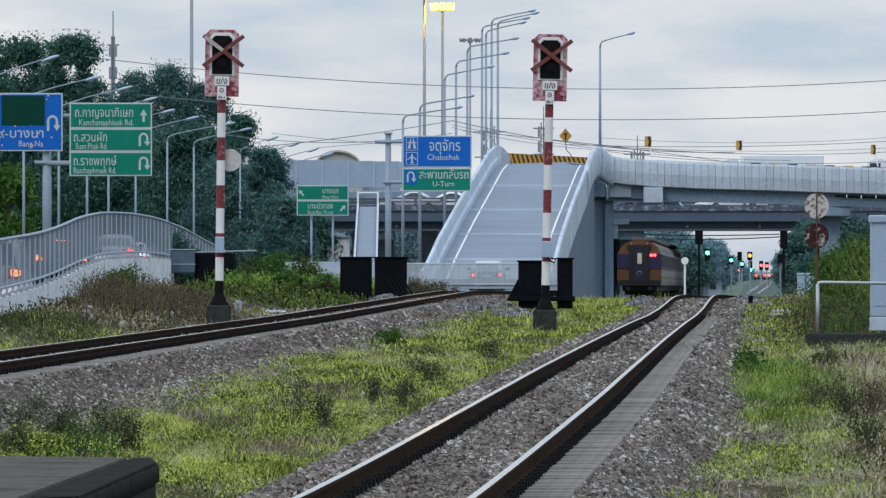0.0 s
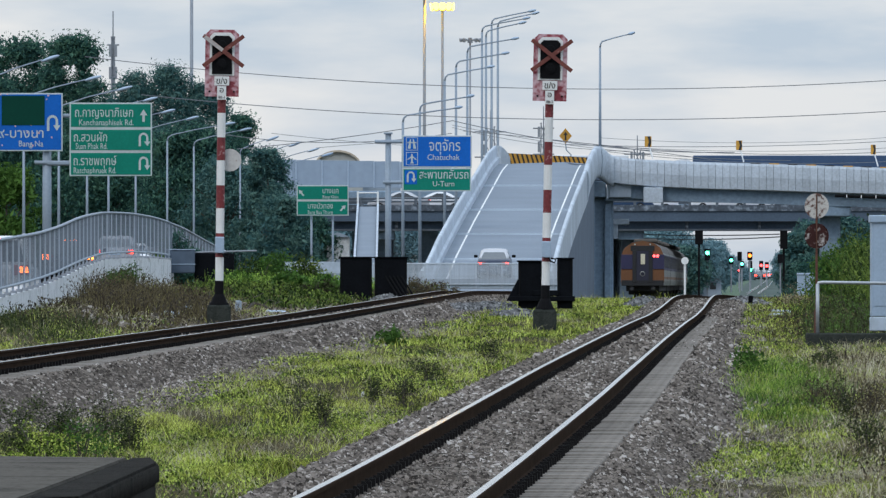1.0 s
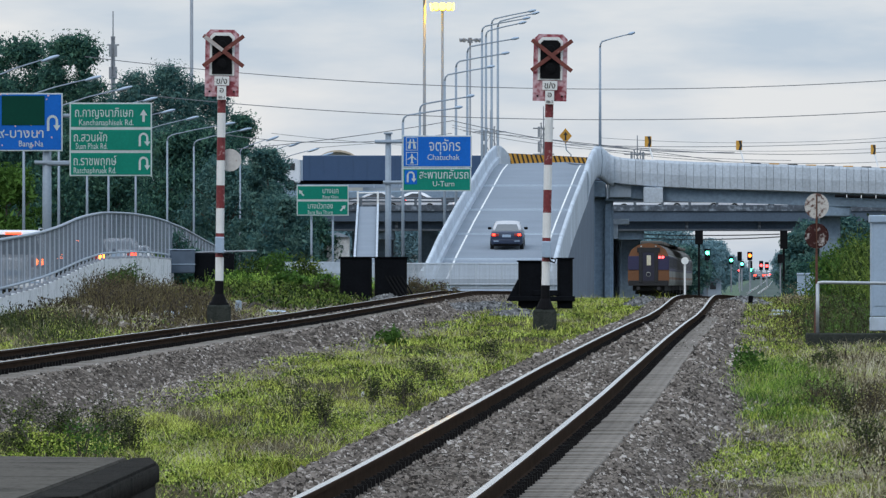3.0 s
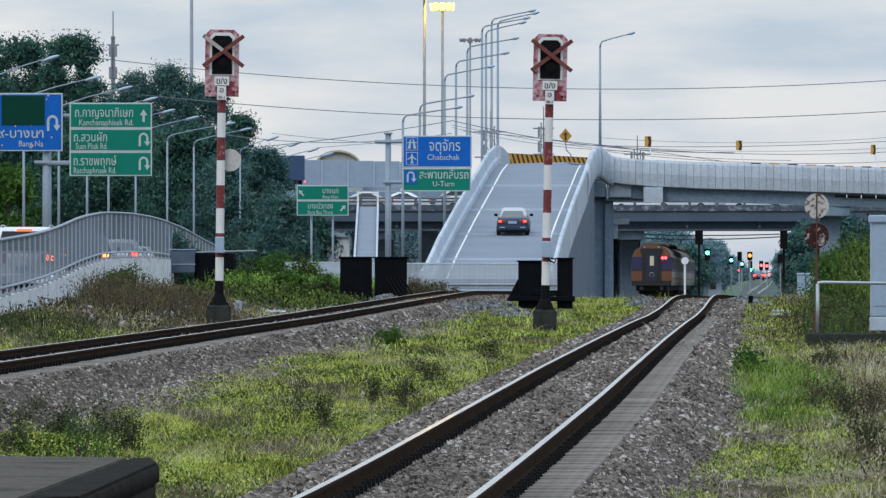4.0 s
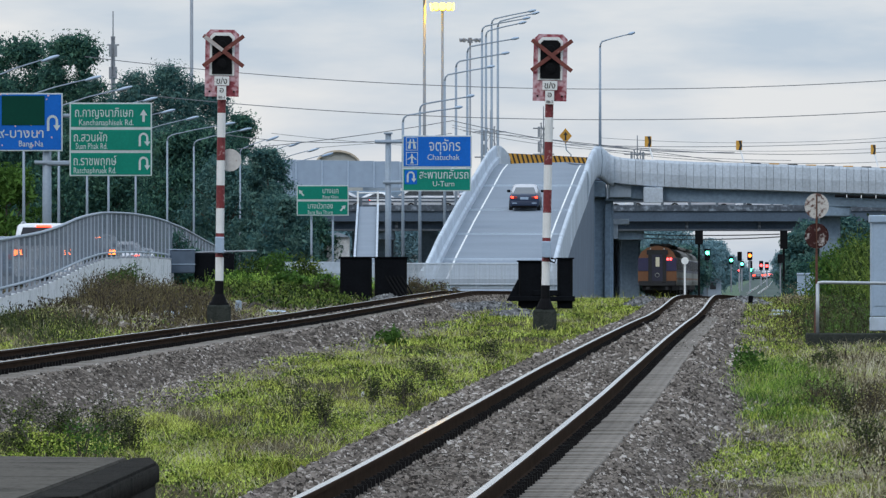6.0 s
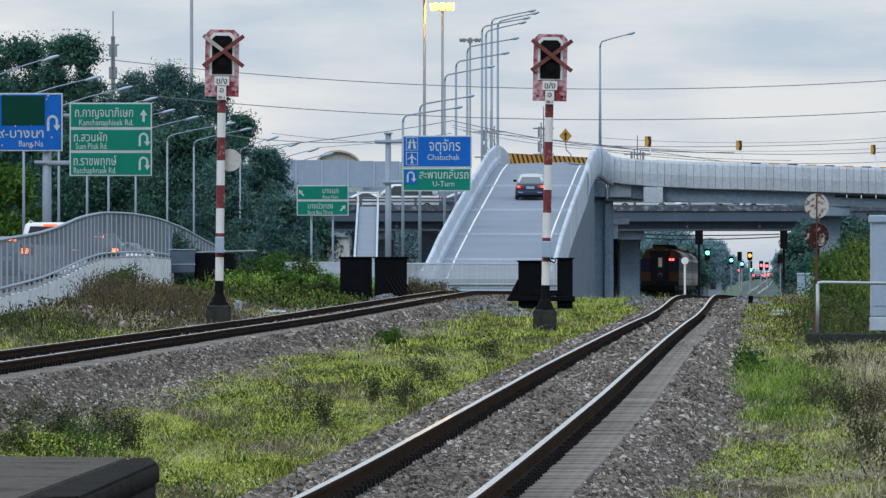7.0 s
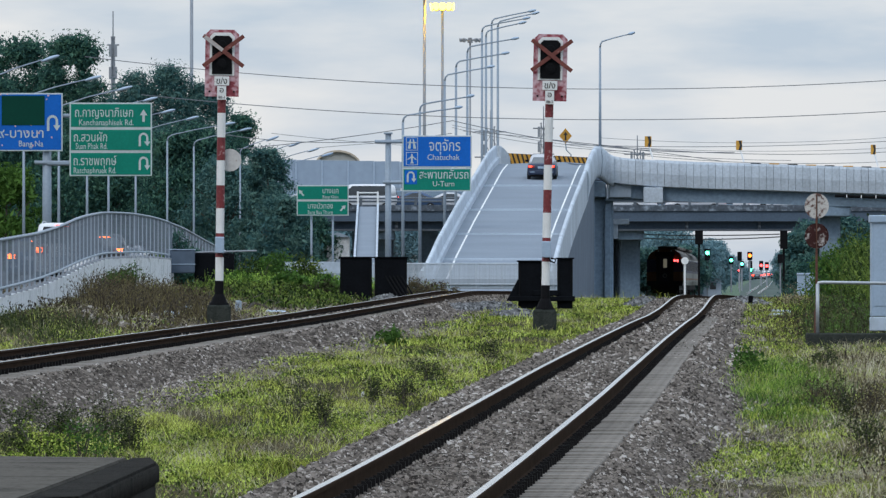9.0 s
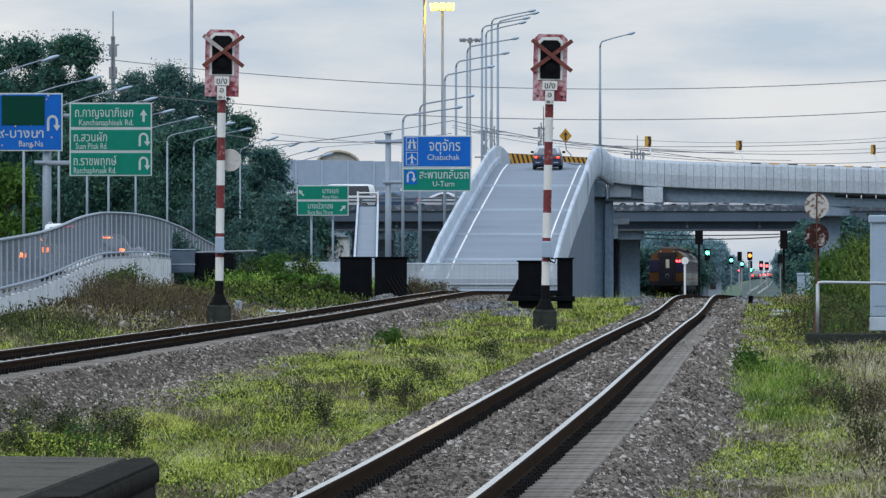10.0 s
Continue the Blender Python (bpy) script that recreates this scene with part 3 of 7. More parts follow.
def make_uturn_bridge():
    br = thing("uturn_bridge", (0, 0, 0), "pale concrete u-turn bridge with panelled parapets", "bridge")
    x0 = 10.37
    head = smooth_line([(8, 8.6), (9.8, 8.5), (10.62, 8.12), (11.2, 8.03), (12.9, 7.9), (16, 7.74), (20, 7.63), (27.5, 7.37), (50, 6.55)], 0.1, 7)

    def top(x):
        return float(head(x))

    def near(x):
        return 632 - (x - 10) * 0.12
    xs = [x0 + 0.25 + i * 0.45 for i in range(86)]
    bm = bmesh.new()
    sweep(bm, [(x, near(x) + 3.3, top(x)) for x in xs], [(-3.2, 0.75), (3.2, 0), (3.2, -0.5), (1.6, -0.55), (1.4, -1.3), (-1.4, -1.2), (-1.6, 0.1), (-3.2, 0.2)])
    part("deck", bm, CONCRETE, br, "banked concrete box girder deck")
    # near parapet: precast panels with open joints
    for i in range(len(xs) - 1):
        seg = [xs[i] + 0.009, xs[i] + 0.441]
        bm = bmesh.new()
        sweep(bm, [(a, near(a), top(a)) for a in seg], [(0.02, -0.66), (0.1, -0.6), (0.19, 0.15), (0.13, 0.86), (0.06, 1.0), (-0.12, 1.0), (-0.18, 0.82), (-0.18, -0.66)])
        part("parapet_panel", bm, PARAPET, br)
    # the outer parapet sweeps over the crest and round onto the bridge: one ribbon, cast in short lengths
    knots = np.array([(8.56, 603, 7.92), (8.66, 606, 8.13), (8.84, 612, 8.56), (9.05, 618, 8.97), (9.26, 623, 9.31), (9.45, 627, 9.56), (9.62, 629.6, 9.73), (9.8, 631.0, 9.72), (10.04, 631.55, 9.5), (10.3, 631.75, 9.29), (10.63, 631.75, 9.13)])
    t = np.arange(len(knots), dtype=float)
    fine = np.linspace(0, len(knots) - 1, 61)
    way = np.stack([np.interp(fine, t, knots[:, i]) for i in range(3)], 1)
    for _ in range(3):
        way[1:-1] = way[:-2] * 0.25 + way[1:-1] * 0.5 + way[2:] * 0.25
    way = [tuple(float(v) for v in p) for p in way]
    prof = [(0.04, -1.9), (0.12, -1.66), (0.2, -0.9), (0.14, -0.14), (0.06, 0.0), (-0.14, 0.0), (-0.2, -0.14), (-0.2, -1.9)]
    for i in range(0, 60, 5):
        bm = bmesh.new()
        sweep(bm, way[i:i + 6], prof if i > 35 else [(o - 0.08, h) for o, h in prof])
        part("parapet_corner", bm, PARAPET, br, "rounded corner of the parapet", True)
    bm = bmesh.new()
    sweep(bm, [(x, near(x) + 6.6, top(x) + 0.75) for x in xs[6::3]], [(0.12, -0.5), (0.12, 0.36), (-0.12, 0.36), (-0.12, -0.5)])
    part("far_parapet", bm, PARAPET, br)
    for i in range(26):
        x = 19.6 + i * 1.15
        bm = bmesh.new()
        box(bm, (x, near(x) + 6.42, top(x) + 1.1), (0.62, 0.05, 0.1), 0.01)
        part("kerb_stripe", bm, AMBER if i % 2 else SIGNBLACK, br)
    bm = bmesh.new()
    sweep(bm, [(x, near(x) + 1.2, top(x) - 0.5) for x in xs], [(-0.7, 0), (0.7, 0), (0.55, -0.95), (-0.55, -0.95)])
    part("edge_girder", bm, DARKCON, br, "grey concrete edge girder, shade put into its colour")
    bm = bmesh.new()
    tube(bm, (24.29, near(24) - 0.35, 6.66), (46, near(46) - 0.35, 6.66 - 0.75), 0.09, n=8)
    pc = part("conduit", bm, BLACK, br, "black conduit under the parapet")
    for i in range(10):
        bm = bmesh.new()
        x = 25 + i * 0.9
        box(bm, (x, near(x) - 0.35, 6.66 - 0.03 * (x - 24.3)), (0.06, 0.24, 0.2), 0.01)
        part("bracket", bm, WHITE, pc)
    x = 9.76
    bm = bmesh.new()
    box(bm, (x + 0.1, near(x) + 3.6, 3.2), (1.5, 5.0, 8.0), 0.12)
    part("abutment", bm, DARKCON, br, "concrete abutment, under-bridge shade put into its colour")
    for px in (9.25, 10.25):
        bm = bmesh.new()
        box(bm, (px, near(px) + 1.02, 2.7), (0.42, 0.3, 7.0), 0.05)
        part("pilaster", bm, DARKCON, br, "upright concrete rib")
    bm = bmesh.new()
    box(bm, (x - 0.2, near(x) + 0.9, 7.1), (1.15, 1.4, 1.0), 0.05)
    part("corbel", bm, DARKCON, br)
    bm = bmesh.new()
    tube(bm, (10.22, near(10) + 0.1, 6.5), (10.22, near(10) + 0.1, 7.55), 0.06, n=8)
    part("drain_pipe", bm, PARAPET, br, "pale drain pipe")
    bm = bmesh.new()
    box(bm, (11.0, near(11) + 0.7, 6.98), (1.4, 0.8, 0.8), 0.04)
    part("beam_end", bm, CONCRETE, br, "pale end of a crossbeam")
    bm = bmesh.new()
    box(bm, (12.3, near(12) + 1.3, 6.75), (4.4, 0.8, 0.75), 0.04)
    part("cross_girder", bm, DARKCON, br, "grey cross girder, shade put into its colour")
    bm = bmesh.new()
    box(bm, (10.85, near(x) + 3.2, 5.07), (1.5, 3.5, 0.35), 0.05)
    box(bm, (10.60, near(x) + 3.2, 4.47), (0.6, 3.0, 0.9), 0.05)
    part("pier_cap", bm, CONCRETE, br, "pale stepped pier cap")
    x = 24.10
    bm = bmesh.new()
    box(bm, (x, near(x) + 3.2, 2.4), (1.25, 1.8, 7.0), 0.12)
    box(bm, (x, near(x) + 3.2, top(x) - 1.75), (2.4, 5.0, 0.7), 0.1)
    part("pier", bm, DARKCON, br, "concrete pier with a wide cap, shade put into its colour")
    bm = bmesh.new()
    box(bm, (13.05, near(12.9) - 0.1, 6.72), (1.2, 0.6, 0.95), 0.04)
    part("bearing_block", bm, PARAPET, br, "pale concrete bearing block")
    return br


make_uturn_bridge()


def make_chevron_wall():
    """Yellow and black striped wall across the head of the ramp."""
    w = thing("striped_wall", (0, 0, 0), "low wall with slanting yellow and black stripes", "barrier")
    bm = bmesh.new()
    a, b, y, zl, zr, lo = 3.9, 9.75, 652, 9.6, 9.28, 8.7
    prism(bm, [(a - 0.05, lo), (b + 0.05, lo), (b + 0.05, zr), (a - 0.05, zl)], 0.24, pose(0, y + 0.03, 0))
    part("wall", bm, SIGNBLACK, w)
    n = 19
    for i in range(n):
        x = a + 0.12 + (b - a - 0.2) * i / n
        top = zl + (zr - zl) * i / n - 0.02
        bm = bmesh.new()
        prism(bm, [(x + 0.14, lo), (x + 0.31, lo), (x + 0.07, top), (x - 0.1, top)], 0.02)
        ob = part("stripe", bm, AMBER, w)
        ob.location.y = y + 0.006


make_chevron_wall()


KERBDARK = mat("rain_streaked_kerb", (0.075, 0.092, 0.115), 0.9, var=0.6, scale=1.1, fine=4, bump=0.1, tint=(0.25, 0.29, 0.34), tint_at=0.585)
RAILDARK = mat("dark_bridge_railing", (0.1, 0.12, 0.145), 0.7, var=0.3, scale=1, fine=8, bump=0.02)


def make_flyover():
    fl = thing("road_flyover", (0, 0, 0), "dark concrete road flyover crossing above the railway", "bridge")
    d = 742
    bm = bmesh.new()
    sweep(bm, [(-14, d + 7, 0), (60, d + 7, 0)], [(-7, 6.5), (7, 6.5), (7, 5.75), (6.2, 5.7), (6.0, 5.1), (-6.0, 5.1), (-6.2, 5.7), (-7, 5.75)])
    part("deck", bm, GIRDER, fl, "dark girder deck, blue haze put into its colour")
    # unseen rear deck, added so that the train below falls into shade
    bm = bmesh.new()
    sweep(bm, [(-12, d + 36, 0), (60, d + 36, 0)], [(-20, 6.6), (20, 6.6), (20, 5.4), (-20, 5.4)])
    part("second_deck", bm, GIRDER, fl, "unseen deck behind the first, added to shade the train")
    for y in (d, d + 14):
        bm = bmesh.new()
        sweep(bm, [(-14, y, 0), (60, y, 0)], [(-0.15, 6.5), (0.15, 6.5), (0.12, 6.95), (-0.12, 6.95)])
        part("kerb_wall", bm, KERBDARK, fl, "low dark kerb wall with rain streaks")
        for h in (7.2, 7.42):
            bm = bmesh.new()
            tube(bm, (-14, y, h), (60, y, h), 0.075, n=6)
            part("handrail", bm, RAILDARK, fl)
        bm = bmesh.new()
        box(bm, (-14, y, 7.15), (0.2, 0.2, 0.7), 0.02)
        post = part("post", bm, RAILDARK, fl)
        for i in range(1, 38):
            shared("post", post.data, fl, pose(i * 2.0, 0, 0))
    bm = bmesh.new()
    box(bm, (-14, d + 0.82, 5.45), (0.22, 0.2, 0.62), 0.03)
    stiff = part("stiffener", bm, KERBDARK, fl)
    for i in range(1, 15):
        shared("stiffener", stiff.data, fl, pose(i * 5.3, 0, 0))
    bm = bmesh.new()
    sweep(bm, [(-14, d + 0.9, 0), (60, d + 0.9, 0)], [(-0.2, 5.06), (0.32, 5.06), (0.32, 5.2), (-0.2, 5.2)])
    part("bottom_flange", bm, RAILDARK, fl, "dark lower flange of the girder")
    for x in (-12.5, -4.5, 13.75, 38):
        bm = bmesh.new()
        box(bm, (x, d + 7, 2.1), (1.5, 2.0, 5.4), 0.15)
        box(bm, (x, d + 7, 4.75), (1.9, 11, 0.7), 0.08)
        part("pier", bm, DARKCON, fl, "square concrete pier")
        for yy in (22, 36, 50):
            bm = bmesh.new()
            box(bm, (x, d + yy, 2.3), (1.3, 1.6, 6.2), 0.15)
            part("pier", bm, DARKCON, fl, "square concrete pier")


make_flyover()


def bar_fence(name, line, h_of, spacing, label, bar=(0.035, 0.03), post_every=10, group="", lift=0.12, thick=1.0, m0=None, feet=False):
    """A fence of slim upright bars between two rails; line: points (x, y, z at its foot)."""
    fn = thing(name, (0, 0, 0), label, "fence", group)
    ln = [Vector(p) for p in line]
    tops = [p + Vector((0, 0, h_of(i))) for i, p in enumerate(ln)]
    for nm, pts, r in (("top_rail", tops, 0.07 * thick), ("bottom_rail", [p + Vector((0, 0, lift)) for p in ln], 0.06 * thick)):
        bm = bmesh.new()
        pipe(bm, pts, r, n=6)
        part(nm, bm, m0 or (PALEBAR if thick < 1 else FENCEBAR), fn)
    bm0, bm1 = bmesh.new(), bmesh.new()
    box(bm0, (0, 0, 0.5), (bar[0], bar[1], 1.0))
    box(bm1, (0, 0, 0.5), (0.085 * thick, 0.085 * thick, 1.0))
    b0, b1 = obj("bar", bm0, m0 or FENCEBAR, fn), obj("post", bm1, m0 or (PALEBAR if thick < 1 else FENCEBAR), fn)
    used, k = set(), 0
    if feet:
        bm2 = bmesh.new()
        box(bm2, (0, 0, 0), (0.13, 0.5, 0.07), 0.01)
        foot_mesh = bpy.data.meshes.new("foot")
        bm2.to_mesh(foot_mesh)
        bm2.free()
        foot_mesh.materials.append(DARKPOLE)
    for i in range(len(ln) - 1):
        n = max(1, round((ln[i + 1] - ln[i]).length / spacing))
        for j in range(n):
            t = j / n
            p = ln[i].lerp(ln[i + 1], t)
            q = tops[i].lerp(tops[i + 1], t)
            is_post = k % post_every == 0
            src = b1 if is_post else b0
            foot = -0.12 * thick if is_post else lift
            m = Matrix.Translation(p + Vector((0, 0, foot))) @ Matrix.Diagonal((1, 1, (q - p).z - foot, 1))
            if feet and is_post:
                shared("foot", foot_mesh, fn, Matrix.Translation(p + Vector((0.02, 0, -0.035))))
            if src in used:
                shared(src.name.split(".")[0], src.data, fn, m)
            else:
                src.matrix_basis = m
                used.add(src)
            k += 1
    return fn


# ---- the hump of the road on the west side: whitewashed wall with a fence on it ----
hump_top = smooth_line([(193, 0.833), (214, 0.97), (242, 1.206), (260, 1.443), (277, 1.712), (301, 1.982), (324, 2.081), (346, 2.114), (376, 2.026), (396, 1.878), (440, 1.52), (495, 1.1)], 3, 7)
hump_x = smooth_line([(187, -8.81), (212, -9.29), (297, -9.97), (352, -9.66), (396, -9.33), (440, -8.90), (495, -8.36)], 3, 7)
fence_h = smooth_line([(193, 1.127), (214, 1.144), (254, 1.221), (277, 1.298), (323, 1.342), (352, 1.298), (376, 1.183), (396, 1.045), (440, 0.825)], 3, 7)


def hump_road_z(d):
    """The road lies well below the top of its wall at first, level with it beyond the crest."""
    return hump_top(d) - np.interp(d, (200, 335, 400), (0.75, 0.75, 0.1))


def make_hump():
    ds = [193 + 3.3 * i for i in range(72)]
    n = len(ds)
    a = [(float(hump_x(d)), d, float(hump_top(d))) for d in ds]
    wall = thing("road_embankment_wall", (0, 0, 0), "stained whitewashed concrete wall rising along the road", "wall", kind="structure")
    for i in range(0, n - 1, 2):
        bm = bmesh.new()
        rings = []
        for p in a[i:i + 3]:
            p = Vector(p)
            rings.append([bm.verts.new(p + Vector(o)) for o in ((0, 0, 0), (-0.12, 0, 0), (-0.12, 0, -p.z - 0.6), (0, 0, -p.z - 0.6))])
        for r, s in zip(rings, rings[1:]):
            for k in range(4):
                bm.faces.new((r[k], s[k], s[(k + 1) % 4], r[(k + 1) % 4]))
        bm.faces.new(rings[0])
        bm.faces.new(rings[-1][::-1])
        bmesh.ops.recalc_face_normals(bm, faces=bm.faces[:])
        ob = part("wall_panel", bm, WHITEWALL, wall)
        ob.location = (0.02 * (i % 4 == 0), 0, 0.01 * (i % 8 == 0))
    line = [(x - 0.06, y, z + 0.07) for x, y, z in a]
    bar_fence("bar_fence", line, lambda i: float(fence_h(ds[i])), 0.45, "grey metal fence of close upright bars on the wall", (0.0125, 0.012), 8, lift=0.12, thick=0.55, feet=True)
    bm = bmesh.new()
    sweep(bm, [(float(hump_x(d)) - 7.3, d, float(hump_road_z(d))) for d in [193 + 3.3 * i for i in range(90)]], [(-7, 0), (7, 0), (7, -0.4), (-7, -0.4)])
    obj("hump_road", bm, ASPHALT)
    tagged(bpy.data.objects["hump_road"], "dark asphalt road rising over the hump", "road", kind="structure")


make_hump()


def make_foot_barrier():
    """The fence along the road before the foot of the ramp."""
    y = 500
    bm = bmesh.new()
    x0, x1 = -3.44, 6.28
    box(bm, ((x0 + x1) / 2, y + 0.2, 1.22), (x1 - x0, 0.35, 0.5), 0.03)
    w = obj("low_wall", bm, CONCRETE)
    tagged(w, "low pale concrete kerb wall at the foot of the ramp", "wall")
    pts = [(x0 + (x1 - x0) * i / 10, y - 0.06, 1.08) for i in range(11)]
    bar_fence("bar_fence", pts, lambda i: 1.14, 0.042, "pale grey fence of close upright bars before the ramp", (0.029, 0.02), 30, m0=PARAPET, thick=0.6)


make_foot_barrier()


# ---- far side of the road: panelled barrier, arched hall, narrow ramp ----
def make_sound_wall():
    """A long elevated road edged with tall grey panels."""
    w = thing("elevated_expressway", (0, 0, 0), "elevated road edged with tall grey panels", "bridge")
    d = 860
    x0, x1, zb, zt = -14.62, 0.764, 9.23, 11.48
    n = 7
    for i in range(n):
        a, b = x0 + (x1 - x0) * i / n, x0 + (x1 - x0) * (i + 1) / n
        sag = 0.25 * (i / n)
        bm = bmesh.new()
        box(bm, ((a + b) / 2, d, (zb + zt) / 2 + 0.2 - sag), (b - a - 0.05, 0.3, zt - zb), 0.02)
        part("panel", bm, BUILDGREY, w)
        bm = bmesh.new()
        box(bm, (a, d - 0.2, (zb + zt) / 2 + 0.2 - sag), (0.1, 0.12, zt - zb), 0.02)
        part("panel_post", bm, CONCRETE, w)
    bm = bmesh.new()
    box(bm, (-20, d - 1, zb - 1.1), (300, 22, 1.6), 0.1)
    part("deck", bm, DARKCON, w)
    for x in (x0 + 2, (x0 + x1) / 2, x1 - 2):
        bm = bmesh.new()
        box(bm, (x, d + 5, zb / 2 - 1.2), (1.6, 2.5, zb + 0.6), 0.1)
        part("pier", bm, DARKCON, w)


make_sound_wall()


def make_arched_hall():
    k = 1400 / 18000
    h = thing("arched_hall", ((598 - 784) * k, 1400, 0), "distant hall with a tan arched roof", "building")
    top, side, w = 1.3 + (500 - 266) * k, 1.3 + (500 - 300) * k, 44 * k
    arch = [(w * math.cos(radians(a)), side + (top - side) * math.sin(radians(a))) for a in range(0, 181, 12)]
    bm = bmesh.new()
    prism(bm, [(-w, 0)] + arch[::-1] + [(w, 0)], 30)
    part("wall", bm, mat("pale_gable", (0.4, 0.41, 0.4), 0.8, var=0.15, scale=0.15, fine=1.5, bump=0.02), h, "pale panelled gable wall")
    bm = bmesh.new()
    inner = [(x * 0.93, side + (z - side) * 0.9) for x, z in arch]
    prism(bm, arch + inner[::-1], 31, pose(0, -0.6, 0))
    part("roof", bm, BUILDTAN, h, "tan arched roof edge")
    for x in (-80, 75):
        bm = bmesh.new()
        box(bm, (x * k, 12, side / 2 - 0.5), (70 * k, 20, side - 2.5), 0.2)
        part("wing", bm, BUILDGREY, h)


make_arched_hall()


def make_narrow_ramp():
    """A footbridge-like ramp with white-edged sides, rising away from the tracks."""
    r = thing("narrow_ramp", (0, 0, 0), "narrow grey ramp with white edges rising to the flyover", "ramp")
    d0, d1 = 640, 735
    f = lambda t: (-4.94 + (-5.43 - -4.94) * t, d0 + (d1 - d0) * t, 1.2 + (6.77 - 1.2) * t)
    pts = [f(i / 8) for i in range(9)]
    bm = bmesh.new()
    sweep(bm, pts, [(-0.62, 0), (0.62, 0), (0.62, -0.4), (-0.62, -0.4)])
    part("walkway", bm, DECK, r, "plain grey walkway")
    for s in (-0.72, 0.72):
        for i in range(8):
            bm = bmesh.new()
            sweep(bm, [pts[i], pts[i + 1]], [(s - 0.07, -0.4), (s + 0.07, -0.4), (s + 0.07, 0.2), (s - 0.07, 0.2)])
            part("edge_panel", bm, PARAPET, r)
        bm = bmesh.new()
        tube(bm, (pts[-1][0] + s, d1, pts[-1][2]), (pts[-1][0] + s, d1, pts[-1][2] + 1.1), 0.08, n=6)
        part("post", bm, WHITE, r)
    bm = bmesh.new()
    tube(bm, (pts[-1][0] - 0.72, d1, pts[-1][2] + 1.0), (pts[-1][0] + 0.72, d1, pts[-1][2] + 1.0), 0.05, n=6)
    part("top_bar", bm, WHITE, r)
    for i in (3, 6):
        bm = bmesh.new()
        box(bm, (pts[i][0], pts[i][1], pts[i][2] / 2 - 0.5), (0.9, 0.6, pts[i][2] + 0.4), 0.05)
        part("pier", bm, DARKCON, r)


make_narrow_ramp()


def make_shed(x, d, w, h, label, m, roof):
    s = thing("small_building", (x, d, 0), label, "building")
    bm = bmesh.new()
    box(bm, (0, 3, h / 2 - 0.3), (w, 6, h + 0.6), 0.05)
    part("wall", bm, m, s)
    bm = bmesh.new()
    prism(bm, [(-w * 0.55, h), (w * 0.55, h), (0, h + w * 0.22)], 6.6, pose(0, -0.3, 0.003))
    part("roof", bm, roof, s)
    bm = bmesh.new()
    box(bm, (w * 0.15, -0.02, h * 0.5), (w * 0.25, 0.08, h * 0.35), 0.01)
    part("window", bm, GLASS_DARK, s)


make_shed(-7.44, 720, 1.6, 4.50, "small white building half hidden by trees", WHITEWALL, BUILDGREY)
make_shed(26.17, 1000, 2.4, 1.9, "distant hut with a blue roof beyond the bridge", BUILDGREY, CARBLUE)
make_shed(-6.59, 690, 1.3, 2.76, "low pale hut by the road", CABINET, BUILDGREY)


def make_box_pair():
    for a, w in ((1418, 14), (1434, 14)):
        k = 400 / 18000
        c = thing("equipment_cabinet", ((a - 784) * k, 400, 1.3 + (500 - 522) * k), "pale grey trackside cabinet with a domed lid", "cabinet", "trackside cabinets")
        bm = bmesh.new()
        box(bm, (0, 0, 17 * k), (w * k, 0.4, 36 * k), 0.02)
        part("body", bm, CABINET, c)
        bm = bmesh.new()
        box(bm, (0, 0, 36.5 * k), (w * k + 0.04, 0.46, 4 * k), 0.03)
        part("lid", bm, CABINET, c)


make_box_pair()


def make_dark_bin():
    k = 360 / 18000
    b = thing("metal_bin", ((319 - 784) * k, 360, 1.3 + (500 - 482) * k), "dark blue-grey metal bin with a pale rim", "bin")
    bm = bmesh.new()
    box(bm, (0, 0, 19 * k), (52 * k, 1.0, 42 * k), 0.05)
    part("body", bm, mat("bin_paint", (0.075, 0.105, 0.15), 0.7), b)
    for z in (40, 14):
        bm = bmesh.new()
        box(bm, (0, 0, z * k), (54 * k, 1.06, 1.6 * k), 0.01)
        part("rim", bm, CABINET, b)
    bm = bmesh.new()
    box(bm, (60 * k, 0.3, -10 * k), (70 * k, 0.8, 88 * k), 0.05)
    tagged(obj("dark_shelter", bm, BLACKSTEEL), "low black shelter beside the bin", "shelter").location = b.location
    bm = bmesh.new()
    tube(bm, (26 * k, 0.3, 35 * k), (135 * k, 0.3, 38 * k), 0.03, n=6)
    tagged(obj("guard_rail", bm, DARKPOLE), "grey guard rail on the road edge", "rail").location = b.location
    bm = bmesh.new()
    box(bm, (0, 0, 0), (150 * k, 0.2, 28 * k), 0.02)
    tagged(obj("low_wall", bm, CONCRETE), "low pale road wall behind the bushes", "wall").location = (-5.97, 480, 1.99)


make_dark_bin()


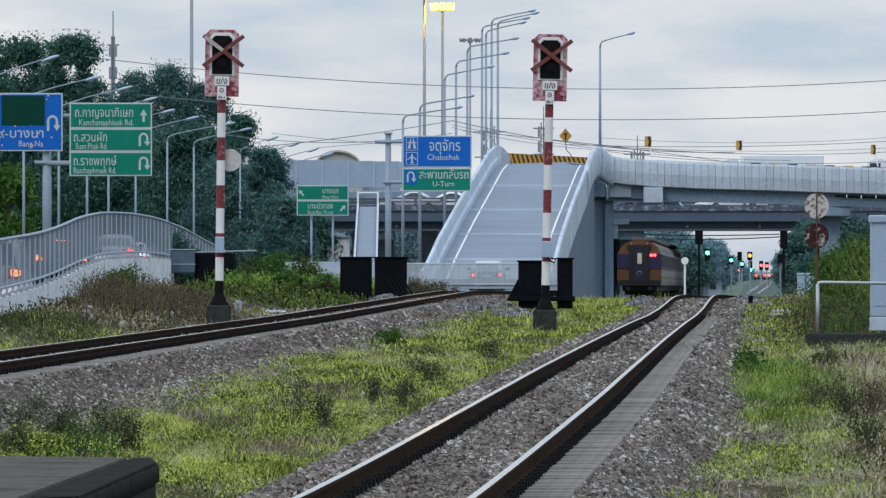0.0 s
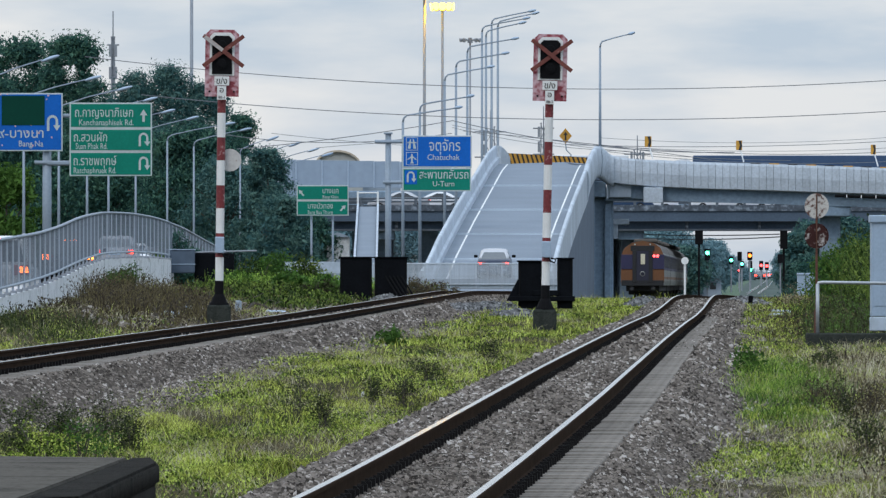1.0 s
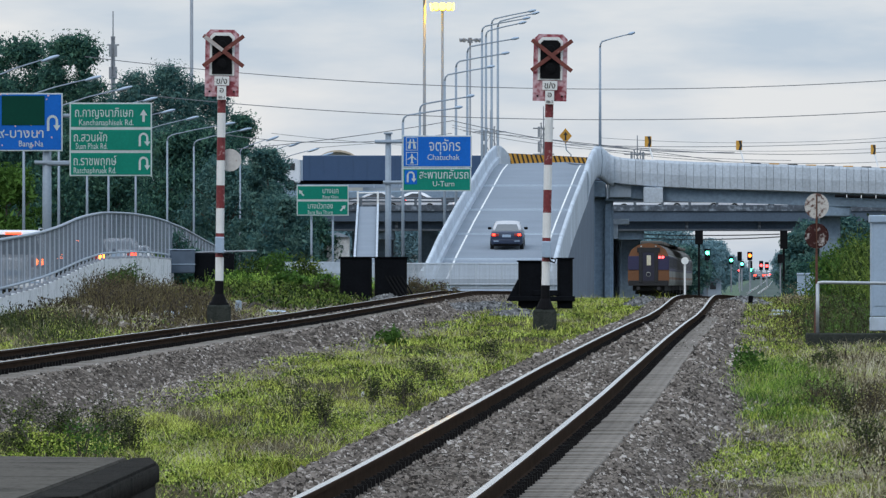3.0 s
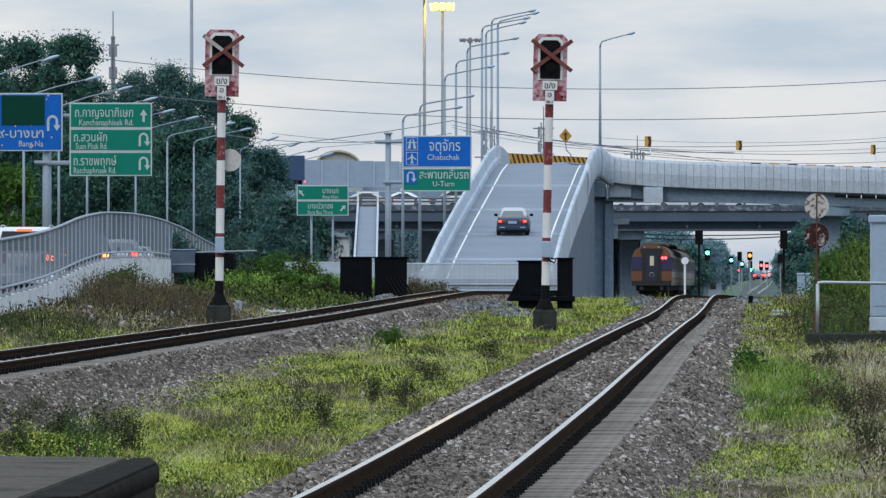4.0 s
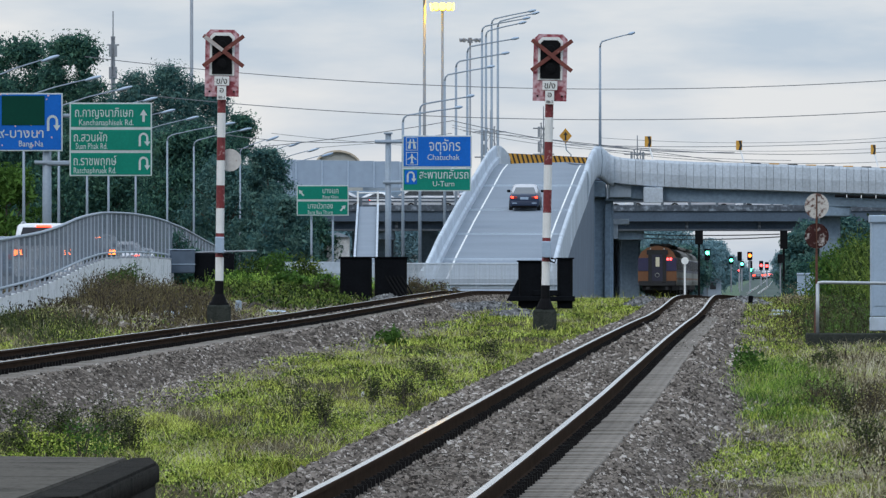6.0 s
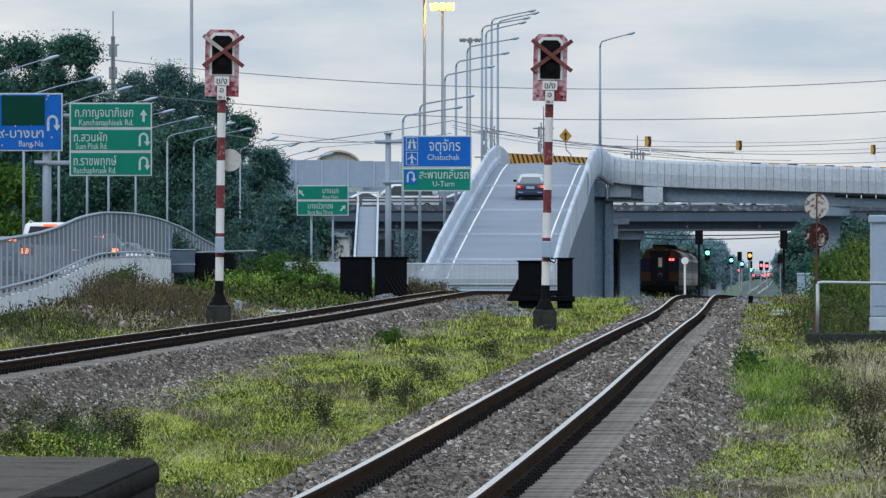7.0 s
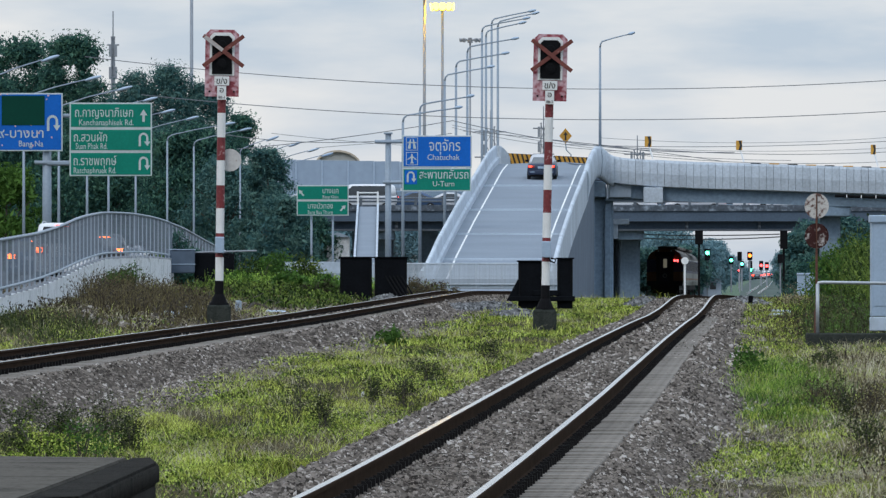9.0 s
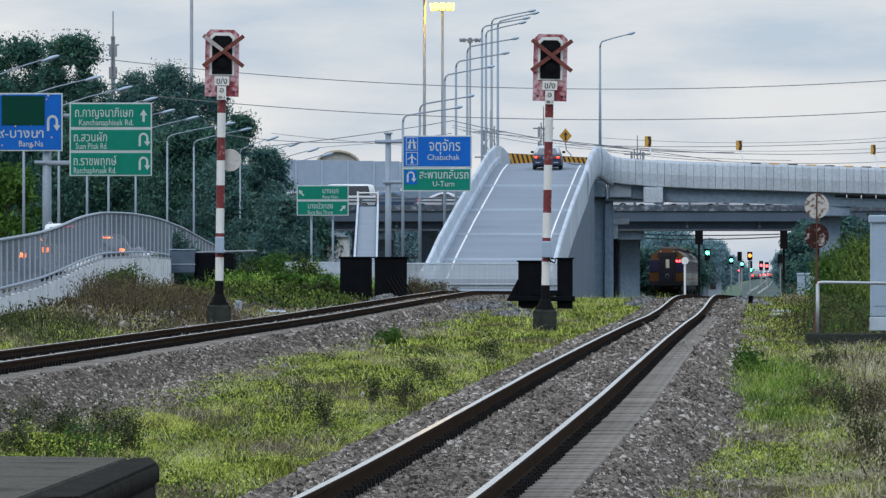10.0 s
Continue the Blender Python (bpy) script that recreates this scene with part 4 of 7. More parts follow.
# ---- level-crossing signals ----
def make_signal(at, plate, number, lean, disc, bare):
    s = thing("crossing_signal", at, "red and white striped crossing signal post with crossed boards", "railway signal", "crossing signals")
    s.matrix_basis = pose(*at, 0, lean, 0)
    bm = bmesh.new()
    box(bm, (0, 0, 0.1), (0.52, 0.5, 0.52), 0.05)
    part("concrete_foot", bm, MOSSCON, s, "mossy concrete foot")
    bm = bmesh.new()
    tube(bm, (0, 0, 0.36), (0, 0, 0.41), 0.23, 0.21, 20)
    tube(bm, (0, 0, 0.41), (0, 0, 0.6), 0.19, 0.105, 20)
    tube(bm, (0, 0, 0.6), (0, 0, 0.9), 0.1, 0.097, 20)
    part("base", bm, BLACK, s, "black flared cast base")
    bands = [(0.88, 1.42, 0), (1.42, 1.95, 1), (1.95, 2.5, 0), (2.5, 3.01, 1), (3.01, 3.56, 0), (3.56, 4.07, 1), (4.07, 4.61, 0), (4.61, 5.1, 1)]
    for a, b, r in bands:
        bm = bmesh.new()
        tube(bm, (0, 0, a), (0, 0, b), 0.092, 0.092, 40)
        part("pole_band", bm, RED if r else WHITE_WORN, s, "worn dark red band" if r else "worn white band")
    bm = bmesh.new()
    box(bm, (0.0, -0.16, 1.69), (0.2, 0.14, 0.36), 0.02)
    part("junction_box", bm, CABINET, s, "small grey junction box")
    bm = bmesh.new()
    pipe(bm, [(0.05, -0.16, 1.53), (0.1, -0.2, 1.43), (0.19, -0.18, 1.4), (0.21, -0.12, 1.48), (0.1, -0.1, 1.5)], 0.018)
    part("cable", bm, BLACK, s)
    # backboard with clipped corners
    w, z0, z1, c = 0.375, 4.97, 6.45, 0.11
    bm = bmesh.new()
    prism(bm, [(-w, z0), (w, z0), (w, z1 - c), (w - c, z1), (c - w, z1), (-w, z1 - c)], 0.04, pose(0, -0.14, 0))
    board = part("backboard", bm, RED_WORN, s, "worn red backboard with clipped corners")
    w, z0, z1, c = 0.275, 5.435, 6.385, 0.09
    bm = bmesh.new()
    prism(bm, [(-w, z0), (w, z0), (w, z1 - c), (w - c, z1), (c - w, z1), (-w, z1 - c)], 0.03, pose(0, -0.175, 0))
    part("white_border", bm, WHITE_WORN, board, "worn white border")
    w, z0, z1, c = 0.222, 5.465, 6.315, 0.07
    bm = bmesh.new()
    prism(bm, [(-w, z0), (w, z0), (w, z1 - c), (w - c, z1), (c - w, z1), (-w, z1 - c)], 0.03, pose(0, -0.2, 0))
    part("lamp_box", bm, BLACK, board, "black lamp housing")
    for zc in (6.12, 5.7):
        bm = bmesh.new()
        tube(bm, (0, -0.2, zc), (0, -0.24, zc), 0.115, 0.125, 18)
        part("lamp_hood", bm, BLACK, board, "unlit dark lens in a hood")
        bm = bmesh.new()
        tube(bm, (0, -0.24, zc), (0, -0.25, zc), 0.095, 0.08, 18)
        part("lens", bm, BLACK, board, "unlit dark lens")
    for a, y in ((37, -0.31), (-37, -0.285)):
        bm = bmesh.new()
        box(bm, (0.03, y, 5.975), (1.12, 0.02, 0.09), 0.004, Euler((0, radians(a), 0)).to_matrix())
        arm = part("cross_arm", bm, RUSTARM if a > 0 else RUSTARM2, s, "worn brown-red crossed board")
        if bare and a > 0:
            bm = bmesh.new()
            box(bm, (0.03 - 0.27 * math.cos(radians(a)), y - 0.012, 5.975 + 0.27 * math.sin(radians(a))), (0.5, 0.006, 0.082), 0.002, Euler((0, radians(a), 0)).to_matrix())
            part("bare_stretch", bm, BAREARM, arm, "greyish white stretch where the red has gone")
    bm = bmesh.new()
    box(bm, (0, -0.24, 5.975), (0.05, 0.12, 0.08))
    part("bracket", bm, BLACK, s)
    bm = bmesh.new()
    box(bm, (0, -0.2, 5.315), (0.33, 0.02, 0.2), 0.004)
    p1 = part("plate", bm, WHITE_WORN, s, "white plate with black letters")
    lettering("letters", "ข/ง", 0.2, (0, -0.214, 5.31), SIGNBLACK, p1, 0.24)
    bm = bmesh.new()
    box(bm, (0, -0.2, 5.05), (0.2, 0.02, 0.3), 0.004)
    p2 = part("plate", bm, WHITE_WORN, s, "white plate with a black letter")
    lettering("letters", plate, 0.17, (0, -0.214, 5.11), SIGNBLACK, p2, 0.09)
    lettering("letters", number, 0.085, (0, -0.214, 4.95), SIGNBLACK, p2, 0.14)
    for x, zc in ((-0.27, 5.08), (0.27, 5.08), (-0.3, 6.2), (0.3, 6.2)):
        bm = bmesh.new()
        tube(bm, (x, -0.15, zc), (x, -0.165, zc), 0.022, n=8)
        part("bolt", bm, BLACK, s)
    if disc:
        bm = bmesh.new()
        tube(bm, (0.2, 0.12, 3.57), (0.2, 0.15, 3.57), 0.25, 0.25, 24)
        part("disc", bm, PALEDISC, s, "round pale plate behind the post")
    return s


PALEDISC = mat("pale_weathered_disc", (0.5, 0.48, 0.46), 0.7, var=0.2, scale=3, fine=15, bump=0.05, tint=(0.2, 0.12, 0.09), tint_at=0.68)
BAREARM = mat("bleached_board", (0.42, 0.38, 0.36), 0.7, var=0.3, scale=4, fine=18, bump=0.05, tint=(0.2, 0.08, 0.06), tint_at=0.64)
RUSTARM = mat("worn_red_cross_arm", (0.15, 0.036, 0.026), 0.7, var=0.35, scale=3, fine=14, bump=0.05, tint=(0.4, 0.34, 0.32), tint_at=0.72)
RUSTARM2 = mat("flaking_cross_arm", (0.15, 0.036, 0.026), 0.7, var=0.35, scale=2.2, fine=12, bump=0.05, tint=(0.42, 0.36, 0.34), tint_at=0.6)
make_signal((-4.96, 225, 0.438), "อ", "88-1", 0.75, True, True)
make_signal((2.25, 225, 0.338), "อ", "88-3", 1.2, False, False)


# ---- rusty discs on a post, railing and cabinet east of the track ----
def make_disc_post():
    s = thing("disc_signal", (6.98, 190, 0.287), "rusting round marker discs on a thin rusty post", "railway sign")
    bm = bmesh.new()
    tube(bm, (0, 0, -0.2), (0, 0, 2.68), 0.026, 0.022)
    part("post", bm, RUST, s, "rusty thin post")
    for z, m, lb in ((2.44, RUSTY_WHITE, "white disc streaked with rust"), (1.88, RUSTY_RED, "dark red disc with flaked white paint")):
        bm = bmesh.new()
        for sx in (-1, 1):
            out = [(0.012 * sx, -0.235)] + [(sx * (0.012 + 0.215 * math.cos(radians(a))), 0.235 * math.sin(radians(a))) for a in range(-80, 81, 16)] + [(0.012 * sx, 0.235)]
            prism(bm, out, 0.012, pose(0, -0.03, z))
        d = part("disc", bm, m, s, lb)
        bm = bmesh.new()
        tube(bm, (0, -0.045, z - 0.24), (0, -0.045, z + 0.24), 0.014, n=6)
        part("rib", bm, RUST, d)
    bm = bmesh.new()
    tube(bm, (0, 0, -0.15), (0, 0, 0.5), 0.06, 0.045, 10)
    part("sleeve", bm, RUST, s)


make_disc_post()


def make_railing():
    r = thing("railing", (0, 186, 0), "galvanised pipe railing on a concrete edge", "railing")
    z0, z1 = 0.37, 1.29
    a, b = 6.85, 8.85
    bm = bmesh.new()
    pipe(bm, [(a, 0, z1 - 0.05), (a + 0.02, 0, z1), (a + 0.1, 0, z1 + 0.01), (b, -0.2, z1 - 0.02)], 0.03)
    part("top_rail", bm, GALV, r, smooth=True)
    for x in (a, a + 1.6):
        bm = bmesh.new()
        tube(bm, (x, 0, z0), (x, 0, z1 - 0.02), 0.034)
        part("post", bm, GALV, r, smooth=True)
    bm = bmesh.new()
    box(bm, ((a + b) / 2 - 0.05, 0.2, z0 - 0.17), (b - a + 0.3, 0.9, 0.34), 0.03)
    part("concrete_edge", bm, MOSSCON, r, "dark mossy concrete edge")


make_railing()


def make_cabinet():
    c = thing("equipment_cabinet", (8.39, 189.3, 0.408), "pale blue-grey steel equipment cabinet on a plinth", "cabinet")
    w, h = 0.86, 2.10
    bm = bmesh.new()
    box(bm, (0, 0, 0.12), (w + 0.02, 0.6, 0.26), 0.02)
    part("plinth", bm, CONCRETE, c, "concrete plinth")
    bm = bmesh.new()
    box(bm, (0, 0, h / 2 + 0.14), (w, 0.6, h - 0.24), 0.015)
    part("body", bm, CABINET, c)
    bm = bmesh.new()
    box(bm, (0, -0.02, h - 0.03), (w + 0.06, 0.7, 0.14), 0.02)
    part("lid", bm, CABINET, c, "overhanging steel lid")
    for x in (-0.2, 0.2):
        bm = bmesh.new()
        box(bm, (x, -0.305, h / 2 + 0.2), (0.38, 0.02, h - 0.5), 0.008)
        d = part("door", bm, CABINET, c)
        bm = bmesh.new()
        box(bm, (x * 0.2, -0.325, h / 2 + 0.2), (0.03, 0.03, 0.14), 0.008)
        part("handle", bm, BLACK, d)


make_cabinet()


# ---- black steel housings beside the curving track ----
def make_housing(at, plates, braces, low, label):
    h = thing("steel_housing", at, label, "barrier housing", "black steel housings")
    for x0, x1, top, dep in plates:
        bm = bmesh.new()
        box(bm, ((x0 + x1) / 2, 0, top / 2 - 0.1), (x1 - x0, dep, top + 0.2), 0.015)
        p = part("panel", bm, BLACKSTEEL, h)
        bm = bmesh.new()
        box(bm, ((x0 + x1) / 2, -0.02, top + 0.02), (x1 - x0 + 0.08, dep + 0.08, 0.04), 0.008)
        part("cap", bm, BLACKSTEEL, p)
        bm = bmesh.new()
        tube(bm, (x0 + 0.04, -dep / 2, 0), (x0 + 0.04, -dep / 2, top), 0.02, n=6)
        tube(bm, (x1 - 0.04, -dep / 2, 0), (x1 - 0.04, -dep / 2, top), 0.02, n=6)
        part("corner_strip", bm, BLACK, p)
    for x0, x1, z in braces:
        bm = bmesh.new()
        tube(bm, (x0, -0.5, z), (x1, -0.9, -0.05), 0.025, n=6)
        part("brace", bm, BLACK, h)
    for x0, x1, z, t in low:
        bm = bmesh.new()
        box(bm, ((x0 + x1) / 2, -0.25, z), (x1 - x0, 0.5, t), 0.02)
        part("sill", bm, BLACKSTEEL, h)


k = 308 / 18000
make_housing((-2.12, 308, 0.941), [(-58 * k, -2 * k, 64 * k, 0.8), (3 * k, 60 * k, 64 * k, 0.9)],
             [((22 + 7 * i) * k, (44 + 7 * i) * k, 0.55) for i in range(5)], [], "black steel housing in two boxes with slanting stays")
k = 268 / 18000
make_housing((2.67, 268, 0.809), [(-46 * k, -3 * k, 69 * k, 0.7), (23 * k, 50 * k, 74 * k, 0.7)],
             [], [(-62 * k, 54 * k, 4 * k, 9 * k), (-20 * k, 25 * k, 14 * k, 10 * k)], "black steel housing with two uprights on a low sill")


bm = bmesh.new()
prism(bm, [(-67 * k, 0), (-44 * k, 0), (-44 * k, 38 * k), (-47 * k, 38 * k)], 0.6, pose(0, -0.3, 0))
part("slanted_foot", bm, BLACKSTEEL, bpy.data.objects["steel_housing.001"])


# ---- small marker, far signals and the dark signal heads ----
def make_round_marker():
    s = thing("round_marker", (7.61, 320, 0.767), "pale round plate on a white post", "railway sign")
    bm = bmesh.new()
    tube(bm, (0, 0, -0.2), (0, 0, 1.17), 0.035)
    part("post", bm, WHITE, s)
    bm = bmesh.new()
    tube(bm, (0, -0.05, 1.21), (0, -0.07, 1.21), 0.117, 0.117, 20)
    part("disc", bm, WHITE, s, "faded white disc")


make_round_marker()


def make_rail_signal(x, d, base, top, hw, hh, label, lamp=None, lit=0.25, material=None, pole=2.6):
    """A railway or road light: pole, black head, hood, and one lit lens where it is on. Sizes in metres."""
    z0, z1 = base, top
    s = thing("light_signal", (x, d, z0), label, "signal")
    bm = bmesh.new()
    tube(bm, (0, 0, -0.3), (0, 0, z1 - z0 - hh * 0.5), pole * d / 36000, n=8)
    part("post", bm, material or BLACK, s)
    bm = bmesh.new()
    box(bm, (0, -0.1, z1 - z0 - hh / 2), (hw, 0.25, hh), 0.03)
    part("head", bm, BLACK, s, "black signal head")
    if lamp:
        bm = bmesh.new()
        r = hw * 0.36
        tube(bm, (0, -0.24, z1 - z0 - hh * lit), (0, -0.27, z1 - z0 - hh * lit), r, r * 0.8, 14)
        part("lens", bm, lamp, s, "lit lens")


for a, d, b, t, w, h in ((1237, 420, 530, 408, 14, 25), (1387, 430, 530, 408, 13, 33)):
    k = d / 18000
    make_rail_signal((a - 784) * k, d, 1.3 + (500 - b) * k, 1.3 + (500 - t) * k, w * k, h * k, "dark signal head seen from behind on a post", pole=4)
for a, d, b, t, w, h, lm, li in ((1252, 900, 520, 441, 10, 20, GREENSIG, 0.35), (1294, 1000, 512, 454, 8, 14, GREENSIG, 0.5), (1309, 980, 512, 446, 8, 16, None, 0.5),
                                 (1313, 1050, 510, 462, 7, 12, GREENSIG, 0.45), (1327, 960, 512, 446, 9, 15, AMBERSIG, 0.45), (1328, 1100, 512, 462, 7, 20, GREENSIG, 0.8),
                                 (1308, 1150, 506, 474, 6, 9, REDSIG, 0.5), (1347, 1200, 505, 462, 7, 16, REDSIG, 0.5), (1357, 1220, 505, 464, 7, 14, REDSIG, 0.5), (1381, 560, 512, 450, 10, 16, None, 0.5)):
    k = d / 18000
    make_rail_signal((a - 784) * k, d, 1.3 + (500 - b) * k, 1.3 + (500 - t) * k, w * k, h * k, "distant light signal on a slim post", lm, li, DARKPOLE)


# ---- road signs ----
def uturn_mark(bm, x, z, s, m):
    pts = [(-0.3 * s, -0.5 * s), (-0.3 * s, 0.2 * s)] + [(0.3 * s * -math.cos(a), 0.2 * s + 0.3 * s * math.sin(a)) for a in [math.pi * i / 8 for i in range(1, 8)]] + [(0.3 * s, 0.2 * s), (0.3 * s, -0.15 * s)]
    w = 0.085 * s
    for (ax, az), (bx, bz) in zip(pts, pts[1:]):
        dx, dz = bx - ax, bz - az
        ln = math.hypot(dx, dz)
        nx, nz = -dz / ln * w, dx / ln * w
        prism(bm, [(ax + nx, az + nz), (bx + nx * 1.05, bz + nz * 1.05), (bx - nx * 1.05, bz - nz * 1.05), (ax - nx, az - nz)], 0.01, Matrix.Translation((x, 0, z)))
    prism(bm, [(0.3 * s, -0.5 * s), (0.55 * s, -0.12 * s), (0.05 * s, -0.12 * s)], 0.01, Matrix.Translation((x, 0, z)))


def up_mark(bm, x, z, s, turn=0):
    m = Matrix.Translation((x, 0, z)) @ pose(0, 0, 0, 0, turn, 0)
    prism(bm, [(-0.1 * s, -0.5 * s), (0.1 * s, -0.5 * s), (0.1 * s, 0.05 * s), (-0.1 * s, 0.05 * s)], 0.01, m)
    prism(bm, [(-0.3 * s, 0.02 * s), (0.3 * s, 0.02 * s), (0, 0.5 * s)], 0.01, m)


def sign_panel(parent, x0, x1, z0, z1, face, y=0.0):
    """A sheet with a white border and rounded corners, its face at y."""
    bm = bmesh.new()
    box(bm, ((x0 + x1) / 2, y + 0.03, (z0 + z1) / 2), (x1 - x0, 0.06, z1 - z0), 0.02)
    p = part("panel", bm, SIGNWHITE, parent, "white-bordered sign panel")
    bm = bmesh.new()
    box(bm, ((x0 + x1) / 2, y - 0.006, (z0 + z1) / 2), (x1 - x0 - 0.14, 0.012, z1 - z0 - 0.14), 0.004)
    part("face", bm, face, p)
    return p


def marks(parent, items, y=-0.026):
    for kind, x, z, s in items:
        bm = bmesh.new()
        if kind == "uturn":
            uturn_mark(bm, x, z, s, None)
        else:
            up_mark(bm, x, z, s, {"up": 0, "upright": 42, "upleft": -40}[kind])
        ob = part("arrow", bm, SIGNWHITE, parent, "white arrow")
        ob.location.y = y


def sign_supports(parent, poles, z0, arms):
    for x, r, top in poles:
        bm = bmesh.new()
        tube(bm, (x, 0.45, z0), (x, 0.45, top), r, r * 0.92, 14)
        part("pole", bm, GREYPOLE, parent, smooth=True)
    for xa, xb, z in arms:
        bm = bmesh.new()
        tube(bm, (xa, 0.25, z), (xb, 0.25, z), 0.1, n=8)
        part("arm", bm, GREYPOLE, parent)


def green_direction_sign():
    d = 505
    k = d / 18000
    s = thing("direction_sign", ((196 - 784) * k, d, 0.5), "green and blue direction signs with white letters on one pole", "road sign", turn=1.5)
    z = lambda y: 1.3 + (500 - y) * k - 0.5
    rows = [(182, 227.5, "ถ.กาญจนาภิเษก", "Kanchanaphisek Rd.", "up", -12, 103, -8, 96), (227.5, 268.5, "ถ.สวนผัก", "Suan Phak Rd.", "uturn", -36, 59, -34, 56), (268.5, 312, "ถ.ราชพฤกษ์", "Ratchaphruek Rd.", "uturn", -28, 76, -28, 75)]
    for a, b, th, en, mk, c1, w1, c2, w2 in rows:
        p = sign_panel(s, -73 * k, 73 * k, z(b), z(a), SIGNGREEN)
        h = (b - a) * k
        lettering("letters", th, 0.62, (c1 * k, -0.02, z(a) - h * 0.4), SIGNWHITE, p, w1 * k)
        lettering("letters", en, 0.42, (c2 * k, -0.02, z(a) - h * 0.78), SIGNWHITE, p, w2 * k)
        marks(p, [(mk, 58 * k, z(a) - h * 0.5, 0.62)])
    sign_supports(s, [], -1.2, [(-113 * k, 70 * k, z(290)), (-113 * k, 70 * k, z(205))])
    return s


def blue_direction_sign(s):
    """The weathered blue panel on the same pole as the green rows."""
    k = 505 / 18000
    ox = -153 * k
    z = lambda y: 1.3 + (500 - y) * k - 0.5
    p = sign_panel(s, ox - 75 * k, ox + 68 * k, z(268), z(165), SIGNBLUE)
    p["label"] = "weathered blue panel with a green patch"
    sign_supports(s, [], -1.2, [(ox - 70 * k, ox + 66 * k, z(250)), (ox - 70 * k, ox + 66 * k, z(185)), (ox + 18 * k, ox + 82 * k, z(288))])
    bm = bmesh.new()
    tube(bm, (ox + 40 * k, 0.45, -1.0), (ox + 40 * k, 0.45, z(172)), 0.24, 0.22, 14)
    part("pole", bm, GREYPOLE, s, "thick grey pole", True)
    bm = bmesh.new()
    box(bm, (ox - 2 * k, -0.02, z(196)), (76 * k, 0.03, 52 * k), 0.004)
    part("patch", bm, DARKGREEN, p, "dark green covering patch")
    lettering("letters", "๙-บางนา", 0.66, (ox - 6 * k, -0.02, z(237)), SIGNWHITE, p, 80 * k)
    lettering("letters", "Bang Na", 0.42, (ox + 12 * k, -0.02, z(255)), SIGNWHITE, p, 43 * k)
    marks(p, [("uturn", ox + 50 * k, z(219), 0.72)])
    rng = random.Random(4)
    for i in range(16):
        bm = bmesh.new()
        prism(bm, [(rng.uniform(-0.06, 0), 0), (0.03, rng.uniform(-0.08, 0)), (rng.uniform(0.02, 0.1), 0.03), (0, 0.07)], 0.008, pose(ox + rng.uniform(-1.7, 1.6), -0.02, z(rng.choice((172, 225, 240, 260)) + rng.uniform(-5, 6))))
        part("worn_patch", bm, SIGNBACK, p)


def chatuchak_sign():
    d = 560
    k = d / 18000
    s = thing("direction_sign", ((773 - 784) * k, d, 0.3), "blue over green direction sign on an arm", "road sign")
    z = lambda y: 1.3 + (500 - y) * k - 0.3
    p = sign_panel(s, -61 * k, 62 * k, z(297), z(240), SIGNBLUE)
    lettering("letters", "จตุจักร", 0.85, (14 * k, -0.02, z(259)), SIGNWHITE, p, 55 * k)
    lettering("letters", "Chatuchak", 0.44, (12 * k, -0.02, z(279)), SIGNWHITE, p, 57 * k)
    for y0, nm in ((255, "road"), (281, "plane")):
        bm = bmesh.new()
        box(bm, (-44 * k, -0.016, z(y0)), (21 * k, 0.01, 23 * k), 0.003)
        f = part("icon_frame", bm, SIGNWHITE, p)
        bm = bmesh.new()
        box(bm, (-44 * k, -0.022, z(y0)), (19 * k, 0.01, 21 * k), 0.003)
        part("icon_field", bm, SIGNBLUE, f)
        bm = bmesh.new()
        if nm == "road":
            for sx in (-1, 1):
                prism(bm, [(sx * 0.05, 0.26), (sx * 0.1, 0.26), (sx * 0.24, -0.26), (sx * 0.08, -0.26)], 0.01)
            prism(bm, [(-0.25, 0.04), (0.25, 0.04), (0.25, 0.1), (-0.25, 0.1)], 0.01, pose(0, -0.004, 0))
        else:
            prism(bm, [(-0.04, -0.26), (0.04, -0.26), (0.05, 0.2), (0, 0.28), (-0.05, 0.2)], 0.01)
            prism(bm, [(-0.25, -0.06), (0, 0.1), (0.25, -0.06), (0.25, -0.01), (0, 0.2), (-0.25, -0.01)], 0.01, pose(0, -0.004, -0.03))
            prism(bm, [(-0.12, -0.26), (0.12, -0.26), (0, -0.14)], 0.01, pose(0, -0.008, 0))
        ob = part("icon", bm, SIGNWHITE, f)
        ob.location = (-44 * k, -0.042, z(y0))
    q = sign_panel(s, -61 * k, 61 * k, z(339), z(297.6), SIGNGREEN, 0.004)
    bm = bmesh.new()
    box(bm, (-46 * k, -0.016, z(314)), (22 * k, 0.01, 25 * k), 0.003)
    part("icon_field", bm, SIGNBLUE, q)
    marks(q, [("uturn", -46 * k, z(314), 0.56)], -0.036)
    lettering("letters", "สะพานกลับรถ", 0.66, (12.5 * k, -0.016, z(310)), SIGNWHITE, q, 87 * k)
    lettering("letters", "U-Turn", 0.42, (12 * k, -0.016, z(326)), SIGNWHITE, q, 38 * k)
    sign_supports(s, [(-86 * k, 0.18, z(237))], -0.8, [(-110 * k, -20 * k, z(251)), (-95 * k, -20 * k, z(323))])
    bm = bmesh.new()
    box(bm, (-86 * k, 0.45, z(236)), (0.5, 0.5, 0.1), 0.03)
    part("cap", bm, GREYPOLE, s)


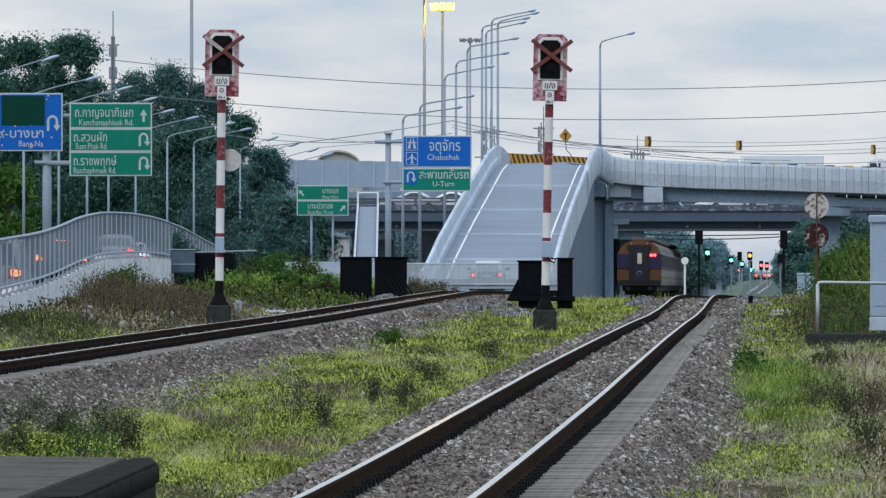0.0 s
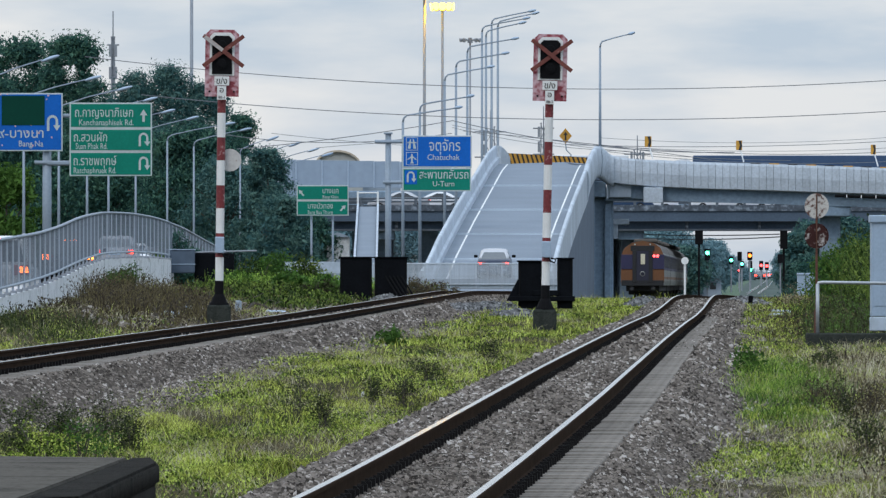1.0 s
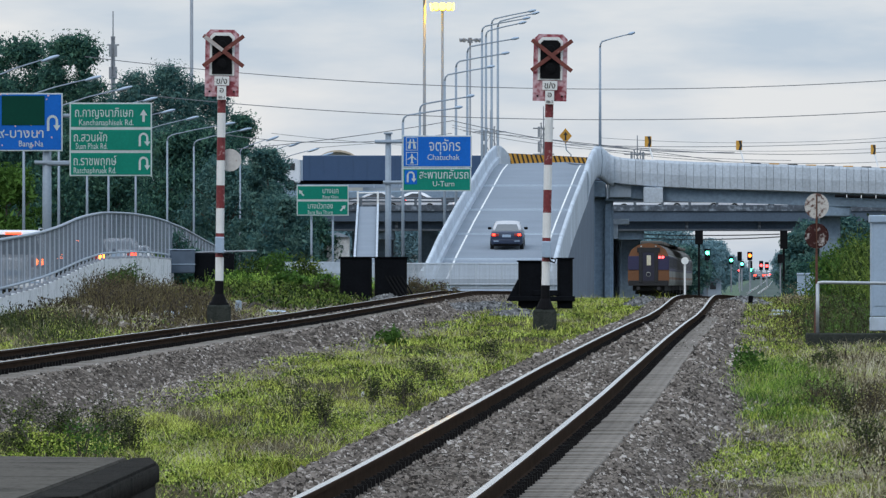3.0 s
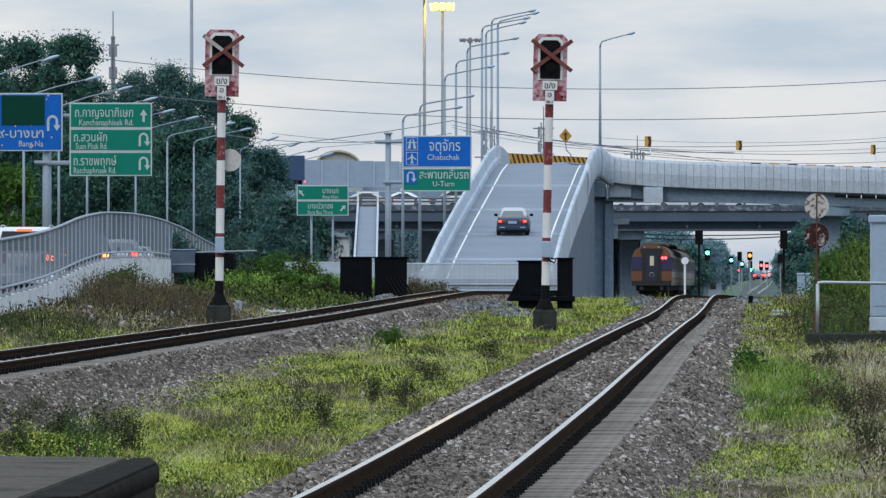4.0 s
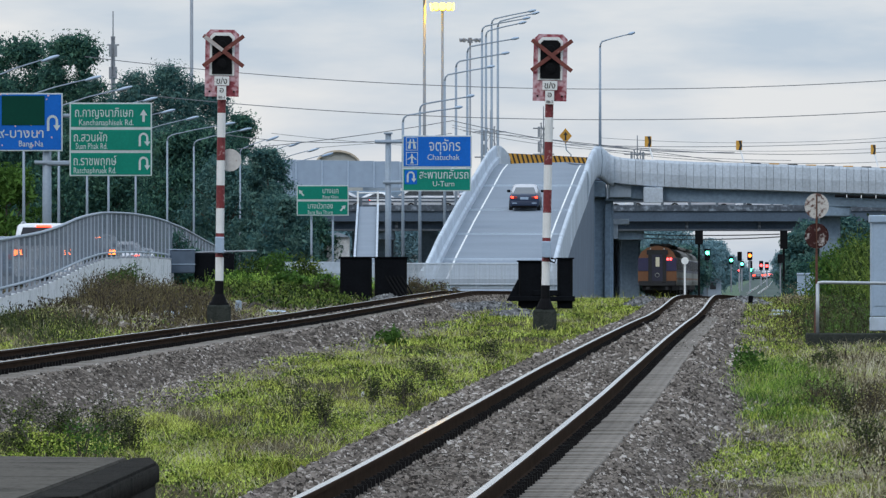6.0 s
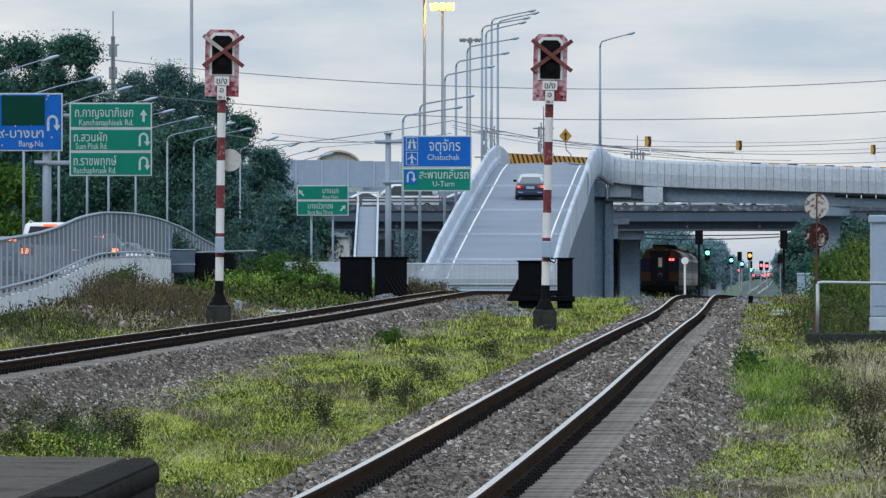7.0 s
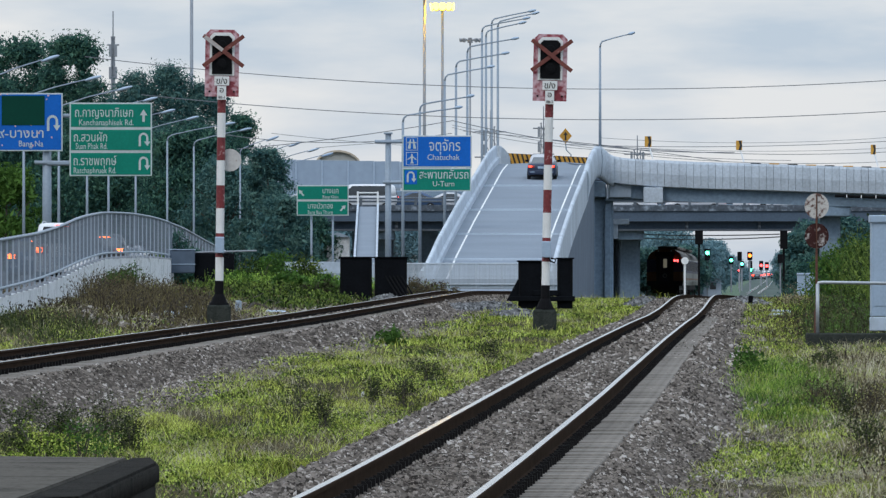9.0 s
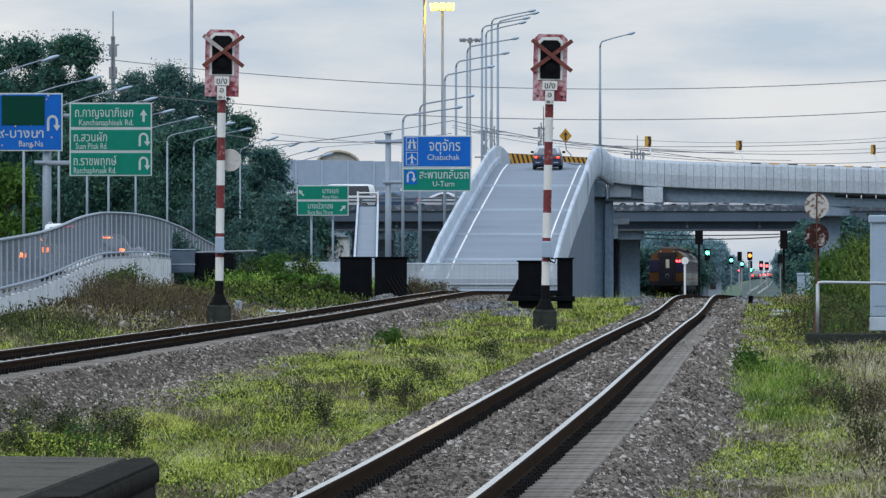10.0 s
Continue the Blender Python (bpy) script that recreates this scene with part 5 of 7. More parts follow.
def small_green_sign():
    d = 660
    k = d / 18000
    s = thing("direction_sign", ((571 - 784) * k, d, 0.3), "small green two-row direction sign with white letters", "road sign")
    z = lambda y: 1.3 + (500 - y) * k - 0.3
    for a, b, th, en, mk, mx in ((328, 355, "บางแค", "Bang Khae", "upleft", -38), (355, 382, "บางบัวทอง", "Bang Bua Thong", "upright", 36)):
        p = sign_panel(s, -46 * k, 46 * k, z(b), z(a), SIGNGREEN)
        h = (b - a) * k
        ox, ww = (14, 28) if mk == "upleft" else (-4, 44)
        lettering("letters", th, 0.5, (ox * k, -0.02, z(a) - h * 0.38), SIGNWHITE, p, ww * k)
        lettering("letters", en, 0.3, (ox * k, -0.02, z(a) - h * 0.78), SIGNWHITE, p, ww * k)
        marks(p, [(mk, mx * k, z(a) - h * 0.5, 0.5)])
    sign_supports(s, [(18 * k, 0.075, z(335)), (-20 * k, 0.075, z(335))], -0.8, [])


blue_direction_sign(green_direction_sign())
chatuchak_sign()
small_green_sign()


def chevron_sign(x, d, z, w, h, left, lean):
    s = thing("chevron_sign", (x, d, z), "black and amber chevron sign leaning on a post", "road sign", "chevron signs")
    bm = bmesh.new()
    box(bm, (0, 0, 0), (w, 0.04, h), 0.01)
    p = part("panel", bm, AMBER, s)
    bm = bmesh.new()
    o = [(-0.1, 0.5), (0.3, 0.5), (0.48, 0.0), (0.3, -0.5), (-0.1, -0.5), (0.12, 0.0)]
    prism(bm, [(a * w, b * h) for a, b in o], 0.01, pose(0, -0.034, 0))
    part("chevron", bm, SIGNBLACK, p)
    bm = bmesh.new()
    tube(bm, (0, 0.05, 0), (lean, 0.05, -h * 0.5 - 0.75), 0.04, n=6)
    part("post", bm, WHITE, s)


for a, b, w, h in ((1147, 251, 12, 19), (1308, 257.5, 11, 17), (1545.5, 265, 9, 17)):
    k = 636 / 18000
    chevron_sign((a - 784) * k, 636, 1.3 + (500 - b) * k, w * k, h * k, False, 0.3)


def warning_diamond():
    k = 640 / 18000
    s = thing("warning_sign", ((1005 - 784) * k, 652.1, 1.3 + (500 - 236) * k), "amber diamond warning sign on a bent post", "road sign")
    bm = bmesh.new()
    prism(bm, [(0, -14 * k), (11.5 * k, 0), (0, 14 * k), (-11.5 * k, 0)], 0.03)
    p = part("panel", bm, AMBER, s)
    bm = bmesh.new()
    prism(bm, [(-0.06, -0.26), (0.06, -0.26), (0.05, 0.05), (0.14, 0.05), (0, 0.28), (-0.14, 0.05), (-0.05, 0.05)], 0.01, pose(0, -0.014, 0))
    part("symbol", bm, SIGNBLACK, p)
    bm = bmesh.new()
    pipe(bm, [(0, 0.05, -0.4), (0.05, 0.05, -0.9), (0.35, 0.05, -1.2), (0.42, 0.05, -2.3)], 0.04)
    part("post", bm, GREYPOLE, s)


warning_diamond()


# ---- street lamps and masts ----
def street_lamp(x, d, base, top, arm, rise, label, head=0.9, r=0.09, material=None):
    """Pole, bent arm to the side and a flat cobra head at the arm's end."""
    material = material or GREYPOLE
    s = thing("street_lamp", (x, d, base), label, "street lamp", "street lamps")
    h = top - base
    bm = bmesh.new()
    tube(bm, (0, 0, -0.2), (0, 0, h - rise - 0.35), r, r * 0.65, 8)
    part("pole", bm, material, s, smooth=True)
    bm = bmesh.new()
    pts = [(0, 0, h - rise - 0.35), (arm * 0.02, 0, h - rise - 0.1), (arm * 0.08, 0, h - rise + 0.05), (arm * 0.5, 0, h - rise * 0.45), (arm, 0, h)]
    pipe(bm, pts, r * 0.65, r * 0.4, 6)
    part("arm", bm, material, s, smooth=True)
    bm = bmesh.new()
    bmesh.ops.create_uvsphere(bm, u_segments=12, v_segments=6, radius=0.5)
    bmesh.ops.transform(bm, matrix=Matrix.Translation((arm + head * 0.4, 0, h + 0.06)) @ pose(0, 0, 0, 0, -math.degrees(math.atan2(rise, arm)), 0) @ Matrix.Diagonal((head, 0.35, 0.2, 1)), verts=bm.verts[:])
    part("lamp_head", bm, CABINET, s, "pale grey cobra lamp head", True)


LAMPLABEL = "grey street lamp with a long arm and flat head"
# west side of the road: one row of equal lamps running off into the distance
for a, hy, px in ((75, 106, -20), (152, 141, 42), (208, 159, 104), (254, 178, 154), (287, 199, 192), (330, 211, 240), (395, 221, 296), (425, 231, 343), (472, 247, 425), (512, 257, 466), (545, 267, 492), (570, 275, 515)):
    d = 18000 * 10.7 / (500 - hy)
    k = d / 18000
    street_lamp((px - 784) * k, d, 0.6, 12.0, (a - px) * k, 0.9 if px < 280 else 0.75, LAMPLABEL, 0.95 if px < 400 else 1.1)
for a, hy, px, d, b in ((805, 192, 713, 600, 0.5), (826, 172, 743, 600, 0.5), (862, 120, 787, 640, 0.2), (888, 96, 807, 650, 0.2), (905, 70, 827, 655, 0.2), (918, 42, 860, 680, 0.2), (925, 34, 853, 690, 0.2), (941, 25, 881, 690, 0.2), (935, 21, 870, 700, 0.2)):
    k = d / 18000
    street_lamp((px - 784) * k, d, b, 1.3 + (500 - hy) * k, (a - px) * k, 14 * k, LAMPLABEL, 16 * k, 0.11)
k = 640 / 18000
street_lamp((1062 - 784) * k, 640, 8.6, 1.3 + (500 - 61) * k, (1112 - 1062) * k, 14 * k, LAMPLABEL, 14 * k, 0.1)


def high_mast(x, d, top, r, head, lit):
    s = thing("high_mast", (x, d, 0), "tall grey mast with a ring of flood lights" if head else "tall plain grey mast", "light mast")
    bm = bmesh.new()
    tube(bm, (0, 0, -0.5), (0, 0, top), r, r * 0.7, 12)
    part("mast", bm, DARKPOLE, s, smooth=True)
    if head:
        bm = bmesh.new()
        tube(bm, (0, 0, top - 0.25), (0, 0, top + 0.3), 0.3, 0.22, 12)
        part("collar", bm, DARKPOLE, s)
        n = 10
        bm = bmesh.new()
        ring = [(0.8 * math.cos(2 * math.pi * i / n), 0.8 * math.sin(2 * math.pi * i / n), top + 0.05) for i in range(n)]
        pipe(bm, ring + ring[:2], 0.06, n=6)
        for i in range(0, n, 2):
            tube(bm, (0, 0, top), ring[i], 0.04, n=5)
        part("lamp_ring", bm, DARKPOLE, s, "steel ring that carries the lamps")
        for i in range(n):
            a = 2 * math.pi * (i + 0.5) / n
            c, q = math.cos(a), math.sin(a)
            bm = bmesh.new()
            tube(bm, (0.7 * c, 0.7 * q, top + 0.1), (1.15 * c, 1.15 * q, top + 0.02), 0.16 if lit else 0.1, 0.42 if lit else 0.22, 14)
            f = part("flood_light", bm, DARKPOLE, s, "flood light with a flared hood")
            if lit:
                bm = bmesh.new()
                tube(bm, (1.152 * c, 1.152 * q, top + 0.02), (1.2 * c, 1.2 * q, top + 0.01), 0.39, 0.3, 14)
                part("lit_lens", bm, FLOOD, f, "glowing sodium lens", True)


for a, b, d, r, head, lit in ((783, 13, 1060, 0.18, True, True), (751, -9, 1060, 0.2, True, True), (832, 72, 1100, 0.13, True, False), (339, -40, 900, 0.2, False, False)):
    k = d / 18000
    high_mast((a - 784) * k, d, 1.3 + (500 - b) * k, r, head, lit)


def lattice_tower(x, d, base, top, w, label):
    s = thing("antenna_tower", (x, d, base), label, "tower")
    h = top - base
    bm = bmesh.new()
    for sx, sy in ((-1, -1), (1, -1), (1, 1), (-1, 1)):
        tube(bm, (sx * w, sy * w, 0), (sx * w * 0.6, sy * w * 0.6, h * 0.91), 0.09, n=5)
    part("legs", bm, DARKPOLE, s)
    bm = bmesh.new()
    n = 9
    for i in range(n):
        za, zb = h * 0.91 * i / n, h * 0.91 * (i + 1) / n
        for sx in (-1, 1):
            for sy in (-1, 1):
                tube(bm, (sx * w * 0.85, sy * w * 0.85, za), (-sx * w * 0.8, sy * w * 0.8, zb), 0.05, n=4)
    part("bracing", bm, DARKPOLE, s)
    bm = bmesh.new()
    tube(bm, (0, 0, h * 0.7), (0, 0, h), 0.15, 0.08, 6)
    part("mast", bm, DARKPOLE, s)
    for z in (0.45, 0.74, 0.88):
        bm = bmesh.new()
        tube(bm, (-w * 2.6, 0, h * z), (w * 2.6, 0, h * z), 0.1, n=6)
        part("crossarm", bm, DARKPOLE, s)
    for i, z in enumerate((0.78, 0.86)):
        for sx in (-1, 1):
            bm = bmesh.new()
            box(bm, (sx * w * 1.15, -0.2, h * z), (0.35, 0.25, 1.6), 0.05)
            part("antenna", bm, DARKPOLE, s)


for a, b, d, w in ((200, 20, 1300, 0.3), (868, 195, 1500, 0.9), (962, 188, 1500, 0.6), (1128, 240, 1500, 0.75)):
    k = d / 18000
    lattice_tower((a - 784) * k, d, 0, 1.3 + (500 - b) * k, w, "distant grey lattice antenna tower")


# ---- cables across the sky ----
def cable(d, pts, r):
    """A hanging cable through three or more places (x, z) at one distance, eased between them."""
    p = np.array(pts)
    c = np.polyfit(p[:, 0], p[:, 1], min(2, len(p) - 1))
    bm = bmesh.new()
    xs = np.linspace(p[0, 0], p[-1, 0], 24)
    pipe(bm, [(float(x), d, float(np.polyval(c, x))) for x in xs], r, n=5)
    tagged(obj("overhead_cable", bm, WIRE), "thin dark overhead cable", "cable", "overhead cables")


CABLES = [(500, 0.02, (150, 101), (420, 128), (1000, 158), (1640, 138)), (500, 0.02, (250, 168), (700, 203), (1050, 212), (1640, 193)),
          (640, 0.026, (420, 264), (620, 242), (800, 214)), (640, 0.026, (800, 213), (920, 240), (1100, 262), (1300, 270)),
          (640, 0.02, (1000, 256), (1250, 260), (1640, 246)), (640, 0.02, (1000, 250), (1300, 272), (1640, 265)),
          (640, 0.02, (820, 232), (1000, 250), (1280, 286)), (640, 0.022, (380, 236), (700, 248), (800, 236)), (640, 0.018, (1040, 264), (1300, 287), (1640, 282)),
          (640, 0.016, (800, 222), (940, 246), (1180, 276), (1400, 284)), (640, 0.016, (800, 226), (960, 256), (1120, 268)), (640, 0.016, (480, 236), (640, 252), (800, 262)),
          (640, 0.016, (560, 262), (690, 252), (830, 246)), (640, 0.014, (1060, 244), (1300, 253), (1640, 238)), (640, 0.014, (1060, 258), (1350, 268), (1640, 258)),
          (745, 0.04, (1100, 414), (1250, 417), (1420, 413)), (745, 0.04, (1100, 420), (1250, 424), (1400, 418))]
for d, r, *pts in CABLES:
    k = d / 18000
    cable(d, [((a - 784) * k, 1.3 + (500 - b) * k) for a, b in pts], r)


# ---- heaps, branches and bits beside the tracks ----
def gravel_heap(x, d, w, dep, h, seed, label):
    rng = np.random.default_rng(seed)
    n = int(w * dep * 95)
    a, r = rng.uniform(0, 6.28, n), np.sqrt(rng.random(n))
    xx, yy = x + r * np.cos(a) * w / 2, d + r * np.sin(a) * dep / 2
    z = ground_height(xx, yy) + h * (1 - r ** 1.5) * (0.8 + 0.2 * np.sin(xx * 3 + seed))
    z2 = z - 0.05
    v1, f1 = stones(rng, xx, yy, z, np.full(n, 0.05))
    v2, f2 = stones(rng, xx, yy, z2, np.full(n, 0.085))
    raw("gravel_heap", np.concatenate([v1, v2]), np.concatenate([f1, f2 + len(v1)]), GRAVEL, label, "gravel")


gravel_heap(-1.57, 300, 1.9, 5, 0.35, 1, "small heap of grey gravel beside the black housing")
gravel_heap(1.04, 285, 2.6, 12, 0.3, 2, "low heap of grey gravel beside the rails")
gravel_heap(2.13, 262, 2.0, 10, 0.2, 3, "low heap of grey gravel beside the black housing")
gravel_heap(6.02, 296, 1.6, 8, 0.35, 4, "heap of grey gravel at the crest of the track")
gravel_heap(8.94, 306, 2.0, 14, 0.25, 5, "heap of grey gravel at the crest of the track")


def rubble_strip(seed, d0, d1, lo, hi, per, size, material, label):
    """Broken stones and lumps of earth strewn along a strip beside the bank, in uneven patches."""
    rng = np.random.default_rng(seed)
    n = int((d1 - d0) * 6 * per)
    d = rng.uniform(d0, d1, n)
    x = lo(d) + (hi(d) - lo(d)) * rng.random(n)
    ok = rng.random(n) < 0.35 + 0.9 * np.sin(x * 2.1 + d * 0.4) * np.sin(d * 0.31 + seed) + 0.3 * np.sin(x * 5 + seed)
    x, d = x[ok], d[ok]
    v, f = stones(rng, x, d, ground_height(x, d) + size * 0.2, size * rng.uniform(0.5, 1.5, len(x)))
    raw("rubble_patch", v, f, material, label, "rubble")


rubble_strip(3, 214, 250, lambda d: -0.036 * d, lambda d: left_x(d) - 1.7, 30, 0.075, STONE, "broken stones and dry earth strewn beside the bank")
rubble_strip(4, 240, 285, lambda d: -0.024 * d, lambda d: left_x(d) - 2.0, 22, 0.08, STONE, "broken stones and dry earth strewn behind the signal")


def fallen_branch(x, d, l, seed, label):
    rng = random.Random(seed)
    z = float(ground_height(np.array([x]), np.array([float(d)]))[0]) + 0.1
    b = thing("fallen_branch", (x, d, z), label, "branch", "fallen branches")
    pts = [(l * (i / 6 - 0.5), rng.uniform(-0.3, 0.3), 0.12 * math.sin(i * 1.1 + seed) + rng.uniform(-0.04, 0.06)) for i in range(7)]
    bm = bmesh.new()
    pipe(bm, pts, 0.05, 0.02, 6)
    part("bough", bm, BARK, b)
    for i in range(5):
        p0 = pts[1 + i]
        bm = bmesh.new()
        pipe(bm, [p0, (p0[0] + rng.uniform(-0.1, 0.2), p0[1], p0[2] + 0.15), (p0[0] + rng.uniform(-0.1, 0.45), p0[1] + 0.2, p0[2] + rng.uniform(0.05, 0.35))], 0.018, 0.006, 5)
        part("twig", bm, BARK, b)


for i, (a, d, l) in enumerate(((200, 245, 1.3), (255, 240, 1.0), (300, 238, 0.9), (330, 250, 1.2), (450, 262, 1.3), (60, 240, 1.0), (230, 252, 1.6))):
    fallen_branch((a - 784) * d / 18000, d, l, i, "dead dark branch lying in the grass")


def rubble(x, d, s, seed, m, label, name="rubble_block", cat="rubble"):
    rng = random.Random(seed)
    z = float(ground_height(np.array([x]), np.array([float(d)]))[0])
    bm = bmesh.new()
    box(bm, (0, 0, 0), s, 0.03, Euler((rng.uniform(-0.08, 0.08), rng.uniform(-0.08, 0.08), rng.uniform(-0.6, 0.6))).to_matrix())
    for v in bm.verts:
        v.co += Vector((rng.uniform(-1, 1), rng.uniform(-1, 1), rng.uniform(-1, 1))) * min(s) * 0.12
    ob = tagged(obj(name, bm, m), label, cat, "rubble")
    ob.location = (x, d, z + s[2] * 0.35)


for i, (a, d, s, m, lb) in enumerate(((488, 262, (0.5, 0.4, 0.12), CONCRETE, "broken pale concrete piece in the grass"), (318, 245, (0.5, 0.4, 0.2), DARKCON, "grey concrete block in the weeds"), (300, 236, (0.35, 0.3, 0.16), CONCRETE, "grey concrete block in the weeds"),
                                      (422, 258, (0.16, 0.1, 0.36), BUILDGREY, "small blue-grey marker stone"), (568, 128, (0.06, 0.05, 0.04), WHITE, "scrap of white litter in the grass"), (642, 128, (0.04, 0.04, 0.07), WHITE, "scrap of white litter in the grass"),
                                      (1382, 270, (0.5, 0.3, 0.12), CONCRETE, "broken concrete slab beside the track"), (1375, 262, (0.4, 0.2, 0.1), CONCRETE, "broken concrete slab beside the track"), (1328, 300, (0.12, 0.12, 0.36), BLACKSTEEL, "short black post beside the track"), (1318, 301, (0.5, 0.12, 0.12), BLACKSTEEL, "short black beam beside the track"))):
    rubble((a - 784) * d / 18000, d, s, i, m, lb, "marker_post" if s[2] > 0.3 else "rubble_block", "post" if s[2] > 0.3 else "rubble")


# ---- the road far beyond the bridge, with its traffic ----
def far_road():
    bm = bmesh.new()
    line = [(31.56, 1000, -0.1), (38.00, 1200, 0.9), (54.02, 1700, 1.7), (82.91, 2600, 3.0)]
    sweep(bm, line, [(-2.5, 0), (3.2, 0), (3.2, -0.5), (-2.5, -0.5)])
    # road and bank share a dull green with the far haze put into it
    rd = tagged(obj("far_road", bm, mat("damp_far_road", (0.085, 0.11, 0.1), 0.95, spec=0.05, var=0.3, scale=0.05, fine=0.4)), "distant road rising beyond the bridge", "road", kind="structure")
    bm = bmesh.new()
    sweep(bm, [(x, y, z - 0.02) for x, y, z in line], [(-6, -0.5), (-2.5, 0), (3.2, 0), (14, -0.2), (14, -4), (-6, -4)])
    part("grass_bank", bm, mat("hazy_grass_bank", (0.1, 0.145, 0.1), 0.95, spec=0.05, var=0.5, scale=0.15, fine=1.2, bump=0.3), rd, "green grass bank, haze put into its colour")



far_road()


def far_rails():
    """The line goes on beyond the crest: two rails that shine as they curve away."""
    tr = thing("railway_track", (0, 0, 0), "shining rails of the line curving away beyond the bridge", "railway track", kind="structure")
    path = [(31.0, 1020, 0.2), (34.1, 1100, 0.6), (38.0, 1200, 1.0), (42.0, 1320, 1.2), (46.4, 1450, 1.4), (52.0, 1620, 1.7)]
    for side in (-0.535, 0.535):
        bm = bmesh.new()
        sweep(bm, [(x + side, y, z) for x, y, z in path], RAIL)
        part("rail", bm, RAILTOP, tr, "polished steel rail")


far_rails()


# ---- trees and plants ----
def leaf_cloud(rng, centres, radii, n, size, squash=0.8):
    """Leaf clumps: small bent quads spread over and inside a set of uneven lobes."""
    i = rng.choice(len(centres), n, p=radii ** 2 / np.sum(radii ** 2))
    v = np.clip(rng.normal(size=(n, 3)), -2.3, 2.3)
    p = centres[i] + v * radii[i][:, None] * 0.8 * np.array([1, 1, squash])
    a = rng.normal(size=(n, 3))
    a /= np.linalg.norm(a, axis=1)[:, None]
    b = np.cross(a, rng.normal(size=(n, 3)))
    b /= np.linalg.norm(b, axis=1)[:, None]
    s = size * rng.uniform(0.5, 1.4, n)[:, None]
    q = np.stack([p - a * s, p + b * s * 0.4 + a * s * 0.2, p + a * s, p - b * s * 0.4 + a * s * 0.2], 1)
    return q.reshape(-1, 3), np.arange(4 * n).reshape(-1, 4)


def make_tree(seed, x, d, base, h, w, material, label, n=2600, leaf=0.28, tall=0.75, core=2.0):
    rng = np.random.default_rng(seed)
    t = thing("tree", (x, d, base), label, "tree", "trees")
    bm = bmesh.new()
    lean = rng.uniform(-0.04, 0.04) * h
    pts = [(0, 0, -0.3), (lean * 0.3, 0, h * 0.25), (lean * 0.7, 0, h * 0.5), (lean, 0, h * 0.8)]
    pipe(bm, pts, 0.022 * h, 0.006 * h, 7)
    for i in range(7):
        a, z = rng.uniform(0, 6.28), h * rng.uniform(0.22, 0.6)
        l = w * rng.uniform(0.25, 0.42)
        tube(bm, (lean * z / h, 0, z), (lean + l * math.cos(a), l * math.sin(a), z + l * 0.8), 0.008 * h, 0.003 * h, 5)
    part("trunk", bm, BARK, t)
    m = 90
    zc = h * (1 - tall + tall * rng.random(m) ** 0.7)
    prof = np.sin(np.clip((zc / h - (1 - tall)) / tall, 0.03, 1) * math.pi * 0.8 + 0.35)
    r = w * 0.5 * np.clip(prof, 0.25, 1) * rng.random(m) ** 0.4
    ang = rng.uniform(0, 6.28, m)
    cen = np.stack([r * np.cos(ang) + lean * zc / h, r * np.sin(ang) * 0.7, zc], 1)
    rad = w * rng.uniform(0.05, 0.14, m)
    cen[:, 2] = np.minimum(cen[:, 2], h - rad * 0.8)
    v, f = leaf_cloud(rng, cen, rad, n, leaf)
    v2, f2 = leaf_cloud(rng, cen, rad * 0.66, int(n * 0.5), leaf * core)
    raw("crown", np.concatenate([v, v2]), np.concatenate([f, f2 + len(v)]), material, kind="", parent=t)
    return t


TREES = [(30, 72, 200, 810, 0, 9000), (112, 66, 150, 790, 0, 7000), (-30, 110, 180, 790, 0, 6000), (165, 140, 130, 910, 1, 5000), (225, 130, 140, 890, 1, 6000), (290, 118, 150, 890, 1, 6500), (345, 150, 140, 890, 1, 6000),
         (50, 190, 220, 740, 0, 8000), (150, 240, 200, 730, 0, 7000), (240, 225, 190, 790, 1, 6500), (325, 230, 190, 780, 0, 7500), (385, 225, 150, 790, 0, 6000), (432, 204, 110, 850, 0, 5000), (410, 280, 170, 770, 1, 6000),
         (470, 265, 110, 740, 1, 4500), (500, 350, 120, 700, 1, 4500), (555, 385, 90, 720, 0, 3500), (5, 300, 150, 600, 3, 4500), (285, 330, 170, 810, 0, 5000), (430, 335, 130, 780, 1, 4500), (200, 340, 200, 750, 0, 6000), (90, 350, 200, 750, 0, 5000)]
for i, (a, top, w, d, m, n) in enumerate(TREES):
    k = d / 18000
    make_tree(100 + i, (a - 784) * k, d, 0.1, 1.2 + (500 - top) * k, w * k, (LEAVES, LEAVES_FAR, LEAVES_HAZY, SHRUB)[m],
              ("dark green spreading tree beside the road", "feathery tree behind the road, haze put into its green", "tree with haze put into its leaf colour", "bright green tree beside the road")[m], int(n * (2.7 if top < 300 else 1.5)), 0.1 if m == 1 else 0.12, 0.9)
FARTREES = [(1262, 428, 70, 1100), (1230, 425, 90, 1000), (1190, 405, 110, 1100), (1150, 400, 110, 1150), (1110, 400, 100, 1120), (1065, 400, 100, 1120), (1210, 440, 90, 900), (1145, 445, 90, 880), (1285, 455, 60, 1400), (1305, 472, 60, 1700), (1330, 482, 60, 2200), (1360, 484, 60, 2400), (1412, 415, 70, 690), (1440, 395, 80, 700), (1388, 448, 45, 1300), (1480, 385, 120, 700), (1545, 395, 110, 700),
            (480, 400, 150, 1000), (560, 410, 120, 950), (620, 400, 120, 1000), (690, 395, 130, 1000), (760, 400, 120, 1000), (830, 400, 120, 1000)]
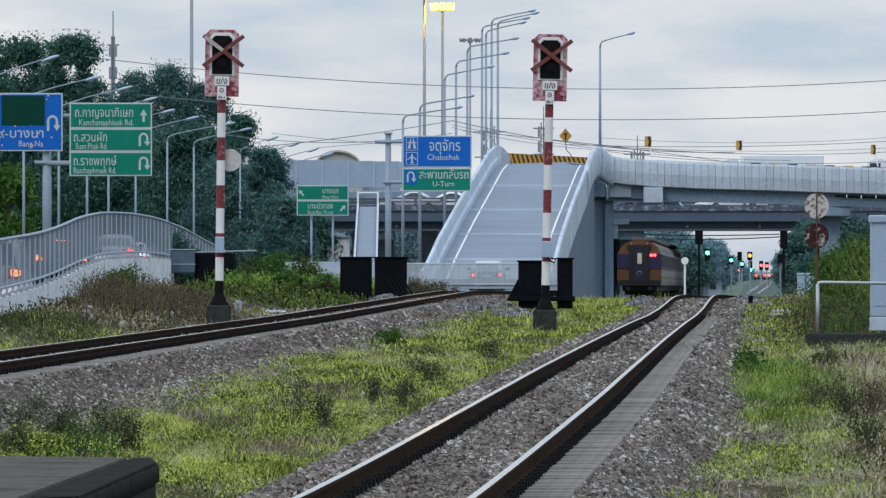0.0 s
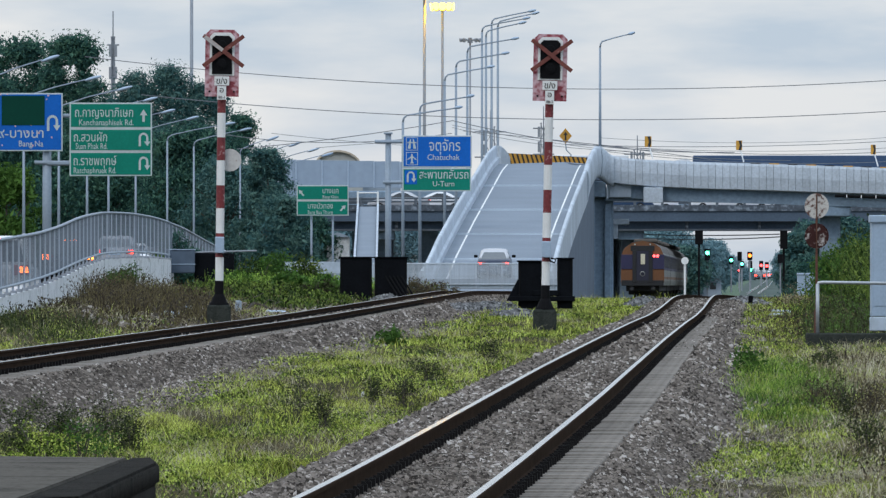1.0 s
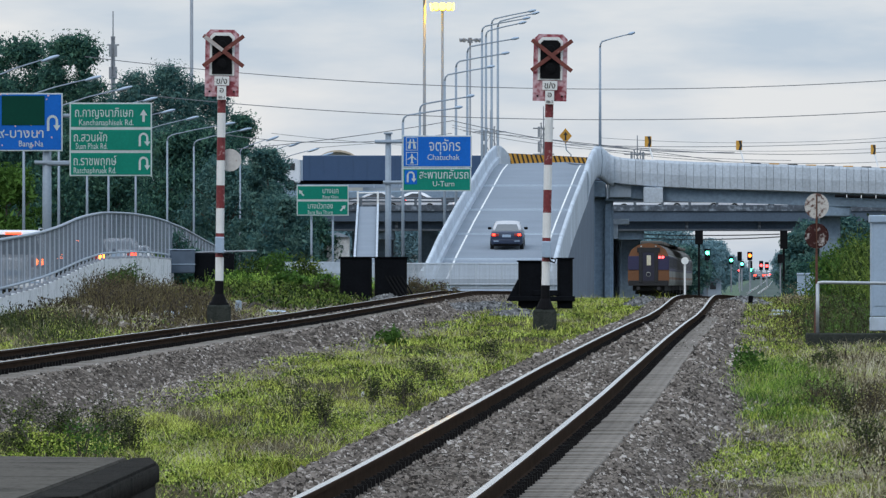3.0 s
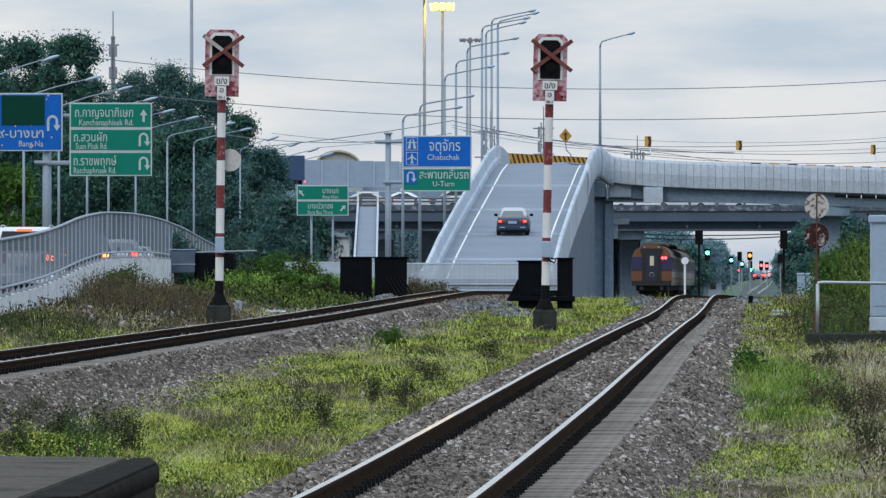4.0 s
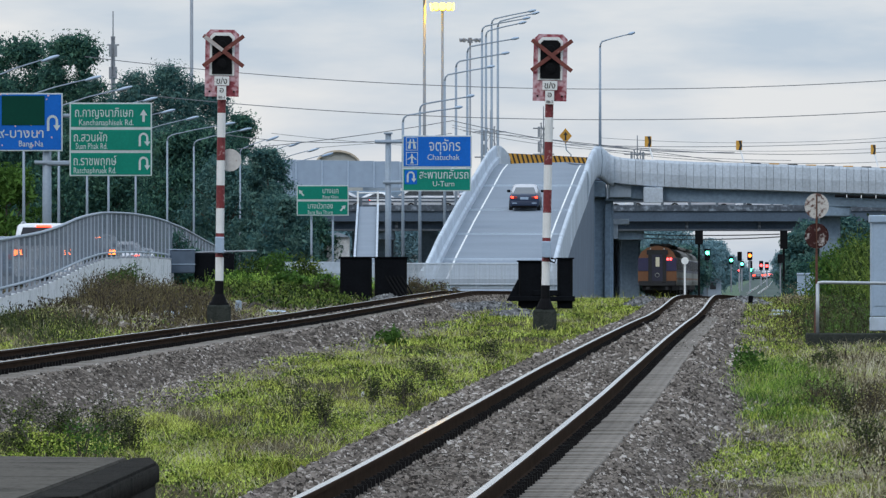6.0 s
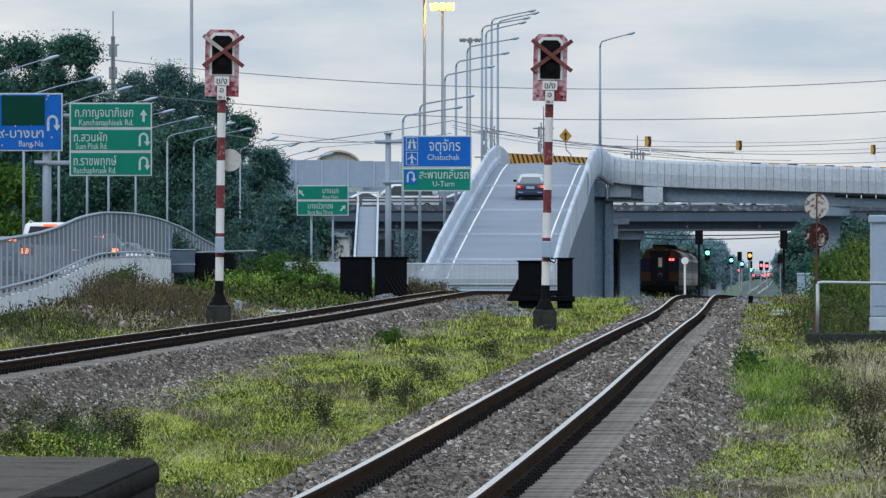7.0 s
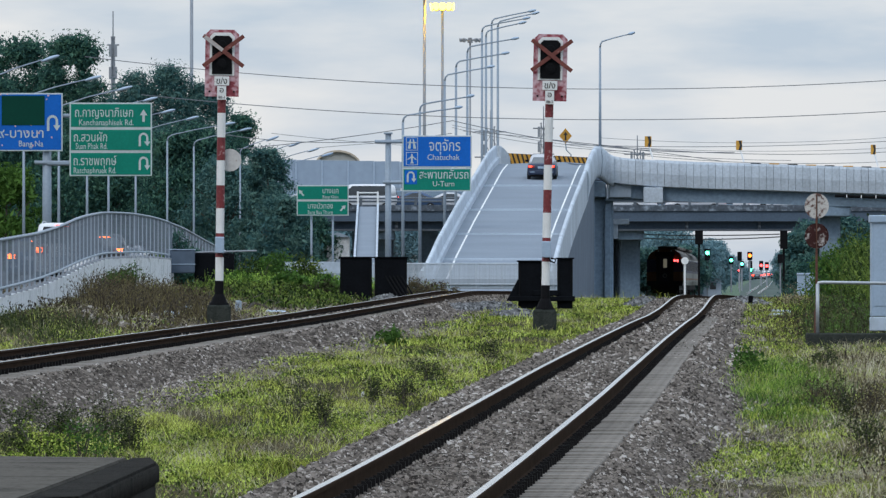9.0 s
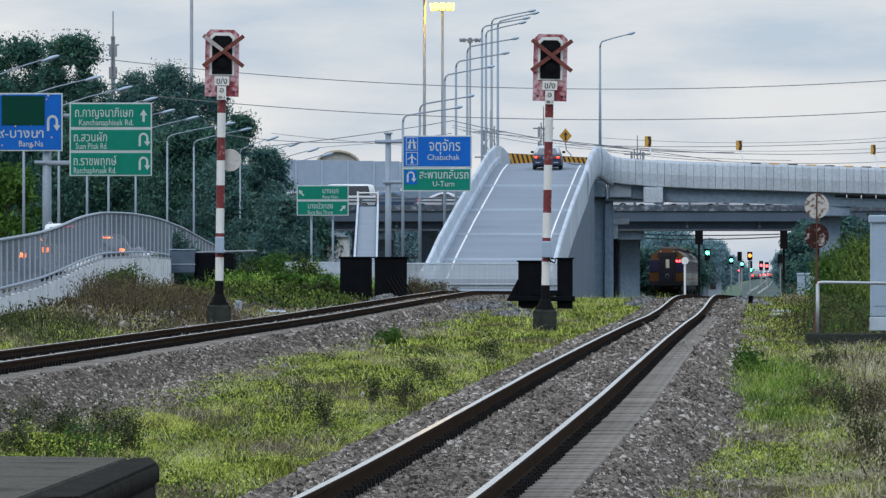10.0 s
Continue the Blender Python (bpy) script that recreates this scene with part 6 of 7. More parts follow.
for i, (a, top, w, d) in enumerate(FARTREES):
    k = d / 18000
    make_tree(200 + i, (a - 784) * k, d, 0, 1.3 + (500 - top) * k, w * k, LEAVES_HAZY if d > 900 else LEAVES_FAR, "distant tree beyond the bridge, haze put into its green", 6000, 0.17, 0.97, 1.5)


STRAW = leafy("bleached_straw", (0.22, 0.18, 0.11), (0.46, 0.4, 0.27), (0.72, 0.67, 0.5), along=0.12)
REED = leafy("reed_leaves", (0.016, 0.028, 0.01), (0.055, 0.095, 0.022), (0.18, 0.24, 0.05))
LUSH = leafy("lush_grass", (0.03, 0.06, 0.014), (0.11, 0.21, 0.035), (0.34, 0.5, 0.09), along=0.12)
TWIG = leafy("twiggy_weed_leaves", (0.02, 0.027, 0.014), (0.05, 0.066, 0.028), (0.12, 0.15, 0.045))


def make_shrub(seed, x, d, base, h, w, material, label, n=700, leaf=0.1):
    rng = np.random.default_rng(seed)
    t = thing("shrub", (x, d, base), label, "shrub", "shrubs")
    thin = material is TWIG
    bm = bmesh.new()
    m = 40 if thin else 34
    tips = []
    for i in range(26 if thin else 14):
        a, l, e = rng.uniform(0, 6.28), w * rng.uniform(0.1, 0.5), h * rng.uniform(0.3, 1.0)
        c, s = math.cos(a), math.sin(a)
        k = rng.uniform(-0.12, 0.12, 3) * w
        mid = (l * c * 0.35 + k[0], l * s * 0.35 + k[1], e * 0.6)
        tip = (l * c + k[2], l * s, e * rng.uniform(0.75, 1.0))
        pipe(bm, [(0.05 * c + rng.normal() * 0.1 * w, 0.05 * s, -0.05), mid, tip], 0.0035 if thin else 0.009 * h + 0.003, 0.002, 4)
        tips += [mid, tip]
    part("stem", bm, BARK, t)
    if thin:
        cen = np.array(tips)[rng.integers(0, len(tips), m)] + rng.normal(0, 0.05, (m, 3)) * w
        cen[:, 2] = np.maximum(cen[:, 2], 0.03)
        v, f = leaf_cloud(rng, cen, min(w, h) * rng.uniform(0.05, 0.16, m), int(n * 1.5), leaf * 0.62)
    else:
        ang, r = rng.uniform(0, 6.28, m), w * 0.46 * np.sqrt(rng.random(m))
        cen = np.stack([r * np.cos(ang), r * np.sin(ang), h * rng.uniform(0.12, 0.85, m) * (1 - 0.5 * (r / w / 0.5) ** 2)], 1)
        v, f = leaf_cloud(rng, cen, np.full(m, 1.0) * min(w, h) * rng.uniform(0.08, 0.2, m), n, leaf)
    raw("foliage", v, f, material, kind="", parent=t)


SHRUBS = [(488, 425, 480, 75, 430, SHRUB, 4500, 0.08), (450, 440, 500, 90, 420, REED, 4500, 0.08), (540, 450, 505, 80, 380, REED, 3600, 0.07), (330, 395, 480, 70, 520, LEAVES, 1500, 0.2), (365, 415, 490, 60, 480, LEAVES, 1200, 0.2),
          (420, 470, 510, 60, 340, SHRUB, 900, 0.1), (510, 470, 515, 60, 330, SHRUB, 900, 0.1), (580, 480, 520, 70, 330, SHRUB, 900, 0.1), (630, 500, 530, 70, 320, WEED, 900, 0.1), (560, 490, 530, 90, 310, WEED, 900, 0.1),
          (212, 460, 530, 46, 300, WEED, 900, 0.06), (236, 452, 535, 44, 305, SHRUB, 600, 0.05), (318, 372, 500, 70, 362.5, LEAVES, 5200, 0.06), (342, 392, 500, 54, 363, SHRUB, 3600, 0.06), (288, 400, 500, 34, 362, SHRUB, 1600, 0.06), (205, 478, 530, 60, 282, SHRUB, 1600, 0.05), (520, 640, 705, 90, 108, TWIG, 700, 0.022), (575, 648, 712, 80, 106, TWIG, 700, 0.022), (715, 630, 690, 80, 120, TWIG, 700, 0.024), (660, 640, 690, 60, 122, TWIG, 500, 0.024), (760, 610, 670, 90, 140, TWIG, 600, 0.028), (870, 580, 640, 80, 165, TWIG, 600, 0.03),
          (110, 728, 800, 170, 98, TWIG, 1700, 0.022), (30, 755, 815, 130, 92, TWIG, 1300, 0.022), (190, 742, 800, 110, 97, TWIG, 1100, 0.022), (70, 770, 820, 120, 88, HERB, 900, 0.02), (230, 765, 812, 80, 93, TWIG, 700, 0.022), (150, 775, 815, 110, 90, SHRUB, 1000, 0.018), (690, 588, 615, 50, 190, SHRUB, 500, 0.05), (1330, 620, 680, 60, 150, SHRUB, 500, 0.045), (1460, 610, 680, 50, 150, TWIG, 500, 0.03), (1540, 720, 860, 120, 90, TWIG, 800, 0.022), (1500, 690, 760, 80, 110, TWIG, 600, 0.025),
          (1500, 430, 560, 130, 330, SHRUB, 5000, 0.07), (1545, 400, 570, 110, 300, SHRUB, 5000, 0.07), (1440, 440, 540, 90, 420, LEAVES, 3000, 0.09), (1480, 420, 545, 90, 380, SHRUB, 4000, 0.08), (1410, 495, 530, 60, 420, DRYGRASS, 1500, 0.04), (772, 490, 515, 80, 335, BRUSH, 2600, 0.04), (735, 486, 512, 50, 340, BRUSH, 1800, 0.04), (1500, 645, 705, 110, 115, BRUSH, 1100, 0.018), (1545, 660, 720, 80, 110, BRUSH, 900, 0.018), (1440, 655, 690, 50, 118, BRUSH, 500, 0.018), (1405, 512, 560, 50, 300, DRYGRASS, 900, 0.03)]
for i, (a, top, b, w, d, m, n, lf) in enumerate(SHRUBS):
    k = d / 18000
    z = float(ground_height(np.array([(a - 784) * k]), np.array([float(d)]))[0])
    make_shrub(300 + i, (a - 784) * k, d, z - 0.05, max(0.5, 1.3 + (500 - top) * k - z), w * k, m,
               {SHRUB: "bright green leafy shrub in the grass", HERB: "low yellow-green creeper in the grass", LEAVES: "dark green leafy shrub by the wall", WEED: "dark low weeds in the grass", REED: "yellow-green leafy shrub in the grass", TWIG: "dark twiggy weed with tiny leaves", BRUSH: "dry brown brush along the wall", DRYGRASS: "dry tuft of yellow grass"}[m], n, lf)


# ---- grass ----
def blades(rng, x, y, z, h, w, lean, across=False):
    n = len(x)
    a, la = rng.uniform(0, 6.28, n), rng.uniform(0, 6.28, n)
    if across:
        la, a = rng.normal(0, 0.3, n) + math.pi * rng.integers(0, 2, n), rng.normal(math.pi / 2, 0.3, n)
    dx, dy = np.cos(a) * w / 2, np.sin(a) * w / 2
    lx, ly = np.cos(la) * lean * h, np.sin(la) * lean * h
    z0 = z - 0.02
    v = np.stack([np.stack([x - dx, y - dy, z0], -1), np.stack([x + dx, y + dy, z0], -1),
                  np.stack([x + dx * 0.7 + lx * 0.35, y + dy * 0.7 + ly * 0.35, z0 + h * 0.6], -1), np.stack([x - dx * 0.7 + lx * 0.35, y - dy * 0.7 + ly * 0.35, z0 + h * 0.6], -1),
                  np.stack([x + lx, y + ly, z0 + h * 0.97], -1)], 1)
    o = (np.arange(n) * 5)[:, None]
    return v.reshape(-1, 3), np.concatenate([o + np.array([[0, 1, 2]]), o + np.array([[0, 2, 3]]), o + np.array([[3, 2, 4]])], 0)


def herbs(rng, x, y, z, size):
    """Low broad leaves, each a bent diamond that rises from the ground."""
    n = len(x)
    a = rng.uniform(0, 6.28, n)
    l, h = size * rng.uniform(0.5, 1.4, n), size * rng.uniform(0.2, 1.5, n)
    c, s = np.cos(a), np.sin(a)
    w = l * 0.32
    v = np.stack([np.stack([x, y, z], -1), np.stack([x + c * l * 0.5 - s * w, y + s * l * 0.5 + c * w, z + h * 0.7], -1),
                  np.stack([x + c * l, y + s * l, z + h], -1), np.stack([x + c * l * 0.5 + s * w, y + s * l * 0.5 - c * w, z + h * 0.7], -1)], 1)
    return v.reshape(-1, 3), np.arange(4 * n).reshape(-1, 4)


def patch(x, d, s, seed):
    r = np.random.default_rng(seed).uniform(0, 6.28, 6)
    return (np.sin(x * s + r[0]) * np.sin(d * s * 0.13 + r[1]) + np.sin(x * s * 2.3 + d * s * 0.16 + r[2]) * 0.6 + np.sin(d * s * 0.27 - x * s * 1.5 + r[3]) * 0.6) / 2.2


def dryness(x, d):
    """0 beside the stones and west of the track, 1 in the withered strip along the east edge."""
    o = x - right_x(d)
    return np.clip((o - 2.3 - 0.5 * patch(x, d, 1.7, 31)) / 0.9, 0, 1) * (d < 200)


def straw_strip(x, d):
    return (np.abs(d - 80 - 1.5 * np.sin(x * 2)) < 2.2) & (x > right_x(d) + 1.5)


def grass_field(seed, spans, material, label, h, w, lean, where, name="grass", leafs=False, across=False):
    rng = np.random.default_rng(seed)
    vs, fs, k = [], [], 0
    for d0, d1, per in spans:
        n = int((d1 ** 2 - d0 ** 2) / 2 * 0.095 * per)
        d = np.sqrt(rng.uniform(d0 ** 2, d1 ** 2, n))
        x = rng.uniform(-0.0475, 0.0475, n) * d
        keep = where(x, d, rng.random(n))
        x, d = x[keep], d[keep]
        z = ground_height(x, d)
        big = np.clip(d / 130, 0.8, 2.2)
        if leafs:
            v, f = herbs(rng, x, d, z, h * big)
        else:
            tuft = np.clip(0.8 + 0.8 * patch(x, d, 3.3, seed), 0.35, 1.7)
            v, f = blades(rng, x, d, z, h * tuft * rng.uniform(0.4, 1.3, len(x)) * np.sqrt(big), w * big * rng.uniform(0.7, 1.3, len(x)), lean * rng.uniform(0.3, 1.4, len(x)), across)
        vs.append(v)
        fs.append(f + k)
        k += len(v)
    raw(name, np.concatenate(vs), np.concatenate(fs), material, label, "grass")


grass_field(11, [(64, 115, 420), (115, 175, 190), (175, 345, 60)], GRASS, "patchy yellow-green grass between the tracks", 0.078, 0.0066, 0.9,
            lambda x, d, r: ~on_ballast(x, d) & (r < (1 - 0.6 * (x < left_x(d) - 1.6)) * (0.6 + 0.8 * patch(x, d, 1.3, 1)) * (1 - 0.75 * dryness(x, d)) * (1 - 0.8 * straw_strip(x, d))))
grass_field(16, [(64, 115, 45), (115, 175, 20), (175, 345, 8)], GRASS, "taller tufts of grass between the tracks", 0.2, 0.008, 0.7,
            lambda x, d, r: ~on_ballast(x, d) & (r < (1 - 0.3 * (x < left_x(d) - 1.6)) * 1.3 * patch(x, d, 2.1, 4) * (1 - 0.8 * dryness(x, d)) * (1 - 0.9 * straw_strip(x, d))))
grass_field(12, [(64, 115, 110), (115, 175, 60), (175, 345, 16)], DRYGRASS, "dry straw-coloured grass stalks among the green", 0.13, 0.007, 1.5,
            lambda x, d, r: ~on_ballast(x, d) & (r < (0.22 + 0.7 * patch(x, d, 0.9, 2) + 0.8 * dryness(x, d) + 0.7 * (x < left_x(d))) * (1 - 0.6 * straw_strip(x, d))))
grass_field(13, [(64, 115, 110), (115, 180, 55), (180, 345, 18)], WEED, "dark low weeds in patches", 0.07, 0.012, 1.3,
            lambda x, d, r: ~on_ballast(x, d) & (r < (0.12 + 1.2 * patch(x, d, 0.8, 5) + 0.2 * (x < left_x(d))) * (1 - 0.9 * straw_strip(x, d))), "weed_patch")
grass_field(14, [(64, 115, 380), (115, 175, 150), (175, 345, 40)], HERB, "low broad-leaved green herbs among the grass", 0.032, 0, 0,
            lambda x, d, r: ~on_ballast(x, d) & (r < (0.45 + 1.1 * patch(x, d, 1.1, 9)) * (1 - 0.8 * dryness(x, d)) * (1 - 0.9 * straw_strip(x, d))), "herb_patch", True)
grass_field(17, [(64, 115, 12), (115, 200, 7)], HERB, "small green weeds growing among the stones", 0.07, 0, 0,
            lambda x, d, r: on_ballast(x, d) & (x > right_x(d) + 1.05) & (r < 1.8 * patch(x, d, 2.3, 19) - 0.35), "herb_patch", True)


def brush_field(seed, d0, d1, x0, x1, per, h, material, label, name, leaf=0.05):
    """A band of tall dead weeds: thin stems, each with a few small leaves along it."""
    rng = np.random.default_rng(seed)
    n = int((d1 - d0) * 10 * per)
    d = rng.uniform(d0, d1, n)
    t = rng.random(n)
    x = x0(d) + (x1(d) - x0(d)) * t + rng.normal(0, 0.3, n)
    ok = rng.random(n) < 0.6 + 0.5 * patch(x, d, 0.7, seed)
    x, d = x[ok], d[ok]
    z = ground_height(x, d)
    hh = h * rng.uniform(0.35, 1.15, len(x)) * (0.8 + 0.35 * patch(x, d, 0.5, seed + 1))
    v, f = blades(rng, x, d, z, hh, np.full(len(x), 0.022), 0.45 * rng.uniform(0.3, 1.4, len(x)))
    raw(name, v, f, material, label, "weeds")
    m = 7
    x2, d2, z2, h2 = (np.repeat(q, m) for q in (x, d, z, hh))
    k = rng.random(len(x2))
    v, f = herbs(rng, x2 + rng.normal(0, 0.12, len(x2)), d2, z2 + h2 * (0.15 + 0.85 * k), np.full(len(x2), leaf * 2))
    raw(name, v, f, material, label, "weeds")


brush_field(31, 228, 276, lambda d: -0.0352 * d, lambda d: -0.0215 * d, 6, 0.85, BRUSH, "tall dead brown weeds before the white wall", "brush_patch", 0.024)
brush_field(37, 186, 210, lambda d: -0.0445 * d, lambda d: -0.034 * d, 3.5, 0.5, TWIG, "low lacy weeds at the foot of the wall", "brush_patch", 0.018)
brush_field(32, 200, 320, lambda d: -0.046 * d, lambda d: left_x(d) - 1.8, 1.3, 0.3, BRUSH, "low brown weeds beside the bank", "brush_patch", 0.035)
brush_field(41, 222, 272, lambda d: -0.036 * d, lambda d: left_x(d) - 2, 2.2, 0.2, DRYGRASS, "withered straw-coloured weeds beside the bank", "brush_patch", 0.02)
brush_field(33, 330, 420, lambda d: -0.022 * d, lambda d: left_x(d) - 3.5, 5, 0.7, LUSH, "rank green weeds behind the bank", "weed_patch", 0.04)
brush_field(38, 270, 330, lambda d: -0.024 * d, lambda d: left_x(d) - 2, 3, 0.35, REED, "dark green weeds behind the bank", "weed_patch", 0.05)
brush_field(34, 215, 420, lambda d: np.maximum(right_x(d) + 4.6, 0.0365 * d), lambda d: 0.046 * d, 7, 2.1, REED, "tall green reeds beside the cabinet", "weed_patch", 0.045)
brush_field(39, 195, 260, lambda d: 0.037 * d, lambda d: 0.046 * d, 4, 0.8, WEED, "dark green reeds beside the cabinet", "weed_patch", 0.03)
brush_field(35, 200, 330, lambda d: right_x(d) + 2.0, lambda d: right_x(d) + 5.0, 0.6, 0.25, BRUSH, "low dry weeds beside the track", "brush_patch", 0.03)
brush_field(36, 66, 160, lambda d: right_x(d) + 3.3, lambda d: 0.046 * d + 0.3, 0.55, 0.26, BRUSH, "low dry weeds beside the track", "brush_patch", 0.014)
brush_field(43, 66, 160, lambda d: right_x(d) + 2.9, lambda d: 0.046 * d + 0.3, 1.0, 0.18, STRAW, "pale withered weeds beside the track", "brush_patch", 0.012)
brush_field(40, 205, 250, lambda d: 0.0375 * d, lambda d: 0.046 * d, 3.0, 0.5, BRUSH, "withered brown weeds at the foot of the reeds", "brush_patch", 0.03)
grass_field(15, [(77, 88, 330)], STRAW, "matted dead straw lying on the ground", 0.055, 0.016, 7.0,
            lambda x, d, r: (x > right_x(d) + 1.5) & (r < 1.2 - ((d - 81.5 - 1.5 * np.sin(x * 2)) / 2.6) ** 2 - 0.4 * np.abs(x - right_x(d) - 2.6) + 0.4 * patch(x, d, 2, 8)), "straw", across=True)
grass_field(20, [(66, 115, 20), (115, 165, 12)], STRAW, "bleached fallen stalks in the withered grass", 0.1, 0.006, 3.5,
            lambda x, d, r: (x > right_x(d) + 1.8) & (r < 0.25 + 0.9 * patch(x, d, 1.9, 23)), "straw")
grass_field(18, [(95, 165, 170)], LUSH, "lush green grass beside the stones", 0.17, 0.009, 0.9,
            lambda x, d, r: ~on_ballast(x, d) & (r < 1.05 - ((x - right_x(d) - 2.3) / 0.9) ** 2 - ((d - 132) / 30) ** 2 + 0.5 * patch(x, d, 1.5, 3)))
grass_field(21, [(64, 115, 60), (115, 175, 20)], STRAW, "thin bleached stalks among the green grass", 0.16, 0.005, 1.2,
            lambda x, d, r: ~on_ballast(x, d) & (r < 0.1 + 0.5 * patch(x, d, 1.6, 27)))


# ---- the board in the foreground ----
def make_board():
    b = thing("weathered_board", (0, 0, 0), "dark weathered plank top with a rounded worn edge", "table")
    z = 0.535

    def slab(name, outline, z0, z1, m, bev, label=""):
        bm = bmesh.new()
        lo, hi = [bm.verts.new((x, y, z0)) for x, y in outline], [bm.verts.new((x, y, z1)) for x, y in outline]
        n = len(outline)
        bm.faces.new(hi)
        bm.faces.new(lo[::-1])
        for i in range(n):
            bm.faces.new((lo[i], lo[(i + 1) % n], hi[(i + 1) % n], hi[i]))
        bmesh.ops.recalc_face_normals(bm, faces=bm.faces[:])
        bmesh.ops.bevel(bm, geom=bm.edges[:], offset=bev, segments=6, affect="EDGES")
        part(name, bm, m, b, label, name != "plank")
    slab("plank", [(-2.6, 34.5), (-1.51, 36), (-1.38, 44.4), (-2.6, 45.3)], z - 0.06, z, OLDWOOD, 0.006)
    slab("edge_plank", [(-1.50, 36), (-1.29, 36.5), (-1.21, 43.4), (-1.27, 44.6), (-1.37, 44.4)], z - 0.1, z - 0.002, OLDEDGE, 0.015, "rounded dark edge plank")
    slab("apron", [(-1.40, 36.8), (-1.31, 36.8), (-1.22, 43.2), (-1.32, 43.2)], -0.35, z - 0.09, OLDEDGE, 0.01, "dark side board")


OLDEDGE = mat("black_worn_edge", (0.03, 0.027, 0.022), 0.9, spec=0.04, var=0.8, scale=4, fine=35, bump=0.8, tint=(0.009, 0.008, 0.007), tint_at=0.5)
make_board()


# ---- cars ----
SHAPES = {
    # lower body by length: y, half width, sill, belt; cabin by height: z, rear, front, half width
    "sedan": ([(-0.07, 0.6, 0.44, 0.7), (-0.05, 0.74, 0.34, 0.84), (0.04, 0.83, 0.25, 0.93), (0.4, 0.87, 0.22, 0.98), (1.6, 0.88, 0.2, 0.97), (3.2, 0.88, 0.2, 0.94), (4.0, 0.84, 0.23, 0.8), (4.35, 0.75, 0.28, 0.66), (4.46, 0.6, 0.34, 0.54)],
              [(0.95, 0.5, 3.35, 0.8), (1.14, 0.86, 2.95, 0.74), (1.33, 1.2, 2.55, 0.67), (1.41, 1.42, 2.3, 0.59), (1.44, 1.65, 2.1, 0.42)]),
    "suv": ([(-0.05, 0.7, 0.52, 1.02), (0.0, 0.85, 0.42, 1.12), (0.15, 0.91, 0.36, 1.16), (2.0, 0.93, 0.34, 1.16), (3.6, 0.93, 0.34, 1.12), (4.5, 0.87, 0.38, 0.97), (4.75, 0.68, 0.46, 0.8)],
            [(1.12, 0.03, 3.85, 0.87), (1.45, 0.12, 3.45, 0.83), (1.79, 0.24, 3.1, 0.76), (1.84, 0.36, 2.95, 0.7), (1.86, 0.75, 2.6, 0.5)]),
    "van": ([(-0.05, 0.74, 0.4, 1.05), (0.0, 0.87, 0.34, 1.15), (0.15, 0.92, 0.3, 1.18), (3.6, 0.93, 0.3, 1.15), (4.6, 0.88, 0.33, 0.98), (4.85, 0.7, 0.42, 0.75)],
            [(1.12, 0.02, 4.55, 0.88), (1.5, 0.06, 4.05, 0.85), (1.85, 0.15, 3.65, 0.79), (1.95, 0.35, 3.45, 0.7), (1.98, 0.7, 3.1, 0.5)]),
}


def rings_to_skin(bm, rings):
    vs = [[bm.verts.new(p) for p in r] for r in rings]
    n = len(vs[0])
    for p, q in zip(vs, vs[1:]):
        for k in range(n):
            bm.faces.new((p[k], p[(k + 1) % n], q[(k + 1) % n], q[k]))
    bm.faces.new(vs[0])
    bm.faces.new(vs[-1][::-1])
    bmesh.ops.recalc_face_normals(bm, faces=bm.faces[:])
    return bm


def pane_strip(rows, back):
    """A bent pane through rows of left and right points, given thickness towards back."""
    bm = bmesh.new()
    fr = [[bm.verts.new(p) for p in r] for r in rows]
    bk = [[bm.verts.new(Vector(p) + Vector(back)) for p in r] for r in rows]
    for f, g, f2, g2 in zip(fr, bk, fr[1:], bk[1:]):
        for q in ((f[0], f[1], f2[1], f2[0]), (g[0], g2[0], g2[1], g[1]), (f[0], f2[0], g2[0], g[0]), (f[1], g[1], g2[1], f2[1])):
            bm.faces.new(q)
    bm.faces.new((fr[0][0], bk[0][0], bk[0][1], fr[0][1]))
    bm.faces.new((fr[-1][0], fr[-1][1], bk[-1][1], bk[-1][0]))
    bmesh.ops.recalc_face_normals(bm, faces=bm.faces[:])
    return bm


